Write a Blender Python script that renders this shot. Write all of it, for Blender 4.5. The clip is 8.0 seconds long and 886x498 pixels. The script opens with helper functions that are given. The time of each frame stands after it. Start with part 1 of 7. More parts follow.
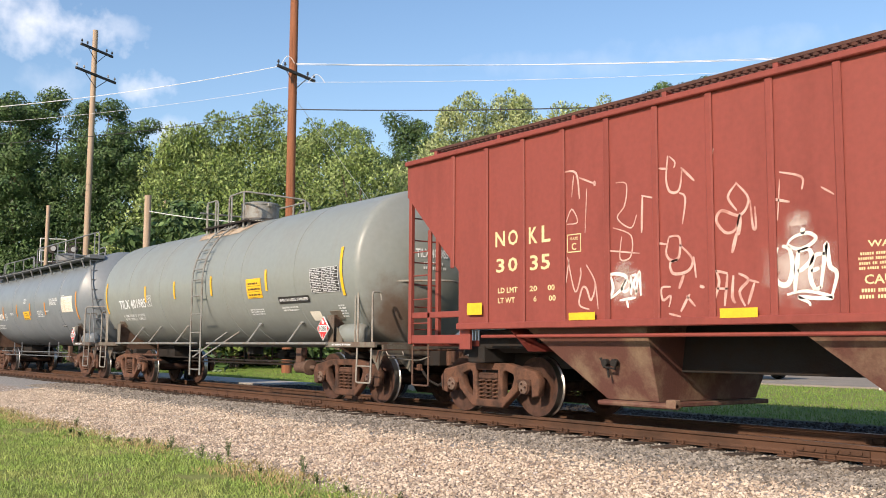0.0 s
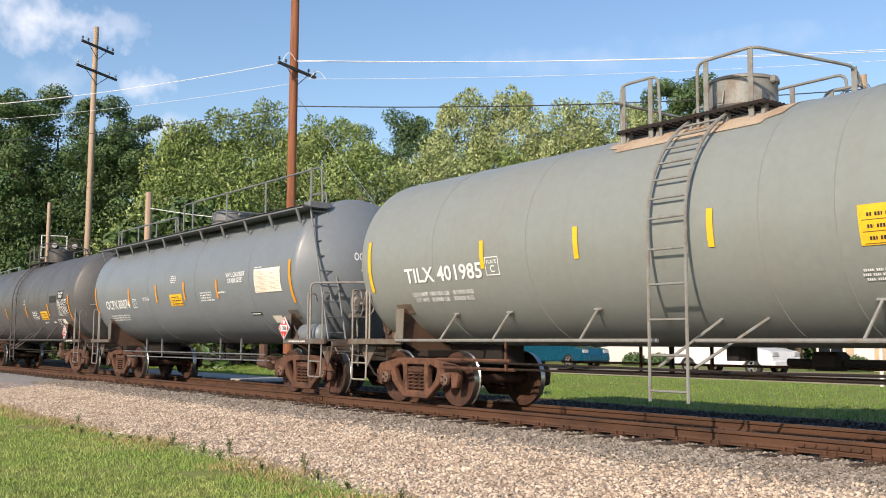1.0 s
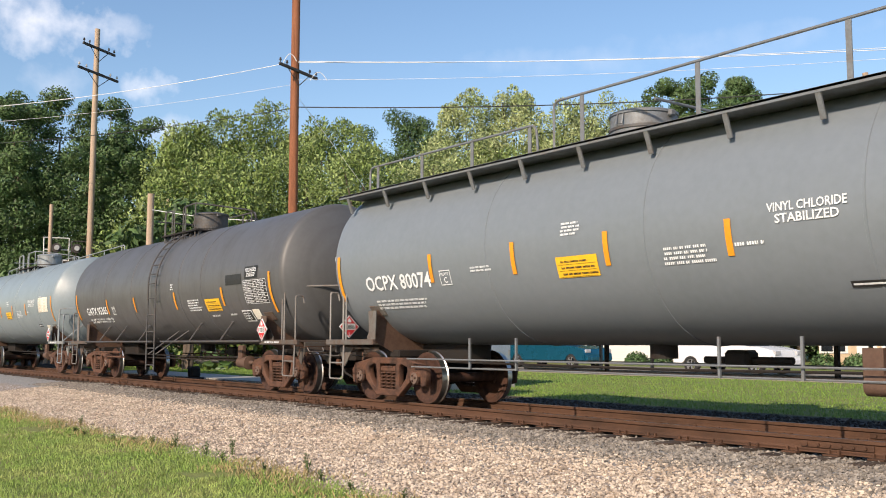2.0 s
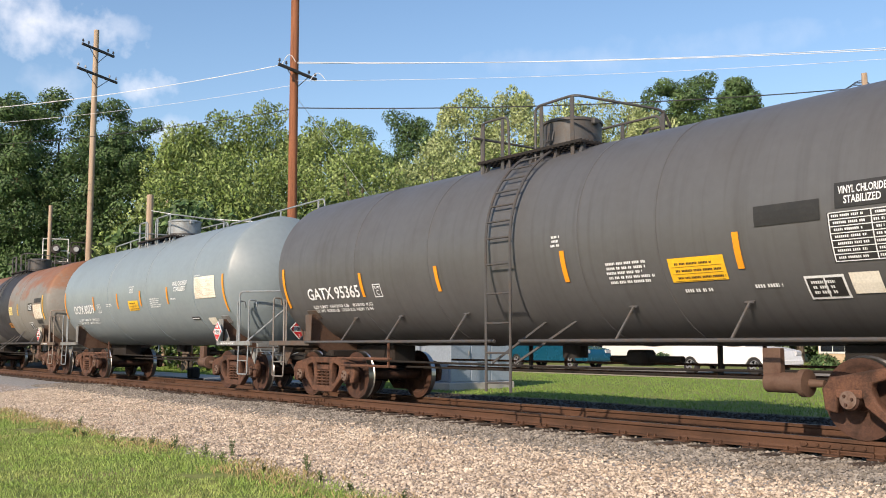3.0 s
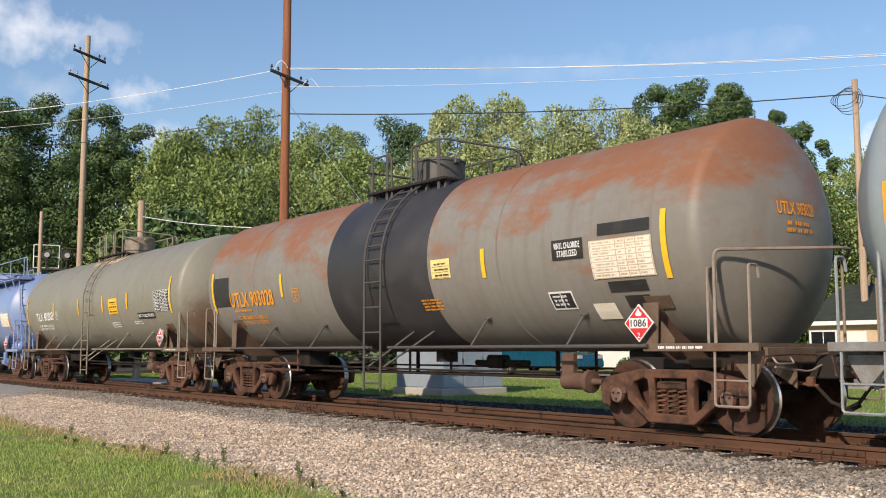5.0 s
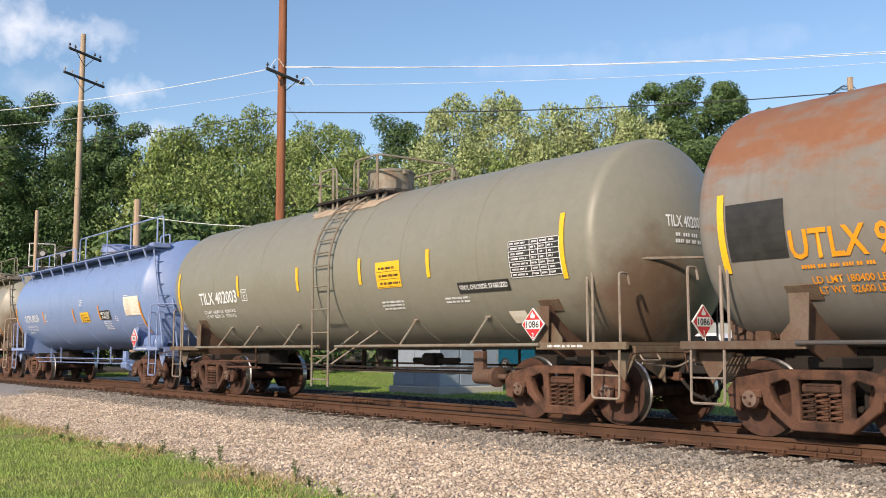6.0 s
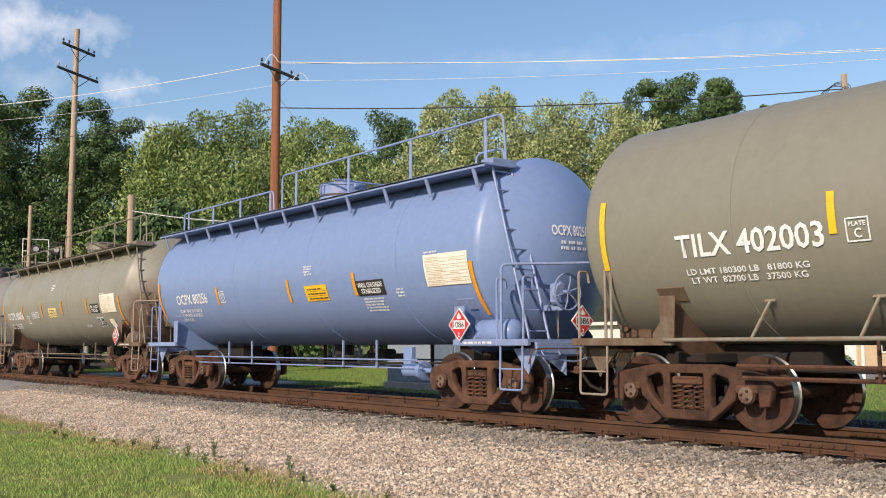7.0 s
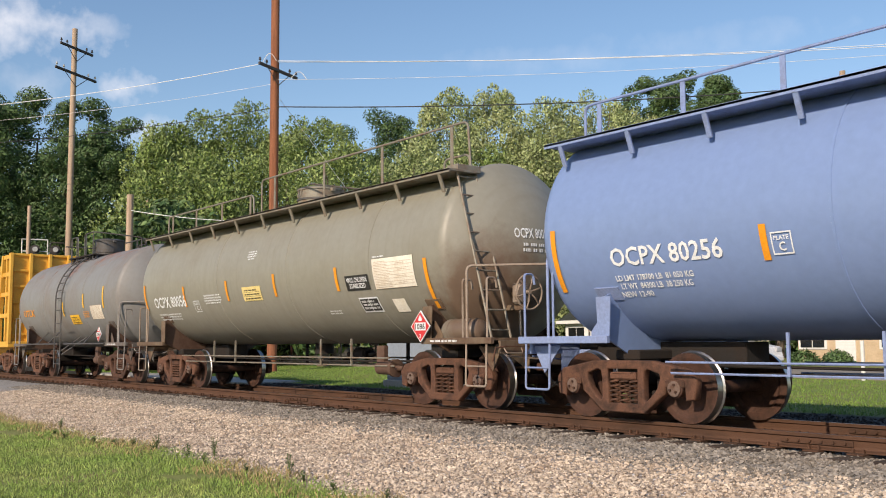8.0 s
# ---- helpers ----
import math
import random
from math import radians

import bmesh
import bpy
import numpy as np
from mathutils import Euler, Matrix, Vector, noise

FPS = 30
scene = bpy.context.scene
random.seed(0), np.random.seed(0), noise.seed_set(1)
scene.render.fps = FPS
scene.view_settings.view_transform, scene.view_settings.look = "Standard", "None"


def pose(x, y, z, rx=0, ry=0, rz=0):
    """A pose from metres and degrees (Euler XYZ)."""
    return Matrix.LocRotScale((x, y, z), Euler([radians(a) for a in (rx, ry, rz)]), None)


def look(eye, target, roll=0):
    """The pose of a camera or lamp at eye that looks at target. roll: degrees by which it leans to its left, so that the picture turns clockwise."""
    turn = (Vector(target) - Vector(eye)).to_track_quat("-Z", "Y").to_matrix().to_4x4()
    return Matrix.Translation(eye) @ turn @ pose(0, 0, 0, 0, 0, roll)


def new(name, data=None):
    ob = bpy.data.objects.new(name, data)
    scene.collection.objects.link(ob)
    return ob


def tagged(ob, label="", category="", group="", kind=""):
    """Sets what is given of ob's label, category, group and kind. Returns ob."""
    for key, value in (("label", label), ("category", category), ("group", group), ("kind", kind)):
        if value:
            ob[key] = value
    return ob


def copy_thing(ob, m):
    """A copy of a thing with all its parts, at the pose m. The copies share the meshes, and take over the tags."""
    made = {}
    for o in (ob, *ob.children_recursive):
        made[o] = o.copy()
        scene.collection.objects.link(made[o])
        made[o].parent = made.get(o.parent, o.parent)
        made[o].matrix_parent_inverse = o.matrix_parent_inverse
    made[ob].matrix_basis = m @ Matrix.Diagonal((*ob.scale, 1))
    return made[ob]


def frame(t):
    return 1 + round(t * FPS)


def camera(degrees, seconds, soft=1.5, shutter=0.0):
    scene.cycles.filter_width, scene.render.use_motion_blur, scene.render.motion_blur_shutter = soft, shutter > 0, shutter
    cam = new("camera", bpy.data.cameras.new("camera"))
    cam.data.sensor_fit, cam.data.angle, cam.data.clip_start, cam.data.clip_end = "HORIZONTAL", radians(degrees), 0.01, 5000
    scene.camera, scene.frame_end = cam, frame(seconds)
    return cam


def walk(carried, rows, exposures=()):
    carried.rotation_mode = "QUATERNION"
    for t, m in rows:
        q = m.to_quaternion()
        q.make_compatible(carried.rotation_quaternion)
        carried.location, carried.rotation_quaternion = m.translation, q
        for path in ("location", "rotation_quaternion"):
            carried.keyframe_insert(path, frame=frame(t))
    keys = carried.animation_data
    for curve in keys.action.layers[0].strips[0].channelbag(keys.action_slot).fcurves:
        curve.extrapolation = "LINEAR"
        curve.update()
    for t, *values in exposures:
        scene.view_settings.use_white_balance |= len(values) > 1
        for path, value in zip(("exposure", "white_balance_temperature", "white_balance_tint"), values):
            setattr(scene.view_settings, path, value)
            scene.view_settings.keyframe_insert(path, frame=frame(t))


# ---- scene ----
EYE = (0.0, -11.04, 1.058)
cam = camera(49.14, 8.0, soft=1.0)


def aim(yaw, pitch, roll):
    """The camera's pose: yaw to the left of +y, pitch up, lean to the left, in degrees."""
    a, e = radians(yaw), radians(pitch)
    way = Vector((-math.sin(a) * math.cos(e), math.cos(a) * math.cos(e), math.sin(e)))
    return look(EYE, Vector(EYE) + way * 20, roll)


VIEW = [
    (0.0, 52.794, 5.769, 0.330),
    (0.5, 52.803, 5.717, 0.351),
    (1.0, 52.855, 5.579, 0.309),
    (1.5, 52.959, 5.558, 0.144),
    (3.0, 52.930, 5.635, 0.000),
    (3.5, 52.888, 5.759, 0.034),
    (4.0, 52.709, 5.888, 0.047),
    (4.5, 52.571, 5.960, -0.022),
    (6.0, 52.244, 5.879, -0.188),
    (6.5, 52.110, 5.722, -0.191),
    (7.0, 51.918, 5.645, -0.142),
    (7.5, 51.887, 5.595, -0.337),
    (8.0, 51.865, 5.543, -0.399),
]
walk(cam, [(t, aim(y, p, r)) for t, y, p, r in VIEW], exposures=[(0.0, 0.41), (1.0, 0.34), (1.6, 0.33), (3.0, 0.34), (4.5, 0.11), (6.0, 0.30), (6.6, 0.20), (8.0, 0.09)])

# ---- light ----
SUN_EL, SUN_AZ = 28.0, 160.0          # azimuth clockwise from +y
sun_way = Vector((math.sin(radians(SUN_AZ)) * math.cos(radians(SUN_EL)), math.cos(radians(SUN_AZ)) * math.cos(radians(SUN_EL)), math.sin(radians(SUN_EL))))
sun = new("sun", bpy.data.lights.new("sun", "SUN"))
sun.data.energy, sun.data.angle, sun.data.color = 4.4, radians(0.55), (1.0, 0.82, 0.64)
sun.matrix_world = look(sun_way * 100, (0, 0, 0))


def make_sky():
    w = bpy.data.worlds.new("sky")
    scene.world = w
    w.use_nodes = True
    nt = w.node_tree
    nt.nodes.clear()
    N, L = nt.nodes.new, nt.links.new
    sky = N("ShaderNodeTexSky")
    sky.sky_type, sky.sun_disc = "NISHITA", False
    sky.sun_elevation, sky.sun_rotation = radians(SUN_EL), radians(SUN_AZ)
    sky.air_density, sky.dust_density, sky.ozone_density = 1.15, 0.45, 3.2
    co = N("ShaderNodeTexCoord")
    # cumulus and thin wisps
    def cloud(az, el, wide, high, gain, soft):
        c = Vector((-math.sin(radians(az)) * math.cos(radians(el)), math.cos(radians(az)) * math.cos(radians(el)), math.sin(radians(el))))
        right = Vector((c.y, -c.x, 0)).normalized()
        up = right.cross(c)
        tot = None
        for axis, size in ((right, wide), (up, high), (c, 0.0)):
            dot = N("ShaderNodeVectorMath"); dot.operation = "DOT_PRODUCT"
            L(co.outputs["Generated"], dot.inputs[0]); dot.inputs[1].default_value = axis
            m = N("ShaderNodeMath")
            if size:
                m.operation = "DIVIDE"; L(dot.outputs["Value"], m.inputs[0]); m.inputs[1].default_value = math.sin(radians(size))
                q = N("ShaderNodeMath"); q.operation = "MULTIPLY"; L(m.outputs[0], q.inputs[0]); L(m.outputs[0], q.inputs[1])
                if tot is None:
                    tot = q
                else:
                    s = N("ShaderNodeMath"); s.operation = "ADD"; L(tot.outputs[0], s.inputs[0]); L(q.outputs[0], s.inputs[1]); tot = s
            else:
                m.operation = "LESS_THAN"; L(dot.outputs["Value"], m.inputs[0]); m.inputs[1].default_value = 0.0
                s = N("ShaderNodeMath"); s.operation = "MULTIPLY_ADD"; L(m.outputs[0], s.inputs[0]); s.inputs[1].default_value = 50.0; L(tot.outputs[0], s.inputs[2]); tot = s
        n = N("ShaderNodeTexNoise"); n.inputs["Scale"].default_value = 38.0; n.inputs["Detail"].default_value = 5.0; n.inputs["Roughness"].default_value = 0.52
        L(co.outputs["Generated"], n.inputs["Vector"])
        s = N("ShaderNodeMath"); s.operation = "MULTIPLY_ADD"; L(n.outputs["Fac"], s.inputs[0]); s.inputs[1].default_value = -5.0; L(tot.outputs[0], s.inputs[2])
        r = N("ShaderNodeMapRange"); L(s.outputs[0], r.inputs["Value"])
        r.inputs["From Min"].default_value, r.inputs["From Max"].default_value = -1.2, -1.2 - 2.6 * soft
        r.inputs["To Min"].default_value, r.inputs["To Max"].default_value = 0.0, gain
        return r.outputs["Result"]
    total = None
    for args in ((76.5, 17.3, 4.2, 1.6, 0.8, 1.0), (71.8, 17.6, 1.5, 0.6, 0.5, 1.2), (70.0, 14.4, 1.5, 1.0, 0.75, 1.0),
                 (75.2, 14.3, 1.5, 1.0, 0.35, 1.3), (69.2, 12.3, 2.0, 0.7, 0.6, 1.1), (27.0, 10.6, 2.0, 2.0, 0.95, 0.8),
                 (24.5, 8.0, 4.0, 3.0, 0.95, 0.8), (46.0, 16.5, 6.0, 0.7, 0.22, 1.5), (36.0, 17.0, 7.0, 0.8, 0.2, 1.5),
                 (-30.0, 20.0, 14.0, 4.0, 0.7, 1.0), (150.0, 22.0, 12.0, 4.0, 0.7, 1.0), (-110.0, 18.0, 12.0, 4.0, 0.6, 1.0)):
        c = cloud(*args)
        if total is None:
            total = c
        else:
            m = N("ShaderNodeMath"); m.operation = "MAXIMUM"; L(total, m.inputs[0]); L(c, m.inputs[1]); total = m.outputs[0]
    mix = N("ShaderNodeMix"); mix.data_type = "RGBA"
    L(total, mix.inputs["Factor"]); mix.inputs[7].default_value = (7.6, 7.4, 7.7, 1)
    hs = N("ShaderNodeHueSaturation"); hs.inputs["Saturation"].default_value = 1.1; L(sky.outputs[0], hs.inputs["Color"])
    tint = N("ShaderNodeMix"); tint.data_type, tint.blend_type = "RGBA", "MULTIPLY"; tint.inputs["Factor"].default_value = 1.0
    L(hs.outputs[0], tint.inputs[6]); tint.inputs[7].default_value = (1.2, 1.04, 0.99, 1); L(tint.outputs[2], mix.inputs[6])
    bg = N("ShaderNodeBackground"); L(mix.outputs[2], bg.inputs["Color"]); bg.inputs["Strength"].default_value = 0.13
    out = N("ShaderNodeOutputWorld"); L(bg.outputs[0], out.inputs["Surface"])


make_sky()

# ---- materials ----


def material(name, base, rough=0.6, metal=0.0, second=None, amount=0.5, scale=3.0, stretch=(1, 1, 1), fine=40.0, fine_amount=0.12,
             bump=0.1, bump_scale=None, edge=(0.45, 0.65), rough2=None, spread=0.0, extra=None, island=False):
    """Base colour, a second colour in patches at one scale, a fine grain at another, and a bump from the grain."""
    m = bpy.data.materials.new(name)
    m.use_nodes = True
    nt = m.node_tree
    N, L = nt.nodes.new, nt.links.new
    b = nt.nodes["Principled BSDF"]
    co = N("ShaderNodeTexCoord")
    info = N("ShaderNodeObjectInfo")
    off = N("ShaderNodeVectorMath"); off.operation = "MULTIPLY_ADD"
    L(info.outputs["Random"], off.inputs[0]); off.inputs[1].default_value = (31, 17, 23); L(co.outputs["Object"], off.inputs[2])
    mp = N("ShaderNodeMapping"); mp.inputs["Scale"].default_value = stretch; L(off.outputs[0], mp.inputs["Vector"])
    big = N("ShaderNodeTexNoise"); big.inputs["Scale"].default_value = scale; big.inputs["Detail"].default_value = 6; big.inputs["Roughness"].default_value = 0.65
    L(mp.outputs[0], big.inputs["Vector"])
    small = N("ShaderNodeTexNoise"); small.inputs["Scale"].default_value = fine; small.inputs["Detail"].default_value = 4
    L(off.outputs[0], small.inputs["Vector"])
    ramp = N("ShaderNodeMapRange"); L(big.outputs["Fac"], ramp.inputs["Value"])
    ramp.inputs["From Min"].default_value, ramp.inputs["From Max"].default_value = edge
    ramp.inputs["To Max"].default_value = amount
    mix = N("ShaderNodeMix"); mix.data_type = "RGBA"
    L(ramp.outputs[0], mix.inputs["Factor"]); mix.inputs[6].default_value = (*base, 1); mix.inputs[7].default_value = (*(second or [c * 0.6 for c in base]), 1)
    col = mix.outputs[2]
    if extra:
        col = extra(nt, off.outputs[0], col, co)
    hsv = N("ShaderNodeHueSaturation"); L(col, hsv.inputs["Color"])
    v = N("ShaderNodeMapRange"); L(small.outputs["Fac"], v.inputs["Value"]); v.inputs["From Min"].default_value, v.inputs["From Max"].default_value = 0.25, 0.75
    v.inputs["To Min"].default_value, v.inputs["To Max"].default_value = 1 - fine_amount, 1 + fine_amount
    val = v.outputs[0]
    if spread:
        src = info.outputs["Random"]
        if island:
            src = N("ShaderNodeNewGeometry").outputs["Random Per Island"]
        k = N("ShaderNodeMapRange"); L(src, k.inputs["Value"]); k.inputs["To Min"].default_value, k.inputs["To Max"].default_value = 1 - spread, 1 + spread
        mu = N("ShaderNodeMath"); mu.operation = "MULTIPLY"; L(val, mu.inputs[0]); L(k.outputs[0], mu.inputs[1]); val = mu.outputs[0]
    L(val, hsv.inputs["Value"])
    L(hsv.outputs[0], b.inputs["Base Color"])
    rr = N("ShaderNodeMapRange"); L(big.outputs["Fac"], rr.inputs["Value"]); rr.inputs["From Min"].default_value, rr.inputs["From Max"].default_value = edge
    rr.inputs["To Min"].default_value, rr.inputs["To Max"].default_value = rough, rough2 if rough2 is not None else min(1, rough + 0.15)
    L(rr.outputs[0], b.inputs["Roughness"])
    b.inputs["Metallic"].default_value = metal
    if bump:
        bn = N("ShaderNodeTexNoise"); bn.inputs["Scale"].default_value = bump_scale or fine; bn.inputs["Detail"].default_value = 3
        L(off.outputs[0], bn.inputs["Vector"])
        bm_ = N("ShaderNodeBump"); bm_.inputs["Strength"].default_value = bump; bm_.inputs["Distance"].default_value = 0.02
        L(bn.outputs["Fac"], bm_.inputs["Height"]); L(bm_.outputs[0], b.inputs["Normal"])
    return m


def tank_paint(name, base, grime, amount=0.35, rough=0.36, streak=0.25, rust=None, stain=None):
    """Weathered tank paint: cloudy fading, run-down streaks, and rust bleeding from the crown where given."""
    def extra(nt, vec, col, co):
        N, L = nt.nodes.new, nt.links.new
        mp = N("ShaderNodeMapping"); mp.inputs["Scale"].default_value = (5.0, 0.15, 0.22); L(vec, mp.inputs["Vector"])
        n = N("ShaderNodeTexNoise"); n.inputs["Scale"].default_value = 1.6; n.inputs["Detail"].default_value = 5; L(mp.outputs[0], n.inputs["Vector"])
        r = N("ShaderNodeMapRange"); L(n.outputs["Fac"], r.inputs["Value"]); r.inputs["From Min"].default_value, r.inputs["From Max"].default_value = 0.5, 0.75
        r.inputs["To Max"].default_value = streak
        mx = N("ShaderNodeMix"); mx.data_type = "RGBA"; L(r.outputs[0], mx.inputs["Factor"]); L(col, mx.inputs[6]); mx.inputs[7].default_value = (*grime, 1)
        col = mx.outputs[2]
        if stain:
            # rust run-off spread from one worn spot
            far = N("ShaderNodeVectorMath"); far.operation = "DISTANCE"; L(co.outputs["Object"], far.inputs[0]); far.inputs[1].default_value = stain[:3]
            n = N("ShaderNodeTexNoise"); n.inputs["Scale"].default_value = 1.7; n.inputs["Detail"].default_value = 8; n.inputs["Roughness"].default_value = 0.7; L(vec, n.inputs["Vector"])
            a = N("ShaderNodeMath"); a.operation = "MULTIPLY_ADD"; L(n.outputs["Fac"], a.inputs[0]); a.inputs[1].default_value = -1.6; L(far.outputs["Value"], a.inputs[2])
            r = N("ShaderNodeMapRange"); L(a.outputs[0], r.inputs["Value"]); r.inputs["From Min"].default_value, r.inputs["From Max"].default_value = stain[3], stain[3] - 0.7
            r.inputs["To Max"].default_value = 0.75
            mx = N("ShaderNodeMix"); mx.data_type = "RGBA"; L(r.outputs[0], mx.inputs["Factor"]); L(col, mx.inputs[6]); mx.inputs[7].default_value = (0.11, 0.055, 0.03, 1)
            col = mx.outputs[2]
        if rust:
            sep = N("ShaderNodeSeparateXYZ"); L(co.outputs["Object"], sep.inputs[0])
            mp = N("ShaderNodeMapping"); mp.inputs["Scale"].default_value = (0.55, 0.5, 1.1); L(vec, mp.inputs["Vector"])
            n = N("ShaderNodeTexNoise"); n.inputs["Scale"].default_value = 1.5; n.inputs["Detail"].default_value = 8; n.inputs["Roughness"].default_value = 0.7; L(mp.outputs[0], n.inputs["Vector"])
            a = N("ShaderNodeMath"); a.operation = "MULTIPLY_ADD"; L(sep.outputs["Z"], a.inputs[0]); a.inputs[1].default_value = 0.16; L(n.outputs["Fac"], a.inputs[2])
            r = N("ShaderNodeMapRange"); L(a.outputs[0], r.inputs["Value"]); r.inputs["From Min"].default_value, r.inputs["From Max"].default_value = rust[1], rust[1] + 0.17
            r.inputs["To Max"].default_value = 0.9
            mx = N("ShaderNodeMix"); mx.data_type = "RGBA"; L(r.outputs[0], mx.inputs["Factor"]); L(col, mx.inputs[6]); mx.inputs[7].default_value = (*rust[0], 1)
            col = mx.outputs[2]
        return col
    return material(name, base, rough, 0.0, grime, amount, 0.7, (1, 1, 1), 9.0, 0.05, 0.04, 3.0, (0.45, 0.75), extra=extra)


M = {}
M["tilx"] = tank_paint("grey tank paint", (0.225, 0.25, 0.24), (0.21, 0.205, 0.18), 0.3, stain=(7.6, -0.7, 1.5, 0.2))
M["ocpx"] = tank_paint("slate tank paint", (0.175, 0.20, 0.225), (0.14, 0.17, 0.18), 0.3, 0.36, 0.12)
M["dark"] = tank_paint("charcoal tank paint", (0.094, 0.096, 0.1), (0.055, 0.052, 0.05), 0.35, 0.42, 0.5)
M["pale"] = tank_paint("pale blue-grey tank paint", (0.218, 0.265, 0.292), (0.18, 0.21, 0.225), 0.25, 0.36, 0.12)
M["rusty"] = tank_paint("rusting grey tank paint", (0.20, 0.195, 0.18), (0.14, 0.115, 0.09), 0.5, 0.55, 0.4, ((0.23, 0.095, 0.042), 0.94))
M["olive"] = tank_paint("olive-grey tank paint", (0.215, 0.21, 0.172), (0.16, 0.165, 0.13), 0.35, 0.42, 0.2, stain=(7.5, -0.8, 1.5, 0.45))
M["blue"] = tank_paint("lavender-blue tank paint", (0.185, 0.265, 0.48), (0.165, 0.245, 0.40), 0.25, 0.34, 0.08)
M["tan"] = tank_paint("tan-grey tank paint", (0.25, 0.245, 0.205), (0.19, 0.172, 0.128), 0.4, 0.42, 0.35, stain=(6.7, -0.9, 1.6, 0.6))
M["old"] = tank_paint("faded grey tank paint", (0.21, 0.215, 0.215), (0.17, 0.13, 0.10), 0.5, 0.5, 0.3, ((0.26, 0.09, 0.04), 1.1))
M["black_band"] = material("black patch paint", (0.028, 0.028, 0.032), 0.5, 0, (0.05, 0.05, 0.055), 0.6, 1.5, bump=0.03)
M["red"] = material("oxide red car paint", (0.232, 0.050, 0.037), 0.62, 0, (0.17, 0.036, 0.028), 0.6, 0.9, (1.4, 1, 0.35), 14.0, 0.08, 0.05, 5.0)
M["hopper_dirty"] = material("dirty red hopper slope", (0.11, 0.045, 0.034), 0.75, 0, (0.24, 0.17, 0.11), 0.75, 2.0, bump=0.12)
M["yellow_car"] = material("yellow car paint", (0.68, 0.38, 0.05), 0.55, 0, (0.5, 0.26, 0.04), 0.5, 2.0, bump=0.04)
M["rust"] = material("rusty cast steel", (0.112, 0.052, 0.031), 0.82, 0.1, (0.034, 0.02, 0.015), 0.9, 4.0, fine=60, fine_amount=0.3, bump=0.35, spread=0.3)
M["wheel"] = material("brown wheel steel", (0.072, 0.033, 0.021), 0.75, 0.2, (0.028, 0.017, 0.013), 0.7, 6.0, fine=50, fine_amount=0.2, bump=0.15)
M["tread"] = material("polished wheel tread", (0.55, 0.54, 0.52), 0.28, 1.0, (0.4, 0.38, 0.36), 0.5, 8.0, bump=0.02)
M["under"] = material("near-black underframe steel", (0.013, 0.011, 0.010), 0.85, 0.0, (0.028, 0.017, 0.012), 0.6, 3.0, bump=0.2)
M["galv"] = material("dull galvanised steel", (0.33, 0.33, 0.31), 0.55, 0.3, (0.22, 0.18, 0.14), 0.6, 5.0, bump=0.05)
M["grey_rail"] = material("grey painted steel rod", (0.235, 0.245, 0.235), 0.55, 0.1, (0.17, 0.12, 0.085), 0.6, 6.0, bump=0.05)
M["dark_rail"] = material("dark painted steel rod", (0.07, 0.07, 0.072), 0.55, 0.1, (0.1, 0.07, 0.05), 0.5, 6.0, bump=0.05)
M["pale_rail"] = material("pale grey painted steel rod", (0.25, 0.285, 0.31), 0.5, 0.1, (0.2, 0.17, 0.14), 0.5, 6.0, bump=0.05)
M["blue_rail"] = material("lavender-blue painted steel rod", (0.22, 0.29, 0.5), 0.45, 0.0, (0.16, 0.18, 0.27), 0.5, 6.0, bump=0.05)
M["olive_rail"] = material("olive painted steel rod", (0.22, 0.205, 0.165), 0.55, 0.1, (0.17, 0.10, 0.06), 0.7, 5.0, bump=0.05)
M["slate_rail"] = material("slate painted steel rod", (0.165, 0.18, 0.195), 0.5, 0.1, (0.13, 0.11, 0.09), 0.5, 6.0, bump=0.05)
M["rust_web"] = material("rust-streaked saddle steel", (0.105, 0.062, 0.042), 0.75, 0.0, (0.075, 0.037, 0.025), 0.8, 3.5, fine=30, bump=0.15)
M["pad"] = material("cream insulation pad", (0.42, 0.34, 0.25), 0.75, 0, (0.27, 0.16, 0.09), 0.6, 3.0, bump=0.1)
M["white"] = material("white stencil paint", (0.74, 0.77, 0.79), 0.6, 0, (0.56, 0.58, 0.58), 0.5, 7.0, bump=0)
M["cream"] = material("cream stencil paint", (0.72, 0.60, 0.33), 0.6, 0, (0.5, 0.4, 0.22), 0.5, 7.0, bump=0)
M["yellow"] = material("reflective yellow sheeting", (0.82, 0.48, 0.02), 0.45, 0, (0.7, 0.38, 0.02), 0.5, 5.0, bump=0.02)
M["orange"] = material("reflective orange sheeting", (0.76, 0.30, 0.012), 0.45, 0, (0.62, 0.24, 0.02), 0.5, 5.0, bump=0.02)
M["pale_yellow"] = material("faded yellow sheeting", (0.75, 0.62, 0.26), 0.5, 0, (0.6, 0.45, 0.15), 0.5, 5.0, bump=0.02)
M["black"] = material("black stencil panel", (0.02, 0.02, 0.02), 0.5, 0, (0.04, 0.04, 0.04), 0.5, 5.0, bump=0)
M["panel"] = material("cream data panel", (0.78, 0.75, 0.66), 0.55, 0, (0.62, 0.55, 0.42), 0.5, 3.0, bump=0.02)
M["ink"] = material("faded brown printed ink", (0.50, 0.40, 0.30), 0.6, 0, (0.6, 0.5, 0.4), 0.5, 5.0, bump=0)
M["placard"] = material("red placard print", (0.55, 0.025, 0.03), 0.45, 0, (0.45, 0.03, 0.03), 0.4, 5.0, bump=0)
M["spray"] = material("white spray paint", (0.80, 0.77, 0.72), 0.65, 0, (0.55, 0.42, 0.38), 0.6, 6.0, bump=0)
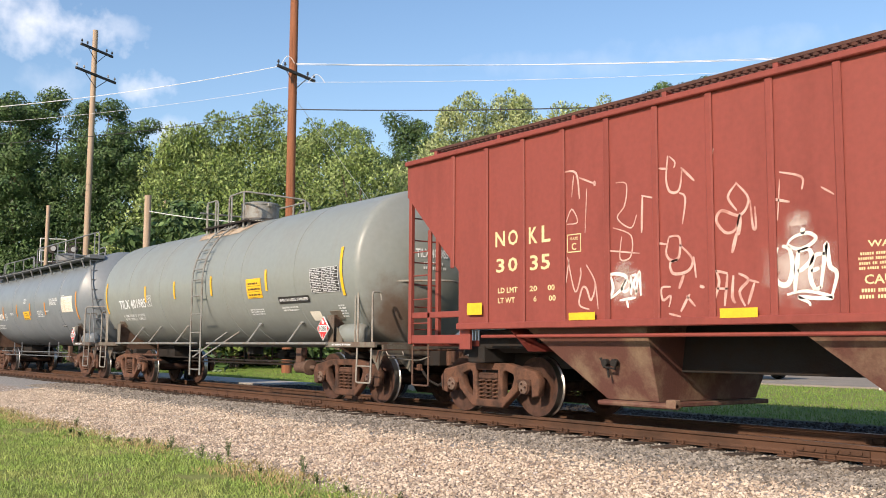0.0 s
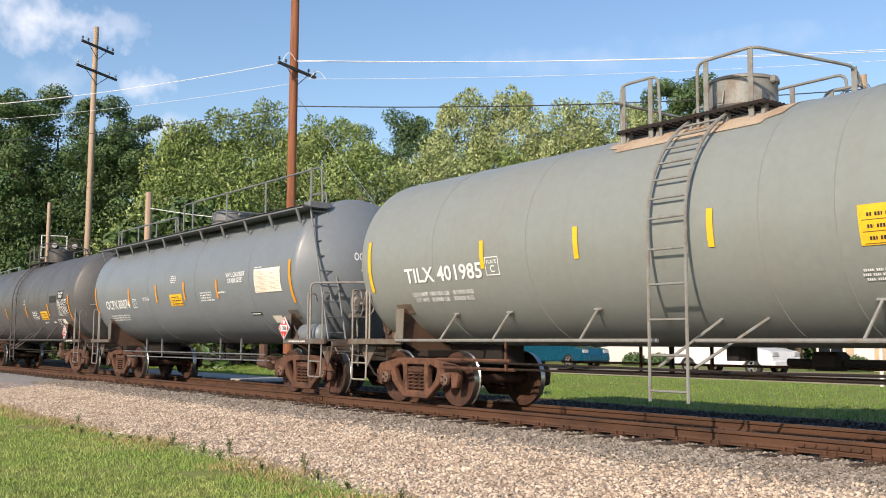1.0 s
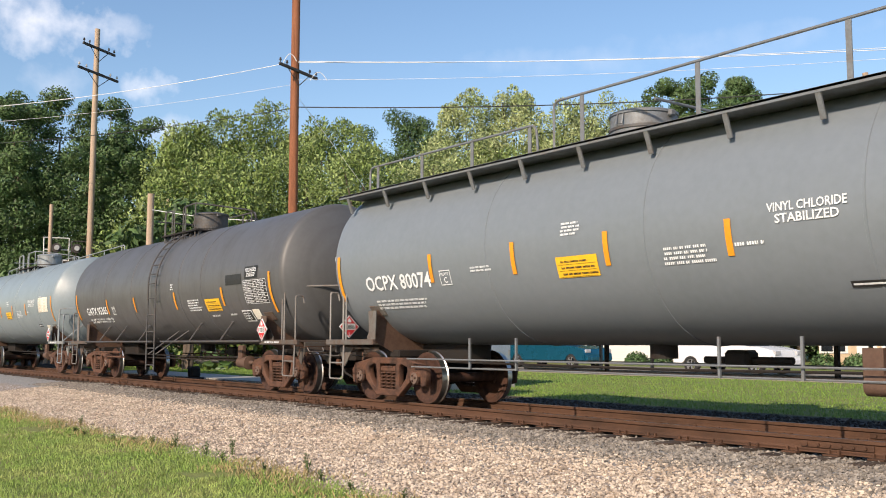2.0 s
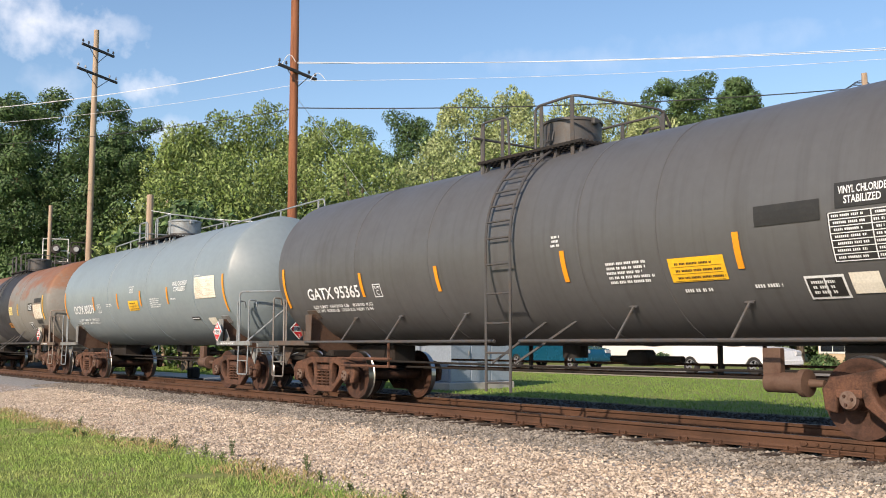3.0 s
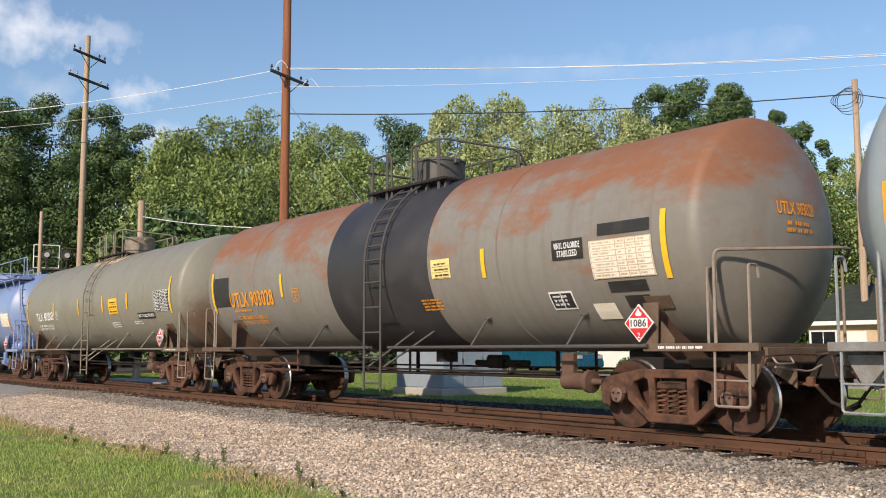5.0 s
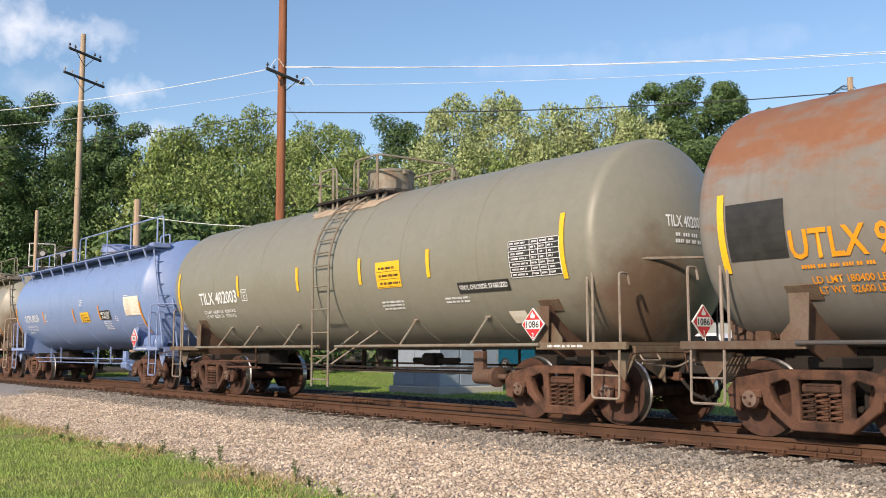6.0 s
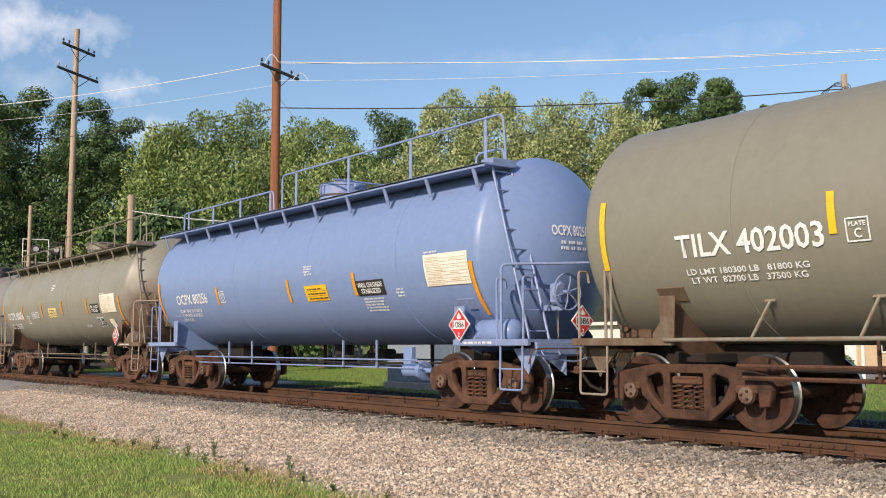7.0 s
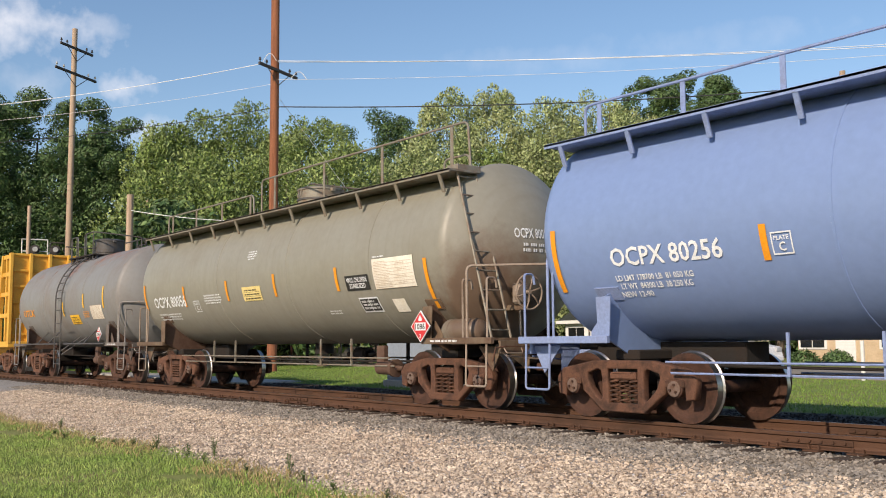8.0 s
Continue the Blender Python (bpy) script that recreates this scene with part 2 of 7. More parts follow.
M["spray_thin"] = material("faded pink-white spray paint", (0.60, 0.39, 0.34), 0.65, 0, (0.36, 0.14, 0.11), 0.8, 4.0, bump=0)

# grimy versions for the decks, steps and rails at the car ends
for key, base, rusty in (("tilx", (0.15, 0.14, 0.115), 0.8), ("ocpx", (0.12, 0.115, 0.105), 0.75), ("dark", (0.085, 0.075, 0.065), 0.7), ("pale", (0.21, 0.225, 0.225), 0.4),
                         ("rusty", (0.12, 0.09, 0.065), 0.8), ("olive", (0.14, 0.11, 0.075), 0.8), ("blue", (0.20, 0.265, 0.45), 0.15), ("tan", (0.16, 0.115, 0.075), 0.8), ("old", (0.13, 0.12, 0.11), 0.6)):
    M[key + "_grab"] = material("worn end rail paint " + key, [min(0.4, 0.10 + 1.25 * v) for v in base], 0.6, 0.1, (0.15, 0.085, 0.05), rusty * 0.7, 4.0, (1, 1, 0.7), 30, 0.12, 0.08, edge=(0.48, 0.68), spread=0.12)
    M[key + "_end"] = material("grimy end paint " + key, base, 0.65, 0.0, (0.10, 0.055, 0.035), rusty, 3.5, (1, 1, 0.6), 30, 0.15, 0.12, edge=(0.42, 0.62), spread=0.12)

# ---- mesh helpers ----
SMALL_PRINT = ("small_stencil", "notice_print", "table_print", "panel_print", "panel_heading", "end_stencil", "field_print", "notice_lines", "sill_stencil", "weight_stencil", "platform_grating", "roof_walk")


def part(name, bm, mat, parent, label="", smooth=None):
    """Links a bmesh (or a mesh) as one mesh object under a thing or part."""
    if isinstance(bm, bmesh.types.BMesh):
        me = bpy.data.meshes.new(name)
        bmesh.ops.recalc_face_normals(bm, faces=bm.faces)
        bm.to_mesh(me)
        bm.free()
    else:
        me = bm
    for m in (mat if isinstance(mat, (list, tuple)) else [mat]):
        me.materials.append(M[m] if isinstance(m, str) else m)
    if smooth is not None:
        me.set_sharp_from_angle(angle=radians(smooth))
        me.polygons.foreach_set("use_smooth", [True] * len(me.polygons))
    ob = new(name, me)
    if parent:
        ob.parent = parent
    if label:
        ob["label"] = label
    if name in SMALL_PRINT:
        ob["kind"] = "stuff"
    return ob


def box(bm, c, s, rot=None, bevel=0.0):
    m = Matrix.Translation(c) @ (rot if rot else Matrix.Identity(4)) @ Matrix.Diagonal((s[0], s[1], s[2], 1))
    g = bmesh.ops.create_cube(bm, size=1, matrix=m)
    if bevel:
        es = list({e for v in g["verts"] for e in v.link_edges})
        bmesh.ops.bevel(bm, geom=es, offset=bevel, segments=1, affect="EDGES")
    return bm


def rod(bm, p, q, r, seg=8, r2=None):
    p, q = Vector(p), Vector(q)
    m = Matrix.Translation((p + q) / 2) @ (q - p).to_track_quat("Z", "Y").to_matrix().to_4x4()
    bmesh.ops.create_cone(bm, cap_ends=True, segments=seg, radius1=r, radius2=r if r2 is None else r2, depth=(q - p).length, matrix=m)
    return bm


def tube(bm, pts, r, seg=6, closed=False):
    """A round bar along a line of points."""
    pts = [Vector(p) for p in pts]
    rings = []
    n = len(pts)
    for i, p in enumerate(pts):
        a = pts[i - 1] if i or closed else p
        b = pts[(i + 1) % n] if i < n - 1 or closed else p
        d = (b - a).normalized()
        q = d.to_track_quat("Z", "Y")
        rings.append([bm.verts.new(p + q @ Vector((r * math.cos(k * math.tau / seg), r * math.sin(k * math.tau / seg), 0))) for k in range(seg)])
    for i in range(n if closed else n - 1):
        A, B = rings[i], rings[(i + 1) % n]
        # the least twisted join
        s = min(range(seg), key=lambda s: (A[0].co - B[s].co).length)
        for k in range(seg):
            bm.faces.new((A[k], A[(k + 1) % seg], B[(k + 1 + s) % seg], B[(k + s) % seg]))
    if not closed:
        bm.faces.new(rings[0][::-1]); bm.faces.new(rings[-1])
    return bm


def bend(pts, radius=0.12, steps=4):
    """Rounds the corners of a line of points."""
    pts = [Vector(p) for p in pts]
    out = [pts[0]]
    for a, b, c in zip(pts, pts[1:], pts[2:]):
        k = min(radius, (b - a).length / 2, (c - b).length / 2)
        p, q = b + (a - b).normalized() * k, b + (c - b).normalized() * k
        for i in range(steps + 1):
            t = i / steps
            out.append(p * (1 - t) ** 2 + b * 2 * t * (1 - t) + q * t * t)
    return out + [pts[-1]]


def lathe(bm, prof, seg=48, axis="X", caps=True, mats=None):
    """Turns a profile of (along, radius) round the x, y or z axis."""
    rings = []
    for a, r in prof:
        ring = []
        for k in range(seg):
            c, s = r * math.cos(k * math.tau / seg), r * math.sin(k * math.tau / seg)
            ring.append(bm.verts.new({"X": (a, c, s), "Y": (s, a, c), "Z": (c, s, a)}[axis]))
        rings.append(ring)
    for i in range(len(prof) - 1):
        for k in range(seg):
            f = bm.faces.new((rings[i][k], rings[i][(k + 1) % seg], rings[i + 1][(k + 1) % seg], rings[i + 1][k]))
            if mats:
                f.material_index = mats[i]
    if caps:
        bm.faces.new(rings[0][::-1]); bm.faces.new(rings[-1])
    return bm


def cut_plate(outer, holes, thick, bevel=0.012):
    """A mesh plate in the x-z plane with holes, centred on y = 0, its edges rounded."""
    cu = bpy.data.curves.new("plate", "CURVE")
    cu.dimensions, cu.fill_mode, cu.extrude, cu.bevel_depth, cu.bevel_resolution = "2D", "BOTH", thick / 2 - bevel, bevel, 1
    for pts in (outer, *holes):
        sp = cu.splines.new("POLY")
        sp.points.add(len(pts) - 1)
        for p, q in zip(sp.points, pts):
            p.co = (q[0], q[1], 0, 1)
        sp.use_cyclic_u = True
    ob = bpy.data.objects.new("plate", cu)
    me = bpy.data.meshes.new_from_object(ob)
    bpy.data.objects.remove(ob)
    me.transform(Matrix.Rotation(radians(90), 4, "X"))
    return me


def prism(bm, pts, y0, y1):
    """Extrudes an x-z outline from y0 to y1."""
    a = [bm.verts.new((x, y0, z)) for x, z in pts]
    b = [bm.verts.new((x, y1, z)) for x, z in pts]
    bm.faces.new(a); bm.faces.new(b[::-1])
    for i in range(len(pts)):
        j = (i + 1) % len(pts)
        bm.faces.new((a[i], b[i], b[j], a[j]))
    return bm


def sheet_mesh(name, verts, faces):
    me = bpy.data.meshes.new(name)
    me.from_pydata(verts.tolist() if hasattr(verts, "tolist") else verts, [], faces.tolist() if hasattr(faces, "tolist") else faces)
    return me


def thing(name, label, category, group="", at=(0, 0, 0), rz=0):
    e = new(name)
    e.matrix_basis = pose(*at, 0, 0, rz)
    e.empty_display_size = 0.3
    return tagged(e, label, category, group)


# ---- ground ----
def ease(a, b, x):
    t = min(1, max(0, (x - a) / (b - a)))
    return t * t * (3 - 2 * t)


def edge_y(x):
    """Where the ballast gives way to the near grass."""
    return -5.66 + 0.09 * math.sin(x * 0.43 + 0.8) + 0.07 * math.sin(x * 1.3) - 0.35 * ease(-10.0, -5.0, x)


def height(x, y):
    if y < 0:
        return -0.222 - 0.198 * ease(-1.3, -5.2, y) - 0.14 * ease(-5.0, -9.0, y) + 0.02 * noise.noise((x * 0.5, y * 0.5, 0))
    return -0.222 - 0.108 * ease(1.4, 4.0, y) + 0.20 * ease(6.0, 20.0, y) + 0.025 * noise.noise((x * 0.2, y * 0.2, 3))


def ground_mix(nt, vec, col, co):
    """Grass, pale stone chippings and grey fresh ballast by their bounds across the track."""
    N, L = nt.nodes.new, nt.links.new
    sep = N("ShaderNodeSeparateXYZ"); L(co.outputs["Object"], sep.inputs[0])
    n = N("ShaderNodeTexNoise"); n.inputs["Scale"].default_value = 1.3; n.inputs["Detail"].default_value = 6; L(vec, n.inputs["Vector"])
    def band(lo, hi, wob):
        a = N("ShaderNodeMath"); a.operation = "MULTIPLY_ADD"; L(n.outputs["Fac"], a.inputs[0]); a.inputs[1].default_value = wob; L(sep.outputs["Y"], a.inputs[2])
        r = N("ShaderNodeMapRange"); L(a.outputs[0], r.inputs["Value"]); r.inputs["From Min"].default_value, r.inputs["From Max"].default_value = lo, hi
        return r.outputs[0]
    soil = N("ShaderNodeMix"); soil.data_type = "RGBA"
    sn = N("ShaderNodeTexNoise"); sn.inputs["Scale"].default_value = 0.8; sn.inputs["Detail"].default_value = 5; L(vec, sn.inputs["Vector"])
    sr = N("ShaderNodeMapRange"); L(sn.outputs["Fac"], sr.inputs["Value"]); sr.inputs["From Min"].default_value, sr.inputs["From Max"].default_value = 0.5, 0.6
    near = N("ShaderNodeMapRange"); L(sep.outputs["Y"], near.inputs["Value"]); near.inputs["From Min"].default_value, near.inputs["From Max"].default_value = -8.6, -6.6
    dry = N("ShaderNodeMath"); dry.operation = "MULTIPLY"; L(sr.outputs[0], dry.inputs[0]); L(near.outputs[0], dry.inputs[1])
    L(dry.outputs[0], soil.inputs["Factor"]); L(col, soil.inputs[6]); soil.inputs[7].default_value = (0.33, 0.24, 0.14, 1)
    vo = N("ShaderNodeTexVoronoi"); vo.inputs["Scale"].default_value = 32.0; L(vec, vo.inputs["Vector"])
    ramp = N("ShaderNodeValToRGB")
    for p, c in ((0.0, (0.20, 0.15, 0.115, 1)), (0.35, (0.31, 0.255, 0.205, 1)), (0.7, (0.27, 0.215, 0.17, 1)), (0.9, (0.40, 0.345, 0.295, 1))):
        e = ramp.color_ramp.elements.new(p); e.color = c
    sp = N("ShaderNodeSeparateColor"); L(vo.outputs["Color"], sp.inputs[0]); L(sp.outputs[0], ramp.inputs[0])
    grey = N("ShaderNodeMix"); grey.data_type = "RGBA"; L(sp.outputs[1], grey.inputs["Factor"]); grey.inputs[6].default_value = (0.19, 0.19, 0.19, 1); grey.inputs[7].default_value = (0.33, 0.32, 0.30, 1)
    a = N("ShaderNodeMix"); a.data_type = "RGBA"; L(band(-2.75, -2.25, 0.9), a.inputs["Factor"]); L(ramp.outputs[0], a.inputs[6]); L(grey.outputs[2], a.inputs[7])
    # dark ballast, blackened further to carry the shade under and behind the train
    dark_bed = N("ShaderNodeMix"); dark_bed.data_type = "RGBA"; L(sp.outputs[2], dark_bed.inputs["Factor"]); dark_bed.inputs[6].default_value = (0.02, 0.017, 0.014, 1); dark_bed.inputs[7].default_value = (0.05, 0.04, 0.032, 1)
    bed = N("ShaderNodeMix"); bed.data_type = "RGBA"; L(band(-0.6, -0.2, 0.5), bed.inputs["Factor"]); L(a.outputs[2], bed.inputs[6]); L(dark_bed.outputs[2], bed.inputs[7])
    st = N("ShaderNodeMix"); st.data_type = "RGBA"; L(band(6.3, 6.8, 0.8), st.inputs["Factor"]); L(bed.outputs[2], st.inputs[6]); L(col, st.inputs[7])
    lo = N("ShaderNodeMix"); lo.data_type = "RGBA"; L(band(-5.60, -5.30, 0.5), lo.inputs["Factor"]); L(soil.outputs[2], lo.inputs[6]); L(st.outputs[2], lo.inputs[7])
    return lo.outputs[2]


M["ground"] = material("grass and ballast ground", (0.15, 0.195, 0.04), 0.9, 0, (0.24, 0.215, 0.075), 0.8, 0.6, fine=25, fine_amount=0.25, bump=0.5, bump_scale=22, extra=ground_mix)
M["asphalt"] = material("worn asphalt", (0.075, 0.073, 0.07), 0.85, 0, (0.11, 0.105, 0.1), 0.6, 0.8, fine=60, fine_amount=0.2, bump=0.2)
M["road"] = material("sandy grey road", (0.27, 0.24, 0.2), 0.9, 0, (0.2, 0.18, 0.155), 0.6, 0.5, fine=40, fine_amount=0.15, bump=0.15)
M["concrete"] = material("pale concrete", (0.42, 0.40, 0.36), 0.85, 0, (0.3, 0.28, 0.25), 0.6, 1.2, fine=30, bump=0.12)
M["stone"] = material("limestone chippings", (0.51, 0.425, 0.335), 0.88, 0, (0.33, 0.25, 0.185), 0.7, 2.0, fine=30, fine_amount=0.15, bump=0.15, spread=0.45, island=True)
M["stone_grey"] = material("grey granite ballast", (0.24, 0.215, 0.185), 0.88, 0, (0.165, 0.135, 0.105), 0.6, 2.0, fine=30, bump=0.15, spread=0.5, island=True)
# dark stones, their colour lowered to hold the train's shade as well
M["stone_sooty"] = material("dark ballast with shade in its colour", (0.036, 0.028, 0.022), 0.85, 0, (0.022, 0.018, 0.015), 0.6, 2.0, fine=30, bump=0.15, spread=0.45, island=True)
M["rail"] = material("brown rusted rail steel", (0.09, 0.042, 0.022), 0.8, 0.1, (0.04, 0.022, 0.014), 0.7, 2.5, (0.4, 1, 1), 50, 0.15, 0.15)
M["rail_top"] = material("burnished rail head", (0.26, 0.20, 0.165), 0.42, 0.9, (0.18, 0.125, 0.095), 0.6, 3.0, (0.2, 1, 1), 40, 0.1, 0.03)
M["tie"] = material("weathered creosoted timber", (0.052, 0.035, 0.025), 0.9, 0, (0.03, 0.022, 0.017), 0.8, 4.0, (0.5, 1, 1), 40, 0.2, 0.3, spread=0.25)
M["blade"] = material("green grass blades", (0.205, 0.30, 0.062), 0.65, 0, (0.33, 0.37, 0.12), 0.85, 1.1, fine=4, fine_amount=0.3, bump=0, spread=0.35, island=True)
M["straw"] = material("dry straw-coloured grass", (0.36, 0.28, 0.13), 0.75, 0, (0.25, 0.2, 0.1), 0.8, 1.0, bump=0, spread=0.3, island=True)


def make_ground():
    xs = list(np.arange(-70, 22, 0.6)) + [40, 80, 200, 600, 2500]
    xs = [-2500, -900, -400, -200, -120, -90] + xs
    ys = [-2500, -600, -150, -60, -30, -20] + list(np.arange(-14, 6, 0.35)) + list(np.arange(6, 40, 1.5)) + [60, 100, 200, 600, 2500]
    V = np.array([(x, y, height(x, y)) for y in ys for x in xs])
    n = len(xs)
    F = np.array([(j * n + i, j * n + i + 1, (j + 1) * n + i + 1, (j + 1) * n + i) for j in range(len(ys) - 1) for i in range(n - 1)])
    me = sheet_mesh("ground", V, F)
    me.polygons.foreach_set("use_smooth", [True] * len(me.polygons))
    tagged(part("ground", me, "ground", None), "ballast shoulder between mown green lawns", "ground", kind="structure")


make_ground()


def strip(name, label, mat, x0, x1, y0, y1, z, thick=0.06):
    bm = bmesh.new()
    n = max(2, int((x1 - x0) / 4))
    for i in range(n):
        a, b = x0 + (x1 - x0) * i / n, x0 + (x1 - x0) * (i + 1) / n
        box(bm, ((a + b) / 2, (y0 + y1) / 2, z - thick / 2), (b - a, y1 - y0, thick))
    bmesh.ops.remove_doubles(bm, verts=bm.verts, dist=1e-4)
    return tagged(part(name, bm, mat, None), label, "road", kind="structure")


strip("road", "sandy grey street beyond the lawn", "road", -160, 60, 17.2, 27.0, -0.085)
strip("pavement", "pale concrete slab beside the track", "concrete", -48, -31, 4.6, 6.8, -0.27)
strip("road_crossing", "worn asphalt level crossing approach", "asphalt", -75, -58, -16, -1.75, -0.16, 0.3)
strip("road_crossing_far", "worn asphalt beyond the track", "asphalt", -75, -58, 1.75, 19.0, -0.12, 0.3)

# rails and ties
RAIL = [(-0.075, -0.175), (0.075, -0.175), (0.075, -0.16), (0.02, -0.145), (0.009, -0.12), (0.009, -0.055), (0.036, -0.04), (0.037, -0.008), (0.03, 0.0),
        (-0.03, 0.0), (-0.037, -0.008), (-0.036, -0.04), (-0.009, -0.055), (-0.009, -0.12), (-0.02, -0.145), (-0.075, -0.16)]


def make_track():
    for y in (-0.755, 0.755):
        bm = bmesh.new()
        xs = [-400, -150, -80, -60, -45, -30, -20, -10, 0, 30, 120]
        rings = [[bm.verts.new((x, y + a, z)) for a, z in RAIL] for x in xs]
        for A, B in zip(rings, rings[1:]):
            for k in range(len(RAIL)):
                f = bm.faces.new((A[k], A[(k + 1) % len(RAIL)], B[(k + 1) % len(RAIL)], B[k]))
                f.material_index = 1 if k == 8 else 0
        tagged(part("rail", bm, ["rail", "rail_top"], None), "rust-brown steel rail with a worn head on timber ties", "rail", "rails of the track", "structure")
        # joint bars with bolts
        for x in (-6.2, -18.1, -30.0):
            j = bmesh.new()
            s = -1 if y < 0 else 1
            box(j, (x, y - 0.026, -0.088), (0.9, 0.022, 0.07), bevel=0.006)
            box(j, (x, y + 0.026, -0.088), (0.9, 0.022, 0.07), bevel=0.006)
            for k in range(6):
                rod(j, (x - 0.36 + k * 0.144, y - 0.06, -0.088), (x - 0.36 + k * 0.144, y + 0.06, -0.088), 0.017, 6)
            tagged(part("joint_bar", j, "rail", None), "bolted rusty joint bar on a rail", "joint bar", "rail joints")


make_track()


def make_ties():
    bm = bmesh.new()
    box(bm, (0, 0, -0.29), (0.225, 2.6, 0.2), bevel=0.012)
    me = bpy.data.meshes.new("tie"); bm.to_mesh(me); bm.free(); me.materials.append(M["tie"])
    pl = bmesh.new()
    for s in (-0.755, 0.755):
        box(pl, (0, s, -0.183), (0.19, 0.36, 0.018))
        for dx in (-0.06, 0.06):
            for dy in (-0.095, 0.095):
                box(pl, (dx, s + dy, -0.155), (0.022, 0.03, 0.05))
    mp = bpy.data.meshes.new("tie_plate"); pl.to_mesh(mp); pl.free(); mp.materials.append(M["rail"])
    bed = new("tie_row")
    tagged(bed, "weathered timber ties bedded in ballast", "railway ties", kind="structure")
    rng = random.Random(4)
    for i in range(130):
        x = 6 - i * 0.53
        t = new("tie", me); t.parent = bed
        t.matrix_basis = pose(x, rng.uniform(-0.06, 0.06), rng.uniform(-0.008, 0.004), 0, 0, rng.uniform(-1.5, 1.5))
        p = new("tie_plate", mp); p.parent = bed
        p.matrix_basis = pose(x, 0, 0)


make_ties()


def stones(name, label, mat, n, area, size, seed):
    """Loose angular stones strewn over the ground."""
    rng = np.random.default_rng(seed)
    base = np.array([(1, 0, 0), (-1, 0, 0), (0, 1, 0), (0, -1, 0), (0, 0, 1), (0, 0, -1), (0.6, 0.6, 0.5), (-0.6, -0.55, 0.45)], float)
    tri = np.array([(0, 6, 4), (0, 2, 6), (2, 4, 6), (2, 1, 4), (1, 7, 4), (1, 3, 7), (3, 4, 7), (3, 0, 4), (2, 0, 5), (1, 2, 5), (3, 1, 5), (0, 3, 5)])
    P = area(rng, n)
    n = len(P)
    z = np.array([height(x, y) for x, y in P])
    s = size * (0.6 + 0.9 * rng.random((n, 1, 1)) ** 2)
    V = base[None] * (0.65 + 0.7 * rng.random((n, 8, 1))) * s * np.array([1, 0.8, 0.62])
    a = rng.random(n) * math.tau
    t = rng.normal(0, 0.45, n)
    c, sn = np.cos(a)[:, None], np.sin(a)[:, None]
    X, Y, Z = V[..., 0], V[..., 1], V[..., 2]
    ct, st = np.cos(t)[:, None], np.sin(t)[:, None]
    X, Z = X * ct - Z * st, X * st + Z * ct
    V = np.stack([X * c - Y * sn + P[:, :1], X * sn + Y * c + P[:, 1:], Z + z[:, None] + 0.25 * s[:, :, 0]], -1).reshape(-1, 3)
    F = (tri[None] + 8 * np.arange(n)[:, None, None]).reshape(-1, 3)
    tagged(part(name, sheet_mesh(name, V, F), mat, None), label, "gravel", kind="stuff")


def pale_area(rng, n):
    x = -1.5 - 30 * rng.random(n) ** 1.5
    y = -8.2 + 6.0 * rng.random(n)
    lim = np.array([edge_y(v) for v in x]) + rng.normal(0, 0.12, n)
    keep = (y > lim) & (y < -2.35 + rng.normal(0, 0.22, n))
    return np.stack([x, y], 1)[keep]


def grey_area(rng, n):
    x = 0.5 - 34 * rng.random(n) ** 1.3
    y = -2.55 + 1.72 * rng.random(n) + rng.normal(0, 0.1, n)
    keep = y < -0.88 + rng.normal(0, 0.08, n)
    return np.stack([x, y], 1)[keep]


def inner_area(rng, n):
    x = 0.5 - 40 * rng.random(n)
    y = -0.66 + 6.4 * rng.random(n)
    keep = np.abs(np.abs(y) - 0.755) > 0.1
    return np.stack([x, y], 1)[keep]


stones("gravel", "pale tan limestone chippings beside the track", "stone", 130000, pale_area, 0.0215, 5)
stones("ballast", "grey crushed ballast along the rail", "stone_grey", 44000, grey_area, 0.026, 6)
# these stones have the shade of the train in their colour
stones("track_ballast", "dark ballast between and behind the rails, train shade in its colour", "stone_sooty", 20000, inner_area, 0.032, 7)


def grass(name, label, mat, P, h, w, seed):
    rng = np.random.default_rng(seed)
    n = len(P)
    z = np.array([height(x, y) for x, y in P])
    a = rng.random(n) * math.tau
    hh = h * (0.5 + 0.9 * rng.random(n))
    lx, ly = rng.normal(0, 0.35, n) * hh, rng.normal(0, 0.35, n) * hh
    dx, dy = np.cos(a) * w / 2, np.sin(a) * w / 2
    b = np.stack([P[:, 0], P[:, 1], z], 1)
    zero = np.zeros(n)
    V = np.stack([b - np.stack([dx, dy, zero + 0.01], 1), b + np.stack([dx, dy, zero - 0.01], 1),
                  b + np.stack([lx * 0.4 + dx * 0.6, ly * 0.4 + dy * 0.6, hh * 0.6], 1), b + np.stack([lx, ly, hh], 1)], 1).reshape(-1, 3)
    k = 4 * np.arange(n)[:, None]
    F = np.concatenate([k + np.array([0, 1, 2]), k + np.array([0, 2, 3])])
    tagged(part(name, sheet_mesh(name, V, F), mat, None), label, "grass", kind="stuff")


def lawn_points(rng, n, fringe):
    x = -4.5 - 27 * rng.random(n) ** 1.3
    y = -10.5 + 6.2 * rng.random(n)
    e = np.array([edge_y(v) for v in x])
    bare = np.array([noise.noise((v * 0.8, u * 0.8, 7)) for v, u in zip(x, y)])
    if fringe:
        keep = (np.abs(y - e + 0.15) < 0.45 * rng.random(n) + 0.1) & (bare > -0.12)
    else:
        keep = (y < e + rng.normal(0, 0.14, n)) & ((bare < 0.3) | (y < e - 0.9))
    return np.stack([x, y], 1)[keep]


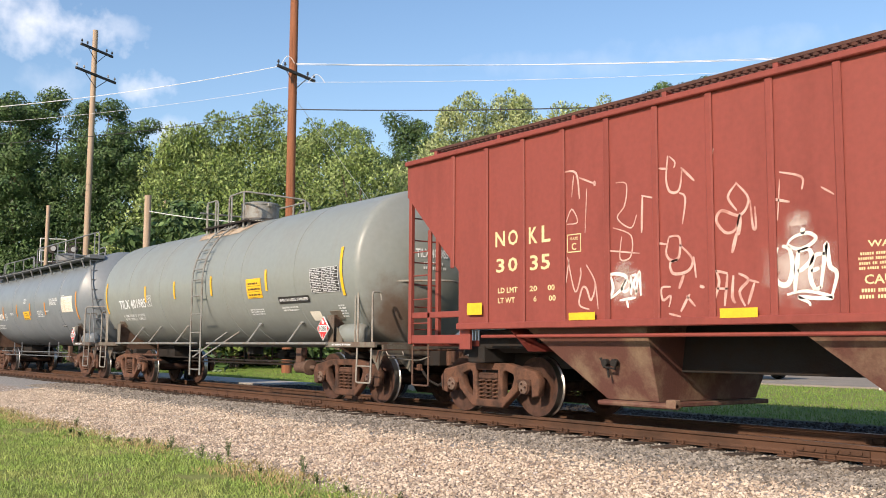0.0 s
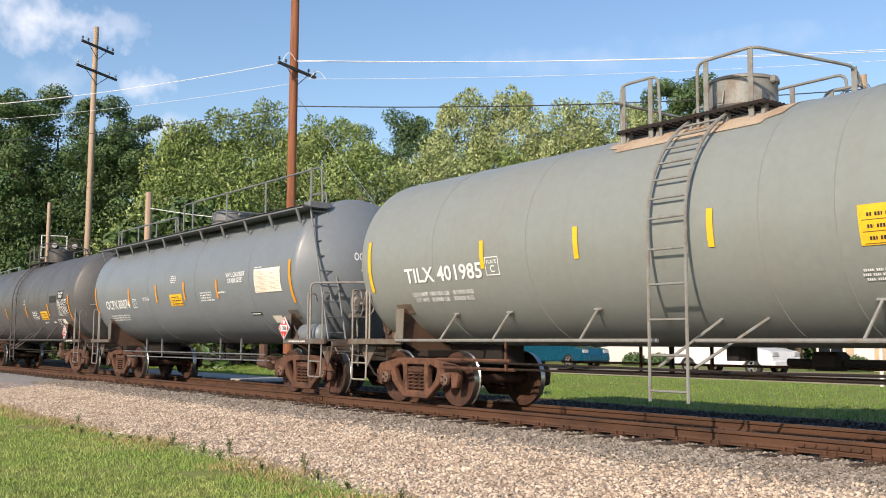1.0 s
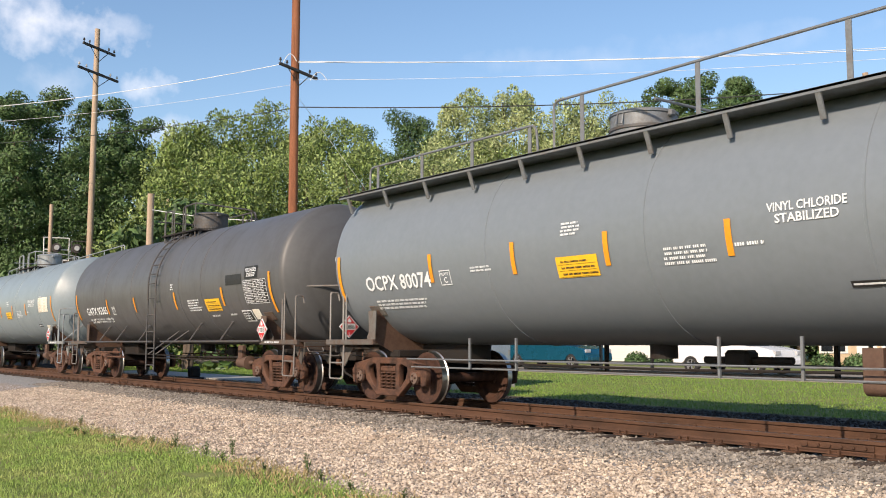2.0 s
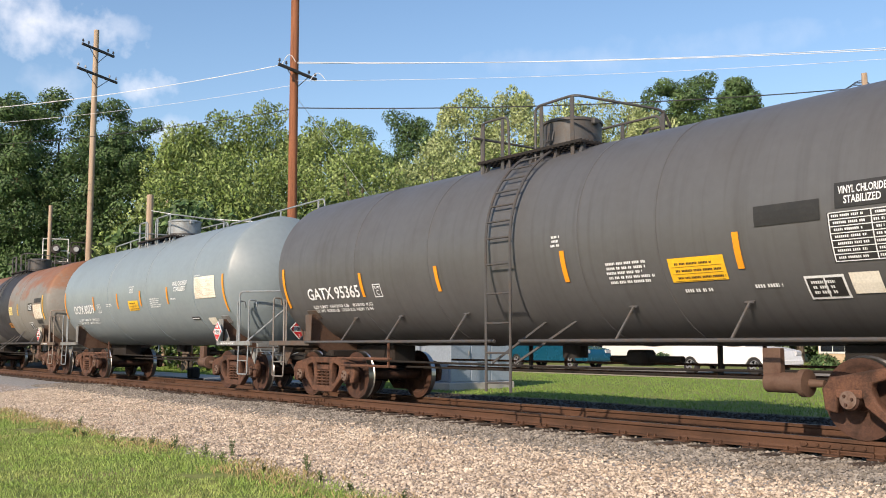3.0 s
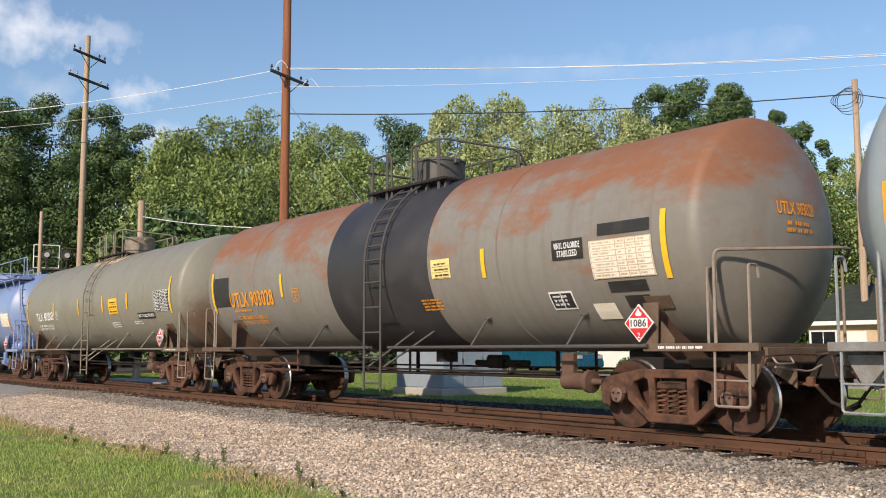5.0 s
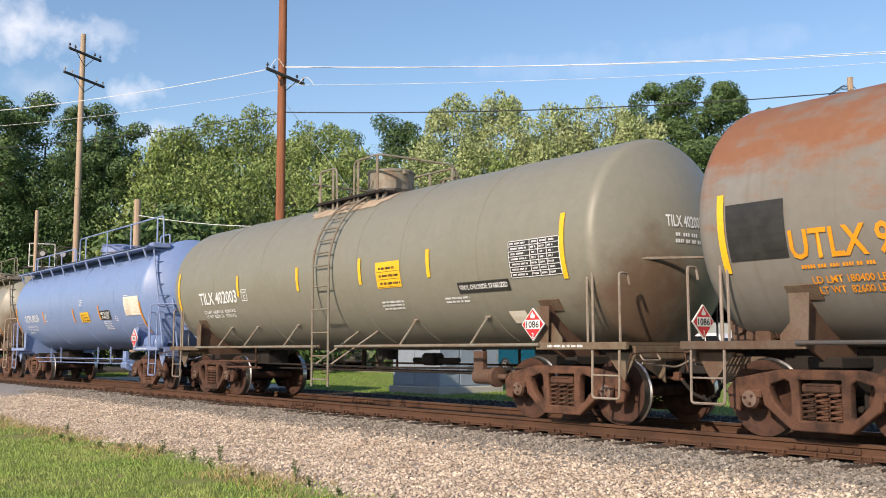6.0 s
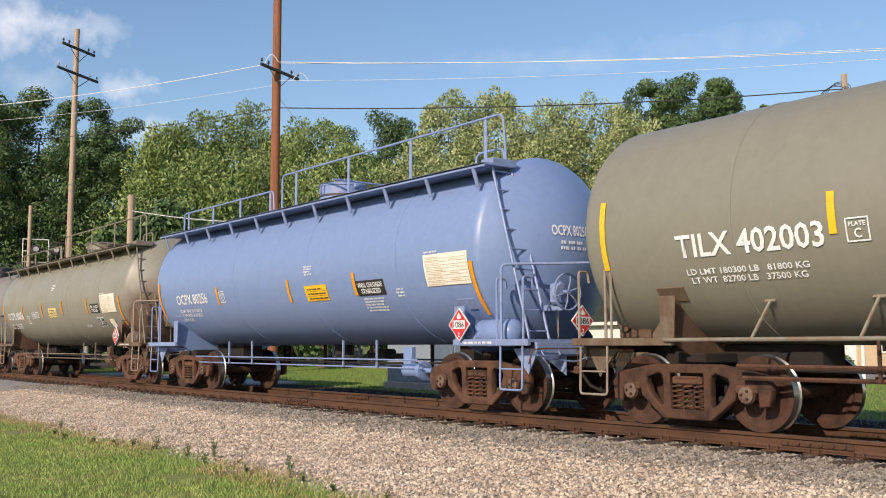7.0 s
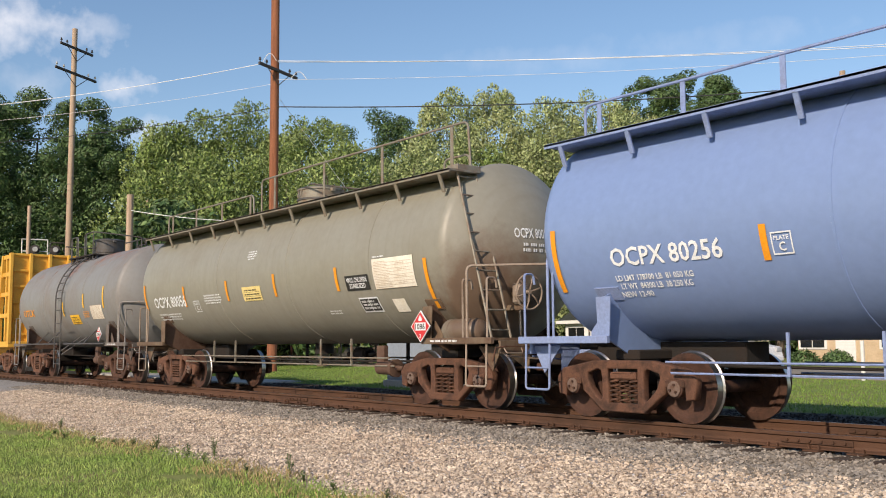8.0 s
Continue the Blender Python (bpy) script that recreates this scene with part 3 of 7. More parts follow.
_r = np.random.default_rng(8)
grass("lawn", "mown green grass running to the ballast", "blade", lawn_points(_r, 230000, False), 0.04, 0.009, 9)
grass("dry_grass", "straw-coloured dry grass at the ballast's edge", "straw", lawn_points(_r, 90000, True), 0.07, 0.008, 10)
# far lawn: darker copy of the near green, the train's shade in its colour
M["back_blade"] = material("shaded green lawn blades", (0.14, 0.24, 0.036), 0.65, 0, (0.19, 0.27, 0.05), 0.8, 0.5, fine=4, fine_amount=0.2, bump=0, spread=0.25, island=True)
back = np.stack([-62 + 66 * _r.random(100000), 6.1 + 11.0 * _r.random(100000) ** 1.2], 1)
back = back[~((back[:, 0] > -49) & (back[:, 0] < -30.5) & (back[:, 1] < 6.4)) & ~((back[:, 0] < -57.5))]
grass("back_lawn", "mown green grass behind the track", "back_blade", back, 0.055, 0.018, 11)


def weed(x, y, h, seed):
    rng = random.Random(seed)
    bm = bmesh.new()
    for i in range(7):
        a = rng.random() * math.tau
        lean = rng.uniform(0.05, 0.35) * h
        hh = h * rng.uniform(0.6, 1.1)
        tube(bm, [(0, 0, 0), (lean * 0.3 * math.cos(a), lean * 0.3 * math.sin(a), hh * 0.5), (lean * math.cos(a), lean * math.sin(a), hh)], 0.003, 4)
        for k in range(9):
            t = rng.uniform(0.15, 1)
            b = rng.random() * math.tau
            p = Vector((lean * t * math.cos(a), lean * t * math.sin(a), hh * t))
            d = Vector((math.cos(b), math.sin(b), rng.uniform(0.1, 0.7))).normalized() * rng.uniform(0.03, 0.06)
            s = d.cross(Vector((0, 0, 1))).normalized() * 0.009
            vs = [bm.verts.new(q) for q in (p, p + d * 0.5 + s, p + d, p + d * 0.5 - s)]
            bm.faces.new(vs)
    ob = part("weed", bm, "weed", None)
    ob.matrix_basis = pose(x, y, height(x, y) - 0.005)
    tagged(ob, "straggly green weed growing in the gravel", "weed", "weeds in the gravel")


M["weed"] = material("dull green weed leaves", (0.10, 0.15, 0.045), 0.7, 0, (0.13, 0.14, 0.06), 0.7, 3.0, bump=0, spread=0.2)
for i in range(15):
    x = -6.4 - 12.5 * ((i * 0.618) % 1.0)
    weed(x, edge_y(x) + 0.5 * (((i * 0.37) % 1.0) - 0.75), 0.09 + 0.13 * ((i * 0.73) % 1.0) ** 2, 20 + i)
for i, (x, y, h) in enumerate(((-12.0, -5.45, 0.26), (-9.9, -5.5, 0.27), (-13.6, -5.6, 0.2))):
    weed(x, y, h, 70 + i)

# ---- the train ----
R_WHEEL = 0.457
CARS = []          # (car, place along the train, wheelsets)


def bar_mesh(items, surface):
    """Flat bars (u0, u1, z0, z1) laid on a surface(u, z)."""
    bm = bmesh.new()
    for u0, u1, z0, z1 in items:
        n = max(1, round((z1 - z0) / 0.09))
        rows = [[bm.verts.new(surface(u, z0 + (z1 - z0) * i / n)) for u in (u0, u1)] for i in range(n + 1)]
        for a, b in zip(rows, rows[1:]):
            bm.faces.new((a[0], a[1], b[1], b[0]))
    return bm


def word_bars(u0, u1, z0, z1, lines, seed):
    rng = random.Random(seed)
    out = []
    h = (z1 - z0) / lines
    for i in range(lines):
        u = u0 + rng.uniform(0, 0.04)
        end = u1 - rng.uniform(0, 0.25) * (u1 - u0)
        while u < end:
            w = min(rng.uniform(0.05, 0.17), end - u)
            # letters of a word as short strokes
            k = u
            while k < u + w:
                out.append((k, min(k + h * 0.36, u + w), z1 - h * (i + 0.78), z1 - h * (i + 0.22)))
                k += h * 0.5
            u += w + h * 0.5
    return out


def lettering(name, body, u0, u1, z0, z1, surface, mat, parent, label=""):
    """Words in the built-in font, fitted to a span and bent onto the surface."""
    cu = bpy.data.curves.new("words", "FONT")
    cu.body, cu.resolution_u, cu.fill_mode, cu.align_x = body, 2, "FRONT", "CENTER"
    cu.offset = 0.018
    ob = bpy.data.objects.new("words", cu)
    me = bpy.data.meshes.new_from_object(ob)
    bpy.data.objects.remove(ob)
    co = np.array([v.co[:] for v in me.vertices])
    lo, hi = co.min(0), co.max(0)
    for v in me.vertices:
        u = u0 + (v.co.x - lo[0]) / (hi[0] - lo[0]) * (u1 - u0)
        z = z0 + (v.co.y - lo[1]) / (hi[1] - lo[1]) * (z1 - z0)
        v.co = surface(u, z)
    return part(name, me, mat, parent, label)


# -- bogies --
def build_bogie():
    """One two-axle truck, centred on its bolster, and its side frames, springs, wheelsets and brake gear."""
    e = new("bogie")
    out = [(-1.17, 0.35), (-1.2, 0.56), (-1.1, 0.68), (-0.9, 0.715), (-0.5, 0.79), (0.5, 0.79), (0.9, 0.715), (1.1, 0.68), (1.2, 0.56), (1.17, 0.35),
           (1.06, 0.33), (1.05, 0.5), (0.95, 0.575), (0.80, 0.575), (0.72, 0.5), (0.70, 0.40), (0.62, 0.34), (0.36, 0.135), (-0.36, 0.135), (-0.62, 0.34), (-0.70, 0.40),
           (-0.72, 0.5), (-0.80, 0.575), (-0.95, 0.575), (-1.05, 0.5), (-1.06, 0.33)]
    win = [(-0.66, 0.58), (-0.64, 0.655), (-0.44, 0.715), (-0.365, 0.68), (-0.345, 0.56), (-0.345, 0.30), (-0.385, 0.245), (-0.47, 0.30), (-0.60, 0.43)]
    mid = [(-0.28, 0.715), (0.28, 0.715), (0.28, 0.22), (-0.28, 0.22)]
    me = cut_plate(out, [win, [(-x, z) for x, z in win][::-1], mid], 0.13, 0.02)
    for s in (-1, 1):
        m2 = me if s < 0 else me.copy()
        f = part("side_frame", m2, "rust", e, "cast steel side frame caked in brown rust")
        f.matrix_basis = pose(0, s * 1.0, 0)
        for x in (-0.889, 0.889):
            bm = bmesh.new()
            box(bm, (x, s * 1.01, 0.52), (0.30, 0.16, 0.10), bevel=0.015)
            part("bearing_adapter", bm, "rust", e)
        bm = bmesh.new()
        box(bm, (0, s * 0.95, 0.60), (0.46, 0.22, 0.10), bevel=0.02)
        box(bm, (0, s * 1.0, 0.64), (0.34, 0.14, 0.03), bevel=0.01)
        part("bolster_end", bm, "rust", e)
        for x in (-0.17, 0.0, 0.17):
            bm = bmesh.new()
            tube(bm, [(x + 0.072 * math.cos(k * 0.63), s * 0.99 + 0.072 * math.sin(k * 0.63), 0.235 + 0.31 * k / 50) for k in range(51)], 0.017, 5)
            part("spring", bm, "rust", e)
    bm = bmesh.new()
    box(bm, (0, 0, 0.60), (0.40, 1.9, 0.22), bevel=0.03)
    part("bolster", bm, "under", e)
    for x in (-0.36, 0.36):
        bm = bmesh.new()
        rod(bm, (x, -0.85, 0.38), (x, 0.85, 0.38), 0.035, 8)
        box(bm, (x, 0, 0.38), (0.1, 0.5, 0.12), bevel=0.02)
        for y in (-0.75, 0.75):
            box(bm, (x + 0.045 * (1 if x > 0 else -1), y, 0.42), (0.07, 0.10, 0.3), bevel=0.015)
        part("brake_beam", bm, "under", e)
    # wheelset: axle, two flanged wheels and the turning end caps
    prof = [(0.0, 0.06), (0.0, 0.135), (0.02, 0.14), (0.035, 0.20), (0.025, 0.33), (0.0, 0.375), (-0.005, 0.395), (-0.005, 0.455), (0.10, 0.462), (0.118, 0.484), (0.135, 0.484), (0.140, 0.39), (0.10, 0.34), (0.09, 0.15), (0.11, 0.13), (0.11, 0.06)]
    rings = [0, 0, 0, 0, 0, 0, 0, 1, 1, 0, 0, 0, 0, 0, 0]
    bm = bmesh.new()
    for s in (-1, 1):
        lathe(bm, [(s * (0.80 - a), r) for a, r in prof], 40, "Y", False, rings)
        rod(bm, (0, s * 0.80, 0), (0, s * 1.06, 0), 0.085, 12)
        lathe(bm, [(s * 0.96, 0.05), (s * 0.96, 0.118), (s * 1.07, 0.118), (s * 1.085, 0.10), (s * 1.10, 0.10), (s * 1.105, 0.08), (s * 1.105, 0.0001)], 18, "Y", False, [0, 0, 0, 2, 2, 2])
        for k in range(3):
            a = k * math.tau / 3
            rod(bm, (0.055 * math.cos(a), s * 1.10, 0.055 * math.sin(a)), (0.055 * math.cos(a), s * 1.125, 0.055 * math.sin(a)), 0.017, 6)
    rod(bm, (0, -0.72, 0), (0, 0.72, 0), 0.083, 14)
    me = bpy.data.meshes.new("wheelset")
    bmesh.ops.recalc_face_normals(bm, faces=bm.faces)
    bm.to_mesh(me); bm.free()
    w = part("wheelset", me, ["wheel", "tread", "cap_grey"], e, "rust-brown wheels with burnished treads on one axle", 35)
    w.matrix_basis = pose(-0.889, 0, R_WHEEL)
    w2 = new("wheelset", me); w2.parent = e; w2["label"] = w["label"]
    w2.matrix_basis = pose(0.889, 0, R_WHEEL)
    return e


M["cap_grey"] = material("grey bearing cap", (0.17, 0.12, 0.095), 0.6, 0.2, (0.11, 0.055, 0.035), 0.9, 9.0, bump=0.05)
BOGIE = build_bogie()
BOGIE_USED = []


def add_bogie(car, x):
    b = copy_thing(BOGIE, pose(x, 0, 0)) if BOGIE_USED else BOGIE
    if not BOGIE_USED:
        b.matrix_basis = pose(x, 0, 0)
    BOGIE_USED.append(b)
    b.parent = car
    b["label"] = "two-axle freight truck in rust-brown cast steel"
    return [o for o in b.children if o.name.startswith("wheelset")]


# -- shared tank car pieces --
KNUCKLE = [0.2, 56]          # the knuckle radius and sweep of the tank heads of the car in hand


def head_depth(rho, r):
    """How far a dished head stands out at a distance rho from its axis: a tight knuckle, then a shallow dome."""
    k, sweep = KNUCKLE[0], radians(KNUCKLE[1])
    c = r - k
    rk, dk = c + k * math.cos(sweep), k * math.sin(sweep)
    if rho > rk:
        return k * math.sqrt(max(0.0, 1 - min(1.0, (rho - c) / k) ** 2))
    return dk + rk / math.tan(sweep) / 2 * (1 - (rho / rk) ** 2)


def tank(car, mat, x0, x1, zc, r, seams, band=None):
    def curve(s):
        x = x0 if s < 0 else x1
        k = []
        kn, sweep = KNUCKLE
        for i in range(9):
            rho = r - kn + kn * math.cos(radians(sweep * i / 8))
            k.append((x + s * kn * math.sin(radians(sweep * i / 8)), rho))
        for i in range(1, 13):
            rho = max(0.001, k[8][1] * (1 - i / 12))
            k.append((x + s * head_depth(rho, r), rho))
        return k
    prof = curve(-1)[::-1] + [(x0 + (x1 - x0) * i / 24, r) for i in range(1, 24)] + curve(1)
    bm = bmesh.new()
    lathe(bm, prof, 96)
    bmesh.ops.translate(bm, verts=bm.verts, vec=(0, 0, zc))
    shell = part("tank_shell", bm, mat, car, smooth=30)
    for x in seams:
        bm = bmesh.new()
        lathe(bm, [(x - 0.02, r + 0.001), (x - 0.014, r + 0.011), (x + 0.014, r + 0.011), (x + 0.02, r + 0.001)], 96, "X", False)
        bmesh.ops.translate(bm, verts=bm.verts, vec=(0, 0, zc))
        part("seam_band", bm, mat, shell, smooth=40)
    if band:
        bm = bmesh.new()
        lathe(bm, [(band[0], r + 0.002), (band[0] + 0.01, r + 0.008), (band[1] - 0.01, r + 0.008), (band[1], r + 0.002)], 96, "X", False)
        bmesh.ops.translate(bm, verts=bm.verts, vec=(0, 0, zc))
        part("painted_band", bm, "black_band", shell, "broad black painted band round the tank", 40)
    return shell


def on_tank(zc, r, off=0.012):
    def f(u, z):
        a = math.asin(max(-1, min(1, (z - zc) / r)))
        return Vector((u, -(r + off) * math.cos(a), zc + (r + off) * math.sin(a)))
    return f


def on_head(x1, zc, r, off=0.014):
    """Place on the head that faces along the track, by (offset across, height)."""
    def f(v, z):
        return Vector((x1 + head_depth(math.hypot(v, z - zc), r) + off, v, z))
    return f


def decals(car, zc, r, x1, strips=(), strip_mat="yellow", mark=None, mark_text="", head_text="", small=(), yellow=None, yellow_mat="yellow", vinyl=None, vinyl_box=False,
           table=None, panel=None, white=None, plate=None, bar=None, boxes=(), blacks=(), load=None, mark_mat="white", load_text=(), table_mat="black"):
    S = on_tank(zc, r)
    S2 = on_tank(zc, r, 0.017)
    S3 = on_tank(zc, r, 0.022)
    for u, hi, lo in strips:
        part("reflective_strip", bar_mesh([(u - 0.045, u + 0.045, lo, hi)], S2), strip_mat, car)
    for q in blacks:
        part("paint_patch", bar_mesh([q], S), "black", car, "black paint patch over old lettering")
    if mark:
        lettering("reporting_mark", mark_text, *mark, S2, mark_mat, car, "stencilled reporting mark on the tank")
    if load_text:
        u0, u1, z0, z1 = load
        h = (z1 - z0) / len(load_text)
        for i, tx in enumerate(load_text):
            lettering("weight_stencil", tx, u0 + 0.04 * (i % 2), u1 - (0.0 if i == 0 else 0.05) if len(tx) > 12 else u0 + 0.42 * (u1 - u0), z1 - h * (i + 0.72), z1 - h * i, S2, mark_mat, car)
    if head_text:
        H = on_head(x1 + (0.14 if KNUCKLE[1] > 50 else -0.13), zc, r)
        lettering("end_mark", head_text, -0.50, 0.22, zc + 0.16, zc + 0.33, H, mark_mat, car, "stencilled reporting mark on the tank end")
        part("end_stencil", bar_mesh(word_bars(-0.36, 0.16, zc - 0.08, zc + 0.10, 2, 3), H), mark_mat, car)
    for i, q in enumerate(small):
        part("small_stencil", bar_mesh(word_bars(*q, max(1, min(5, round((q[3] - q[2]) / 0.055))), 10 + i), S2), mark_mat, car)
    if yellow:
        u0, u1, z0, z1 = yellow
        n = part("emergency_notice", bar_mesh([yellow], S), yellow_mat, car, "yellow emergency notice with black print")
        hh = (z1 - z0)
        rows = []
        for k in range(3):
            rows += word_bars(u0 + 0.08, u1 - 0.02, z1 - hh * (0.33 + 0.29 * k), z1 - hh * (0.17 + 0.29 * k), 1, 40 + k)
            rows.append((u0 + 0.04, u1 - 0.04, z1 - hh * (0.385 + 0.29 * k), z1 - hh * (0.372 + 0.29 * k)))
        part("notice_print", bar_mesh(rows, S2), "black", n)
    if vinyl:
        u0, u1, z0, z1 = vinyl
        one = (z1 - z0) / (u1 - u0) < 0.2
        words = ["VINYL CHLORIDE, STABILIZED"] if one else ["VINYL CHLORIDE", "STABILIZED"]
        host = car
        if vinyl_box:
            host = part("commodity_panel", bar_mesh([(u0, u1, z0, z1)], S), "black", car, "black panel naming the load")
        pad = 0.03 if vinyl_box else 0.0
        h = (z1 - z0 - 2 * pad) / len(words)
        for i, tx in enumerate(words):
            ins = 0.1 * (u1 - u0) * i
            lettering("commodity_name", tx, u0 + pad * 1.5 + ins, u1 - pad * 1.5 - ins, z1 - pad - h * (i + 0.9), z1 - pad - h * (i + 0.1), S2, "white", host)
    if table:
        u0, u1, z0, z1 = table
        host = part("test_table", bar_mesh([(u0, u1, z0, z1)], S), table_mat, car, "ruled test data table")
        ink = "white" if table_mat == "black" else "ink"
        rows = []
        hh, ww = z1 - z0, u1 - u0
        for k in range(8):
            rows.append((u0 + 0.02, u1 - 0.02, z0 + hh * (k / 7.2 + 0.012), z0 + hh * (k / 7.2 + 0.03)))
        for k in (0, 0.42, 0.58, 0.74, 0.97):
            rows.append((u0 + 0.015 + k * ww, u0 + 0.028 + k * ww, z0 + 0.012, z1 - 0.012))
        for k in range(7):
            z = z0 + hh * (k / 7.2 + 0.05)
            rows += word_bars(u0 + 0.05, u0 + 0.4 * ww, z, z + hh * 0.085, 1, 60 + k)
            for c in (0.45, 0.61, 0.77):
                rows += word_bars(u0 + c * ww, u0 + (c + 0.13) * ww, z, z + hh * 0.085, 1, 80 + k)
        part("table_print", bar_mesh(rows, S2), ink, host)
    if panel:
        u0, u1, z0, z1 = panel
        host = part("test_panel", bar_mesh([panel], S), "panel", car, "cream test data panel with faint print")
        rows = []
        for k in range(9):
            z = z0 + (z1 - z0) * (k + 0.4) / 9.6
            rows.append((u0 + 0.03, u1 - 0.03, z - 0.016, z - 0.011))
            rows += word_bars(u0 + 0.04, u0 + 0.45 * (u1 - u0), z, z + 0.022, 1, 90 + k)
            if k % 2:
                rows += word_bars(u0 + 0.60 * (u1 - u0), u1 - 0.2, z, z + 0.022, 1, 120 + k)
        part("panel_print", bar_mesh(rows, S2), "ink", host)
        part("panel_heading", bar_mesh(word_bars(u0 + 0.02, u0 + 0.4, z1 + 0.015, z1 + 0.06, 1, 7), S2), mark_mat, car)
    if white:
        u0, u1, z0, z1 = white
        part("paper_holder", bar_mesh([white], S), "panel", car, "blank white routing sheet")
    if bar:
        host = part("class_plate", bar_mesh([bar], S), "black", car)
        u0, u1, z0, z1 = bar
        part("plate_print", bar_mesh([(u0 + 0.03, u1 - 0.03, (z0 + z1) / 2 - 0.008, (z0 + z1) / 2 + 0.012)], S2), "white", host)
    for q in boxes:
        u0, u1, z0, z1 = q
        host = part("inspection_panel", bar_mesh([q], S), "white", car, "white-bordered black inspection panel")
        m = (u0 + u1) / 2
        part("panel_field", bar_mesh([(u0 + 0.025, m - 0.01, z0 + 0.025, z1 - 0.025), (m + 0.01, u1 - 0.025, z0 + 0.025, z1 - 0.025)], S2), "black", host)
        part("field_print", bar_mesh(word_bars(u0 + 0.05, u1 - 0.05, z0 + 0.05, z1 - 0.04, 3, 5), S3), "white", host)
    if plate:
        u0, u1, z0, z1 = plate
        b = 0.016
        part("plate_box", bar_mesh([(u0, u1, z0, z0 + b), (u0, u1, z1 - b, z1), (u0, u0 + b, z0, z1), (u1 - b, u1, z0, z1)], S2), mark_mat, car, "outlined clearance plate mark")
        lettering("plate_letter", "C", u0 + 0.34 * (u1 - u0), u1 - 0.34 * (u1 - u0), z0 + 0.15 * (z1 - z0), z0 + 0.55 * (z1 - z0), S2, mark_mat, car)
        lettering("plate_word", "PLATE", u0 + 0.14 * (u1 - u0), u1 - 0.14 * (u1 - u0), z0 + 0.64 * (z1 - z0), z0 + 0.83 * (z1 - z0), S2, mark_mat, car)


def placard(car, x, y, z, size=0.27, facing="side"):
    """A diamond placard on its bracket."""
    def S(off):
        if facing == "side":
            return lambda u, v: Vector((x + u, y - off, z + v))
        return lambda u, v: Vector((x + off, y + u, z + v))
    def dia(k, f):
        bm = bmesh.new()
        bm.faces.new([bm.verts.new(f(*p)) for p in ((0, -k), (k, 0), (0, k), (-k, 0))])
        return bm
    bm = bmesh.new()
    pts = ((0, -size), (size, 0), (0, size), (-size, 0))
    a = [bm.verts.new(S(0)(*p)) for p in pts]
    b = [bm.verts.new(S(-0.02)(*p)) for p in pts]
    bm.faces.new(a); bm.faces.new(b[::-1])
    for i in range(4):
        bm.faces.new((a[i], a[(i + 1) % 4], b[(i + 1) % 4], b[i]))
    p = part("placard", bm, "white", car, "red and white diamond hazard placard")
    part("placard_field", dia(size * 0.92, S(0.003)), "placard", p)
    bm = bmesh.new()
    f = S(0.006)
    bm.faces.new([bm.verts.new(f(*q)) for q in ((-0.15, -0.065), (0.15, -0.065), (0.15, 0.065), (-0.15, 0.065))])
    part("number_field", bm, "white", p)
    lettering("placard_number", "1086", -0.13, 0.13, -0.05, 0.05, S(0.009), "black", p)
    lettering("class_digit", "2", -0.022, 0.022, -0.19, -0.12, S(0.006), "white", p)
    bm = bmesh.new()
    bm.faces.new([bm.verts.new(f(*q)) for q in ((-0.04, 0.09), (0.04, 0.09), (0.055, 0.125), (0.02, 0.15), (0.0, 0.19), (-0.03, 0.15), (-0.05, 0.12))])
    part("flame_mark", bm, "white", p)


def ladder(car, mat, x0, x1, curve, rungs, r=0.016, name="ladder"):
    """Two stiles along curve(z) -> (y, z) and rungs between; x0 and x1 are the stiles' places."""
    L = part(name, tube(bmesh.new(), [(x0, *curve(i / 30)) for i in range(31)], 0.022, 6), mat, car, "steel ladder on the tank")
    part("stile", tube(bmesh.new(), [(x1, *curve(i / 30)) for i in range(31)], 0.022, 6), mat, L)
    for i in range(rungs):
        t = (i + 0.3) / rungs
        y, z = curve(t)
        part("rung", rod(bmesh.new(), (x0, y, z), (x1, y, z), r, 6), mat, L)


def brake_wheel(car, mat, x, y, z):
    bm = bmesh.new()
    n = 28
    tube(bm, [(x, y + 0.28 * math.cos(k * math.tau / n), z + 0.28 * math.sin(k * math.tau / n)) for k in range(n)], 0.016, 6, True)
    w = part("brake_wheel", bm, mat, car, "spoked hand brake wheel")
    for k in range(6):
        a = k * math.tau / 6 + 0.3
        part("spoke", tube(bmesh.new(), [(x, y, z), (x + 0.03, y + 0.15 * math.cos(a), z + 0.15 * math.sin(a)), (x, y + 0.28 * math.cos(a), z + 0.28 * math.sin(a))], 0.013, 5), mat, w)
    part("hub", rod(bmesh.new(), (x - 0.14, y, z), (x + 0.03, y, z), 0.035, 10), mat, w)
    g = bmesh.new()
    box(g, (x - 0.22, y + 0.02, z - 0.02), (0.18, 0.26, 0.34), bevel=0.04)
    rod(g, (x - 0.2, y, z - 0.02), (x - 0.1, y, z - 0.02), 0.15, 14)
    part("brake_gear_box", g, mat, car)
    c = bmesh.new()
    for i in range(15):
        zz = z - 0.22 - i * 0.045
        a = Matrix.Rotation(radians(90 * (i % 2)), 4, "Z")
        pts = [Vector((x - 0.22, y, zz)) + a @ Vector((0.017 * math.cos(k * math.tau / 8), 0, 0.03 * math.sin(k * math.tau / 8))) for k in range(8)]
        tube(c, pts, 0.006, 4, True)
    part("brake_chain", c, "galv", car)


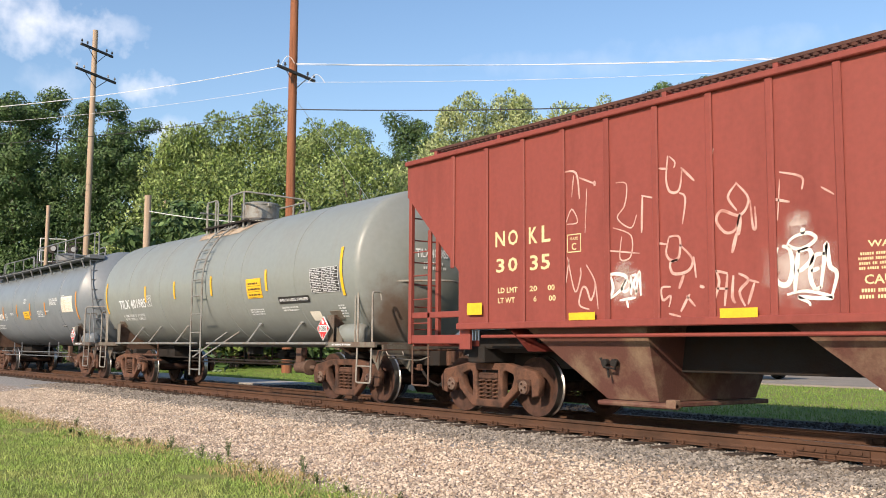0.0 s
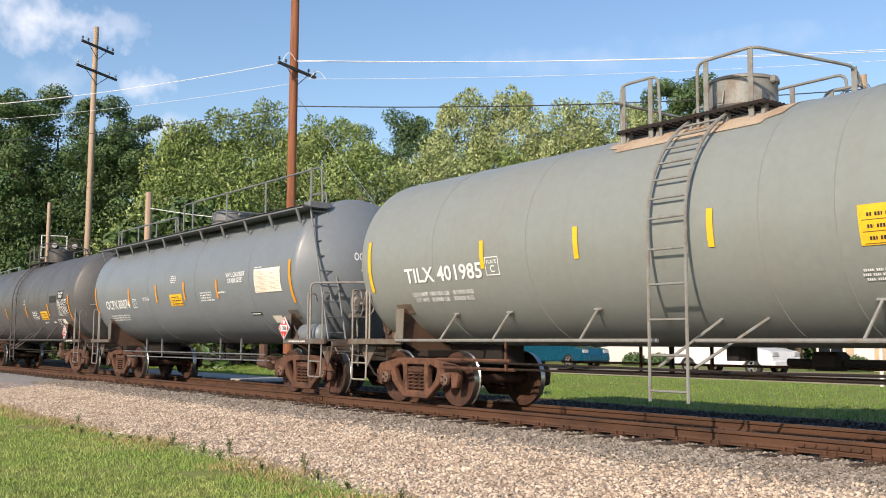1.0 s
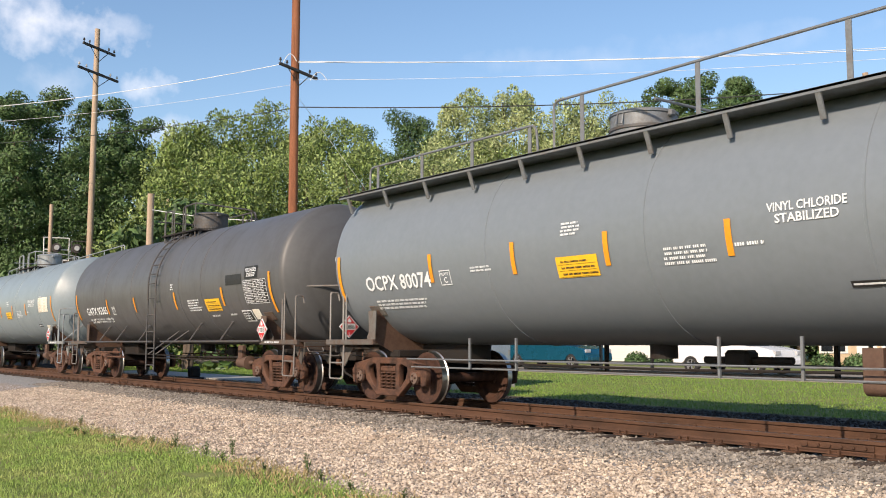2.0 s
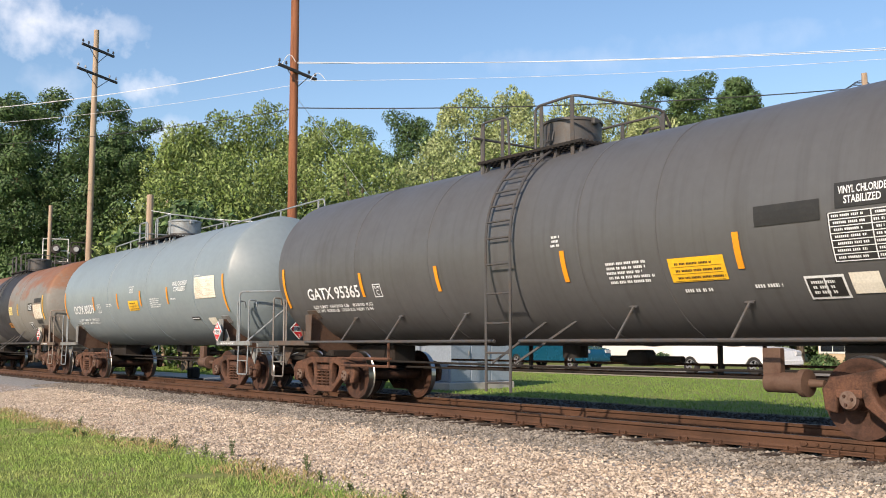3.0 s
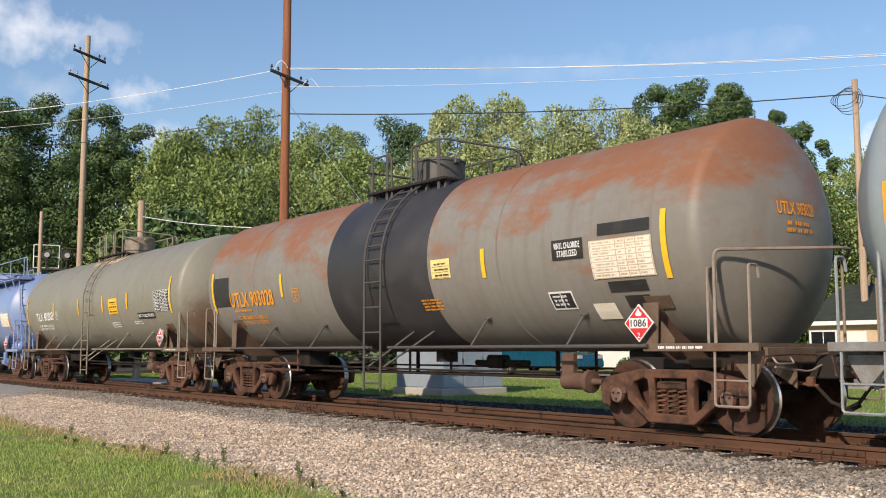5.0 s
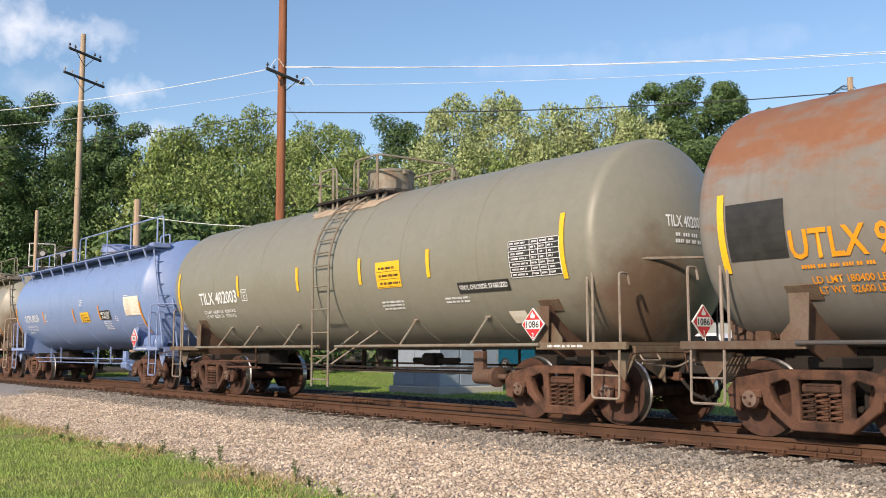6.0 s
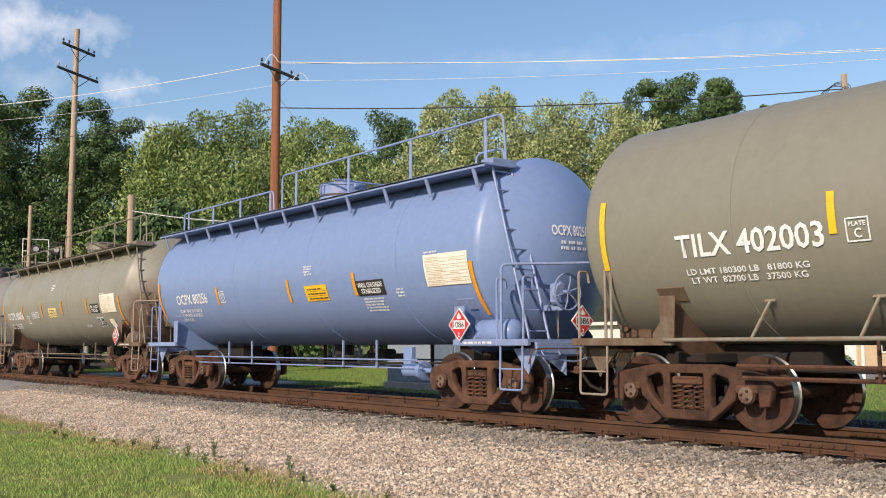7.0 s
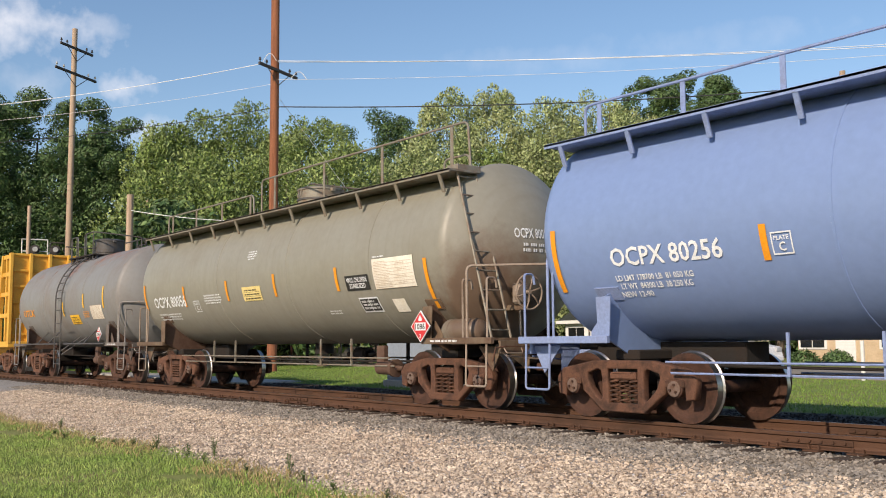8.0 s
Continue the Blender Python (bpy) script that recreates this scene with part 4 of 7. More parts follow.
def coupler(car, s, x):
    bm = bmesh.new()
    box(bm, (s * (x - 0.35), 0, 0.87), (0.7, 0.13, 0.16), bevel=0.02)
    box(bm, (s * (x - 0.06), 0.04 * s, 0.87), (0.24, 0.26, 0.28), bevel=0.05)
    rod(bm, (s * (x + 0.02), -0.09 * s, 0.72), (s * (x + 0.02), -0.09 * s, 1.02), 0.07, 10)
    part("coupler", bm, "rust", car, "rusty knuckle coupler")
    bm = bmesh.new()
    tube(bm, [(s * (x - 0.35), -0.45, 0.62), (s * (x - 0.2), -0.42, 0.45), (s * (x + 0.02), -0.36, 0.36), (s * (x + 0.1), -0.3, 0.42)], 0.024, 7)
    part("air_hose", bm, "under", car)
    bm = bmesh.new()
    tube(bm, [(s * (x - 0.5), -1.38, 0.78), (s * (x - 0.45), -1.36, 0.98), (s * (x - 0.42), -1.2, 1.0), (s * (x - 0.4), -0.35, 1.0), (s * (x - 0.16), -0.1, 1.04)], 0.014, 6)
    part("uncoupling_lever", bm, "rust", car)
    bm = bmesh.new()
    tube(bm, [(s * (x - 1.1), -0.5, 0.66), (s * (x - 0.55), -0.48, 0.66), (s * (x - 0.33), -0.45, 0.63)], 0.022, 7)
    box(bm, (s * (x - 0.42), -0.47, 0.68), (0.1, 0.08, 0.12), bevel=0.015)
    part("brake_pipe", bm, "rust", car)


def end_gear(car, s, tr, xt, mat, zc, r, wheel, head_x, rail_mat, side_ladder=False, web_mat="rust_web"):
    """Stub sill, bolster saddle, end platform, steps and rails at one end; s is -1 or 1, tr the truck's place, xt the pulling face."""
    paint, mat = mat, mat + "_end"
    if paint != "blue" and paint != "pale":
        rail_mat = paint + "_grab"
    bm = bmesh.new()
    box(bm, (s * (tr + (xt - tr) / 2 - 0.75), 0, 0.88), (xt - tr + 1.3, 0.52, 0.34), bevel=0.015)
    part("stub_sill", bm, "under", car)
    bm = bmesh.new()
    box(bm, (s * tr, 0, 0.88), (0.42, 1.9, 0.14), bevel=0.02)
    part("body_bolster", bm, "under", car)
    for y in (-1, 1):
        # saddle web: a plate across the car that follows the tank down to the centre sill
        bm = bmesh.new()
        cradle = [(1.25 * k / 6, zc - math.sqrt(r * r - (1.25 * k / 6) ** 2) - 0.004) for k in range(7)]
        out = [(1.38, 1.66), (1.38, 1.12), (1.24, 1.05), (0.62, 0.74), (0.0, 0.74)]
        for lo in (tr - 0.016, tr + 0.016):
            bm.faces.new([bm.verts.new((s * lo, y * v, w)) for v, w in cradle + out])
        bm.faces.ensure_lookup_table()
        A, B = list(bm.faces[0].verts), list(bm.faces[1].verts)
        for i in range(len(A)):
            bm.faces.new((A[i], A[(i + 1) % len(A)], B[(i + 1) % len(A)], B[i]))
        bmesh.ops.recalc_face_normals(bm, faces=bm.faces[:])
        part("saddle_web", bm, web_mat, car, "rust-streaked tank saddle plate")
        bm = bmesh.new()
        prism(bm, [(s * (tr - 0.10), 1.14), (s * (tr + 0.10), 1.14), (s * (tr + 0.13), 1.66), (s * (tr - 0.13), 1.66)], y * 1.385, y * 1.40)
        box(bm, (s * (tr + 0.02), y * 1.25, zc - math.sqrt(r * r - 1.5625) - 0.008), (0.42, 0.2, 0.02), Matrix.Rotation(y * radians(54), 4, "X"))
        prism(bm, [(s * (tr + 0.02), 1.14), (s * (tr + 0.30), 1.14), (s * (tr + 0.30), 1.20), (s * (tr + 0.10), 1.42), (s * (tr + 0.02), 1.42)], y * 1.30, y * 1.315)
        part("saddle_post", bm, mat, car)
        # side sill of the platform
        xe = xt - 0.55
        bm = bmesh.new()
        box(bm, (s * (tr + (xe - tr) / 2), y * 1.42, 1.09), (xe - tr + 0.2, 0.07, 0.10), bevel=0.008)
        part("platform_sill", bm, mat, car)
        if s > 0 and y < 0:
            part("sill_stencil", bar_mesh(word_bars(s * tr + 0.15, s * tr + 0.85, 1.062, 1.118, 1, 31), lambda u, z: Vector((u, -1.459, z))), "white", car)
        # stirrup step
        bm = bmesh.new()
        a, b = s * (xe - 0.52), s * (xe - 0.04)
        tube(bm, bend([(a, y * 1.42, 1.06), (a, y * 1.44, 0.40), (b, y * 1.44, 0.40), (b, y * 1.42, 1.06)], 0.05), 0.017, 6)
        rod(bm, (a, y * 1.43, 0.70), (b, y * 1.43, 0.70), 0.013, 6)
        part("step", bm, rail_mat, car)
        # upright grab rails
        for xx in (xe - 0.60, xe - 0.02):
            bm = bmesh.new()
            tube(bm, bend([(s * xx, y * 1.42, 1.08), (s * xx, y * 1.42, 2.05), (s * xx, y * 1.25, 2.05), (s * xx, y * 1.22, 1.9)], 0.05), 0.018, 6)
            part("grab_rail", bm, rail_mat, car)
    bm = bmesh.new()
    tube(bm, bend([(s * (xt - 1.05), -1.42, 1.1), (s * (xt - 1.05), -1.42, 2.26), (s * (xt - 0.18), -0.12, 2.29), (s * (xt - 0.18), 0.12, 2.29), (s * (xt - 1.05), 1.42, 2.26), (s * (xt - 1.05), 1.42, 1.1)], 0.1), 0.022, 7)
    part("safety_rail", bm, rail_mat, car, "bent pipe safety rail round the platform")
    # grating of the crossover platform
    bm = bmesh.new()
    for k in range(9):
        box(bm, (s * (xt - 0.98 + k * 0.055), 0, 1.115), (0.012, 2.7, 0.04))
    for k in range(14):
        box(bm, (s * (xt - 0.76), -1.3 + k * 0.2, 1.105), (0.46, 0.012, 0.02))
    part("platform_grating", bm, mat, car)
    bm = bmesh.new()
    box(bm, (s * (xt - 0.50), 0, 0.99), (0.06, 2.5, 0.2), bevel=0.008)
    for y in (-1, 1):
        prism(bm, [(s * (xt - 0.50), 0.95), (s * (xt - 1.1), 0.95), (s * (xt - 0.50), 0.6)], y * 0.62 - 0.01, y * 0.62 + 0.01)
        prism(bm, [(s * (xt - 0.50), 1.0), (s * (xt - 1.05), 1.0), (s * (xt - 0.72), 0.62)], y * 1.18 - 0.01, y * 1.18 + 0.01)
    part("end_beam", bm, mat, car)
    bm = bmesh.new()
    tube(bm, bend([(s * (xt - 0.44), -1.15, 0.86), (s * (xt - 0.40), -0.5, 0.8), (s * (xt - 0.40), -0.12, 0.92)], 0.1), 0.014, 6)
    tube(bm, bend([(s * (xt - 0.44), -1.2, 0.98), (s * (xt - 0.38), -1.2, 0.9), (s * (xt - 0.38), -0.85, 0.9), (s * (xt - 0.44), -0.85, 0.98)], 0.04), 0.012, 6)
    part("uncoupling_lever", bm, rail_mat, car)
    coupler(car, s, xt)
    if wheel:
        brake_wheel(car, rail_mat, s * (head_x + 0.98), -0.42, 1.86)
        bm = bmesh.new()
        box(bm, (s * (head_x + 0.58), -0.42, 1.95), (0.55, 0.06, 0.12), bevel=0.01)
        box(bm, (s * (head_x + 0.55), -0.42, 1.62), (0.66, 0.06, 0.09), bevel=0.01)
        part("brake_bracket", bm, mat, car)


def deck_brake(car, xt):
    """A low hand brake and its valves standing on the end platform."""
    bm = bmesh.new()
    box(bm, (-(xt - 0.86), -0.62, 1.30), (0.30, 0.34, 0.34), bevel=0.03)
    rod(bm, (-(xt - 0.86), -0.84, 1.36), (-(xt - 0.86), -0.5, 1.36), 0.13, 14)
    box(bm, (-(xt - 1.16), -0.66, 1.24), (0.22, 0.26, 0.22), bevel=0.02)
    rod(bm, (-(xt - 1.42), -0.66, 1.26), (-(xt - 1.0), -0.66, 1.26), 0.07, 10)
    for k in range(5):
        rod(bm, (-(xt - 1.40 + k * 0.06), -0.66, 1.26), (-(xt - 1.38 + k * 0.06), -0.66, 1.26), 0.10, 10)
    gear = part("deck_brake_gear", bm, "rust_web", car, "rusty hand brake gear on the end platform")
    bm = tube(bmesh.new(), [(-(xt - 0.80), -0.86, 1.36), (-(xt - 0.76), -0.9, 1.56), (-(xt - 0.98), -0.9, 1.62)], 0.014, 6)
    part("brake_lever", bm, "rust_web", gear)
    bm = tube(bmesh.new(), [(-(xt - 1.45), -0.6, 1.2), (-(xt - 1.6), -0.5, 1.32), (-(xt - 1.75), -0.5, 1.1)], 0.018, 6)
    part("air_pipe", bm, "rust_web", gear)


def reservoir(car, x0, x1, mat, y=-1.1, z=1.28, r=0.21):
    bm = bmesh.new()
    lathe(bm, [(x0, 0.001), (x0 + 0.02, r * 0.6), (x0 + 0.09, r * 0.95), (x0 + 0.14, r), (x1 - 0.14, r), (x1 - 0.09, r * 0.95), (x1 - 0.02, r * 0.6), (x1, 0.001)], 24)
    bmesh.ops.translate(bm, verts=bm.verts, vec=(0, y, z))
    t = part("air_reservoir", bm, mat, car, smooth=40)
    for x in (x0 + 0.25, x1 - 0.25):
        bm = lathe(bmesh.new(), [(x - 0.02, r + 0.004), (x + 0.02, r + 0.004)], 24, "X", False)
        bmesh.ops.translate(bm, verts=bm.verts, vec=(0, y, z))
        part("strap", bm, mat, t)


def underside(car, tr, rail_mat, low=(0.80, 0.66), cyl_mat="rust_web", full=True):
    """Brake rods, valve, cylinder and pipes below the tank."""
    for k, z in enumerate(low):
        bm = bmesh.new()
        tube(bm, [(-tr + 0.9, -1.25 + 0.1 * k, z), (tr - 1.3 if full else -tr + 2.75, -1.25 + 0.1 * k, z)], 0.015 if full else 0.028, 6)
        part("side_rod", bm, rail_mat, car)
        bm = bmesh.new()
        tube(bm, [(-tr + 1.3, 1.25 - 0.1 * k, z - 0.05), (tr - 0.9, 1.25 - 0.1 * k, z - 0.05)], 0.022, 6)
        part("side_rod", bm, rail_mat, car)
    for x in (-tr + 2.6, -tr / 3, tr / 3, tr - 2.6):
        if full or x < -tr + 3:
            part("rod_hanger", box(bmesh.new(), (x, -1.2, 0.90), (0.035, 0.03, 0.5)), rail_mat, car)
        part("rod_hanger", box(bmesh.new(), (x + 0.6, 1.2, 0.86), (0.05, 0.03, 0.6)), rail_mat, car)
    bm = bmesh.new()
    tube(bm, [(-tr + 0.4, 0.1, 0.62), (tr - 0.4, 0.1, 0.62)], 0.022, 6)
    tube(bm, [(-tr + 0.4, -0.3, 0.74), (0.4, -0.25, 0.70), (tr - 0.4, -0.3, 0.74)], 0.022, 6)
    part("brake_rod", bm, "under", car)
    bm = bmesh.new()
    lathe(bm, [(tr - 1.95, 0.05), (tr - 1.93, 0.12), (tr - 1.50, 0.12), (tr - 1.48, 0.16), (tr - 1.40, 0.16), (tr - 1.38, 0.05), (tr - 1.2, 0.04)], 18)
    bmesh.ops.translate(bm, verts=bm.verts, vec=(0, -1.02, 0.62))
    box(bm, (tr - 1.85, -1.02, 0.85), (0.24, 0.1, 0.34), bevel=0.01)
    part("brake_cylinder", bm, cyl_mat, car, smooth=40)
    bm = bmesh.new()
    box(bm, (1.1, 0.3, 0.86), (0.4, 0.3, 0.24), bevel=0.05)
    rod(bm, (0.5, 0.3, 0.84), (1.9, 0.3, 0.84), 0.05, 10)
    part("brake_valve", bm, "under", car)
    for x in (-1.6, 2.4):
        part("valve_hanger", box(bmesh.new(), (x, 0.5, 0.86), (0.06, 0.05, 0.5)), "under", car)
    bm = bmesh.new()
    rod(bm, (0, 0, 1.12), (0, 0, 0.85), 0.2, 16)
    part("bottom_outlet", bm, "under", car)


def dome(car, mat, x, z, r=0.47, h=0.52, lid=False):
    bm = bmesh.new()
    lathe(bm, [(z - 0.15, r), (z + h - 0.06, r), (z + h - 0.055, r + 0.02), (z + h - 0.02, r + 0.02), (z + h, r - 0.02), (z + h + 0.03, r * 0.7), (z + h + 0.04, 0.001)], 36, "Z")
    bmesh.ops.translate(bm, verts=bm.verts, vec=(x, 0, 0))
    d = part("valve_housing", bm, mat, car, "round steel valve housing with a hinged lid", 35)
    bm = bmesh.new()
    lathe(bm, [(z + 0.08, r + 0.004), (z + 0.08, r + 0.022), (z + 0.12, r + 0.022), (z + 0.12, r + 0.004)], 36, "Z", False)
    bmesh.ops.translate(bm, verts=bm.verts, vec=(x, 0, 0))
    part("housing_band", bm, "dark_rail", d, smooth=40)
    bm = bmesh.new()
    box(bm, (x - r - 0.04, 0, z + h - 0.05), (0.12, 0.22, 0.12), bevel=0.02)
    part("hinge", bm, mat, d)
    part("latch", box(bmesh.new(), (x + r + 0.03, 0, z + h - 0.07), (0.08, 0.12, 0.1), bevel=0.02), mat, d)
    bm = bmesh.new()
    tube(bm, [(x - 0.06, -r - 0.01, z + 0.3), (x - 0.06, -r - 0.05, z + 0.14), (x + 0.06, -r - 0.05, z + 0.14), (x + 0.06, -r - 0.01, z + 0.3)], 0.012, 5)
    part("lid_handle", bm, mat, d)


def rail_run(car, pts, posts, mat, z0, flat=True, name="handrail"):
    """A bent top pipe with posts (x, y) down to z0(x, y)."""
    bm = bmesh.new()
    tube(bm, bend(pts, 0.13), 0.021, 7)
    h = part(name, bm, mat, car, "steel pipe handrail on the tank top")
    for x, y, top in posts:
        bm = bmesh.new()
        if flat:
            box(bm, (x, y, (top + z0) / 2), (0.075, 0.014, top - z0))
        else:
            rod(bm, (x, y, z0), (x, y, top), 0.019, 6)
        part("post", bm, mat, h)


def crown_platform(car, mat, zc, r, x0, x1, dome_x, pad=True, top=0.66):
    """Grating round the dome with its rails, for a tank with a ladder at mid length."""
    zt = zc + r
    for y in (-0.62, 0.62):
        bm = bmesh.new()
        for k in range(7):
            box(bm, ((x0 + x1) / 2, y - 0.24 + k * 0.08, zt - 0.05), (x1 - x0, 0.012, 0.045))
        n = int((x1 - x0) / 0.12)
        for k in range(n + 1):
            box(bm, (x0 + (x1 - x0) * k / n, y, zt - 0.065), (0.012, 0.5, 0.03))
        part("platform_grating", bm, "under", car)
        for k in range(5):
            bm = bmesh.new()
            x = x0 + 0.1 + (x1 - x0 - 0.2) * k / 4
            box(bm, (x, y * 1.22, zt - 0.2), (0.06, 0.06, 0.3), Matrix.Rotation(radians(-18 if y < 0 else 18), 4, "X"))
            part("platform_support", bm, mat, car)
    zl, zh = zt - 0.24, zt + top
    for y, s in ((-0.8, 1), (0.8, -1)):
        # low pen beside the ladder, then the tall rail past the dome
        if y < 0:
            rail_run(car, [(x0 + 0.02, y, zl), (x0 + 0.02, y, zh - 0.02), (x0 + 0.70, y, zh - 0.02), (x0 + 0.74, y, zl)], [(x0 + 0.06, y, zh - 0.02), (x0 + 0.56, y, zh - 0.02)], mat, zl)
            rail_run(car, [(x0 + 1.36, y, zl), (x0 + 1.36, y, zh), (x1 - 0.2, y, zh + 0.02), (x1 + 0.38, 0.55, zh - 0.13), (x1 + 0.36, 0.8, zh - 0.5)],
                     [(x0 + 1.5, y, zh), (x1 - 0.25, y, zh), (x1 + 0.36, 0.55, zh - 0.13)], mat, zl)
        else:
            rail_run(car, [(x0 + 0.02, y, zl), (x0 + 0.02, y, zh - 0.12), (x1 + 0.1, y, zh - 0.12), (x1 + 0.14, y, zl)], [(x0 + 0.5, y, zh - 0.12), (x1 - 0.7, y, zh - 0.12)], mat, zl)
            rail_run(car, [(x0 + 0.05, -1.0, zh - 0.3), (x0 + 0.05, 1.0, zh - 0.3)], [], mat, zl)
            rail_run(car, [(x1 - 0.1, y - 0.2, zl), (x1 - 0.1, y - 0.2, zh - 0.36), (x1 + 0.4, y - 0.15, zh - 0.36)], [(x1, y - 0.2, zh - 0.36)], mat, zl)
    if pad:
        bm = bmesh.new()
        prof = []
        for i in range(25):
            a = radians(90 + 41 * (i / 12 - 1))
            prof.append(a)
        rows = []
        for a in prof:
            e = 0.0 if abs(math.degrees(a) - 90) < 36 else 0.22
            rows.append([bm.verts.new((x, -(r + 0.012) * math.cos(a), zc + (r + 0.012) * math.sin(a))) for x in (x0 - 0.15 + e, x0 + 0.8, x1 - 0.8, x1 + 0.25 - e)])
        for A, B in zip(rows, rows[1:]):
            for k in range(3):
                bm.faces.new((A[k], A[k + 1], B[k + 1], B[k]))
        part("crown_pad", bm, "pad", car, "cream pad under the top platform", 40)
    dome(car, mat, dome_x, zt)


def side_pipe_and_struts(car, mat, zc, r, xa, xb, struts, z=1.11, gap=None):
    runs = [(xa, xb)] if not gap else [(xa, gap[0]), (gap[1], xb)]
    for a, b in runs:
        part("running_pipe", rod(bmesh.new(), (a, -1.48, z), (b, -1.48, z), 0.026, 8), mat, car, "long horizontal grab pipe along the tank")
        part("running_pipe", rod(bmesh.new(), (a, 1.48, z), (b, 1.48, z), 0.026, 8), mat, car)
    for x in struts:
        for y in (-1, 1):
            bm = bmesh.new()
            zz = zc - 0.66 * r
            top = Vector((x + 0.06, y * (r * 0.75 + 0.01), zz))
            rod(bm, (x, y * 1.48, z), top, 0.02, 6)
            box(bm, top, (0.14, 0.06, 0.02), Matrix.Rotation(y * radians(-45), 4, "X"))
            part("strut", bm, mat, car)


def centre_ladder(car, mat, zc, r, x0, x1):
    top = math.radians(62)
    def curve(t):
        if t < 0.42:
            z = 0.36 + (zc - 0.36) * t / 0.42
            return (-(r + 0.10), z)
        a = (t - 0.42) / 0.58 * top
        return (-(r + 0.10) * math.cos(a), zc + (r + 0.10) * math.sin(a))
    ladder(car, mat, x0, x1, curve, 12)
    bm = bmesh.new()
    for x, d in ((x0 + 0.12, 0.5), (x1 + 0.08, 0.62)):
        rod(bm, (x, -(r + 0.08), 0.78), (x + d, -r * 0.62, zc - r * 0.76), 0.019, 6)
    part("ladder_brace", bm, mat, car)


def tall_walkway(car, mat, zc, r, x0, x1, dome_x):
    """A full-length running board on the near shoulder with rails, for cars with an end ladder."""
    zw = zc + r - 0.27
    bm = bmesh.new()
    box(bm, ((x0 + x1) / 2, -1.15, zw), (x1 - x0, 0.6, 0.04), bevel=0.006)
    box(bm, ((x0 + x1) / 2, -1.44, zw - 0.015), (x1 - x0, 0.02, 0.06))
    part("running_board", bm, mat, car, "full-length running board on the tank shoulder")
    n = 11
    for k in range(n):
        x = x0 + 0.3 + (x1 - x0 - 0.6) * k / (n - 1)
        bm = bmesh.new()
        box(bm, (x, -1.38, zw - 0.17), (0.07, 0.035, 0.34), Matrix.Rotation(radians(20), 4, "X"), 0.006)
        part("board_bracket", bm, mat, car)
    y = -0.95
    zh = zw + 0.87
    m = dome_x
    rail_run(car, [(x0 + 0.35, y, zw), (x0 + 0.35, y, zh - 0.28), (m - 1.35, y, zh - 0.28), (m - 1.3, y, zw)],
             [(x0 + 0.62 + k * (m - 1.5 - x0 - 0.62) / 3, y, zh - 0.28) for k in range(4)], mat, zw)
    rail_run(car, [(m - 0.95, y, zw), (m - 0.95, y, zh), (x1 - 0.12, y, zh), (x1 - 0.05, y, zw)],
             [(m - 0.35 + k * (x1 - 0.55 - m + 0.35) / 3, y, zh) for k in range(4)], mat, zw)
    # far rails round the dome
    rail_run(car, [(m - 1.9, 0.85, zw), (m - 1.9, 0.85, zh - 0.2), (m + 1.5, 0.85, zh - 0.2), (m + 1.5, 0.85, zw)], [(m - 1.0, 0.85, zh - 0.2), (m + 0.6, 0.85, zh - 0.2)], mat, zw)
    rail_run(car, [(m + 0.95, -0.85, zh - 0.32), (m + 0.95, 0.85, zh - 0.32)], [], mat, zw)
    rail_run(car, [(x1 - 1.2, -0.6, zw + 0.15), (x1 - 1.2, -0.6, zw + 0.42), (x1 - 0.5, -0.6, zw + 0.42), (x1 - 0.5, -0.6, zw + 0.15)], [], mat, zw, name="grab_iron")
    dome(car, mat, m, zc + r, 0.5, 0.36)


def end_ladder(car, mat, x1, zc, r, y=-1.02):
    """A ladder from the platform up the head to the running board."""
    zt = zc + r - 0.2
    L = None
    H = on_head(x1, zc, r)
    for yy in (y - 0.2, y + 0.2):
        def p(t):
            z = 1.1 + (zt - 1.1) * t
            return Vector((x1 + 0.14 + 0.30 * (zc + r - 0.2 - z), yy, z))
        bm = bmesh.new()
        tube(bm, [p(i / 16) for i in range(17)], 0.021, 6)
        if L is None:
            L = part("end_ladder", bm, mat, car, "steel ladder on the tank end")
        else:
            part("stile", bm, mat, L)
    for i in range(9):
        a = p((i + 0.5) / 9)
        part("rung", rod(bmesh.new(), (a.x, y - 0.2, a.z), (a.x, y + 0.2, a.z), 0.014, 6), mat, L)
    bm = bmesh.new()
    box(bm, (x1 + 0.10, y, zt - 0.02), (0.28, 0.5, 0.12), bevel=0.01)
    part("ladder_head", bm, mat, L)


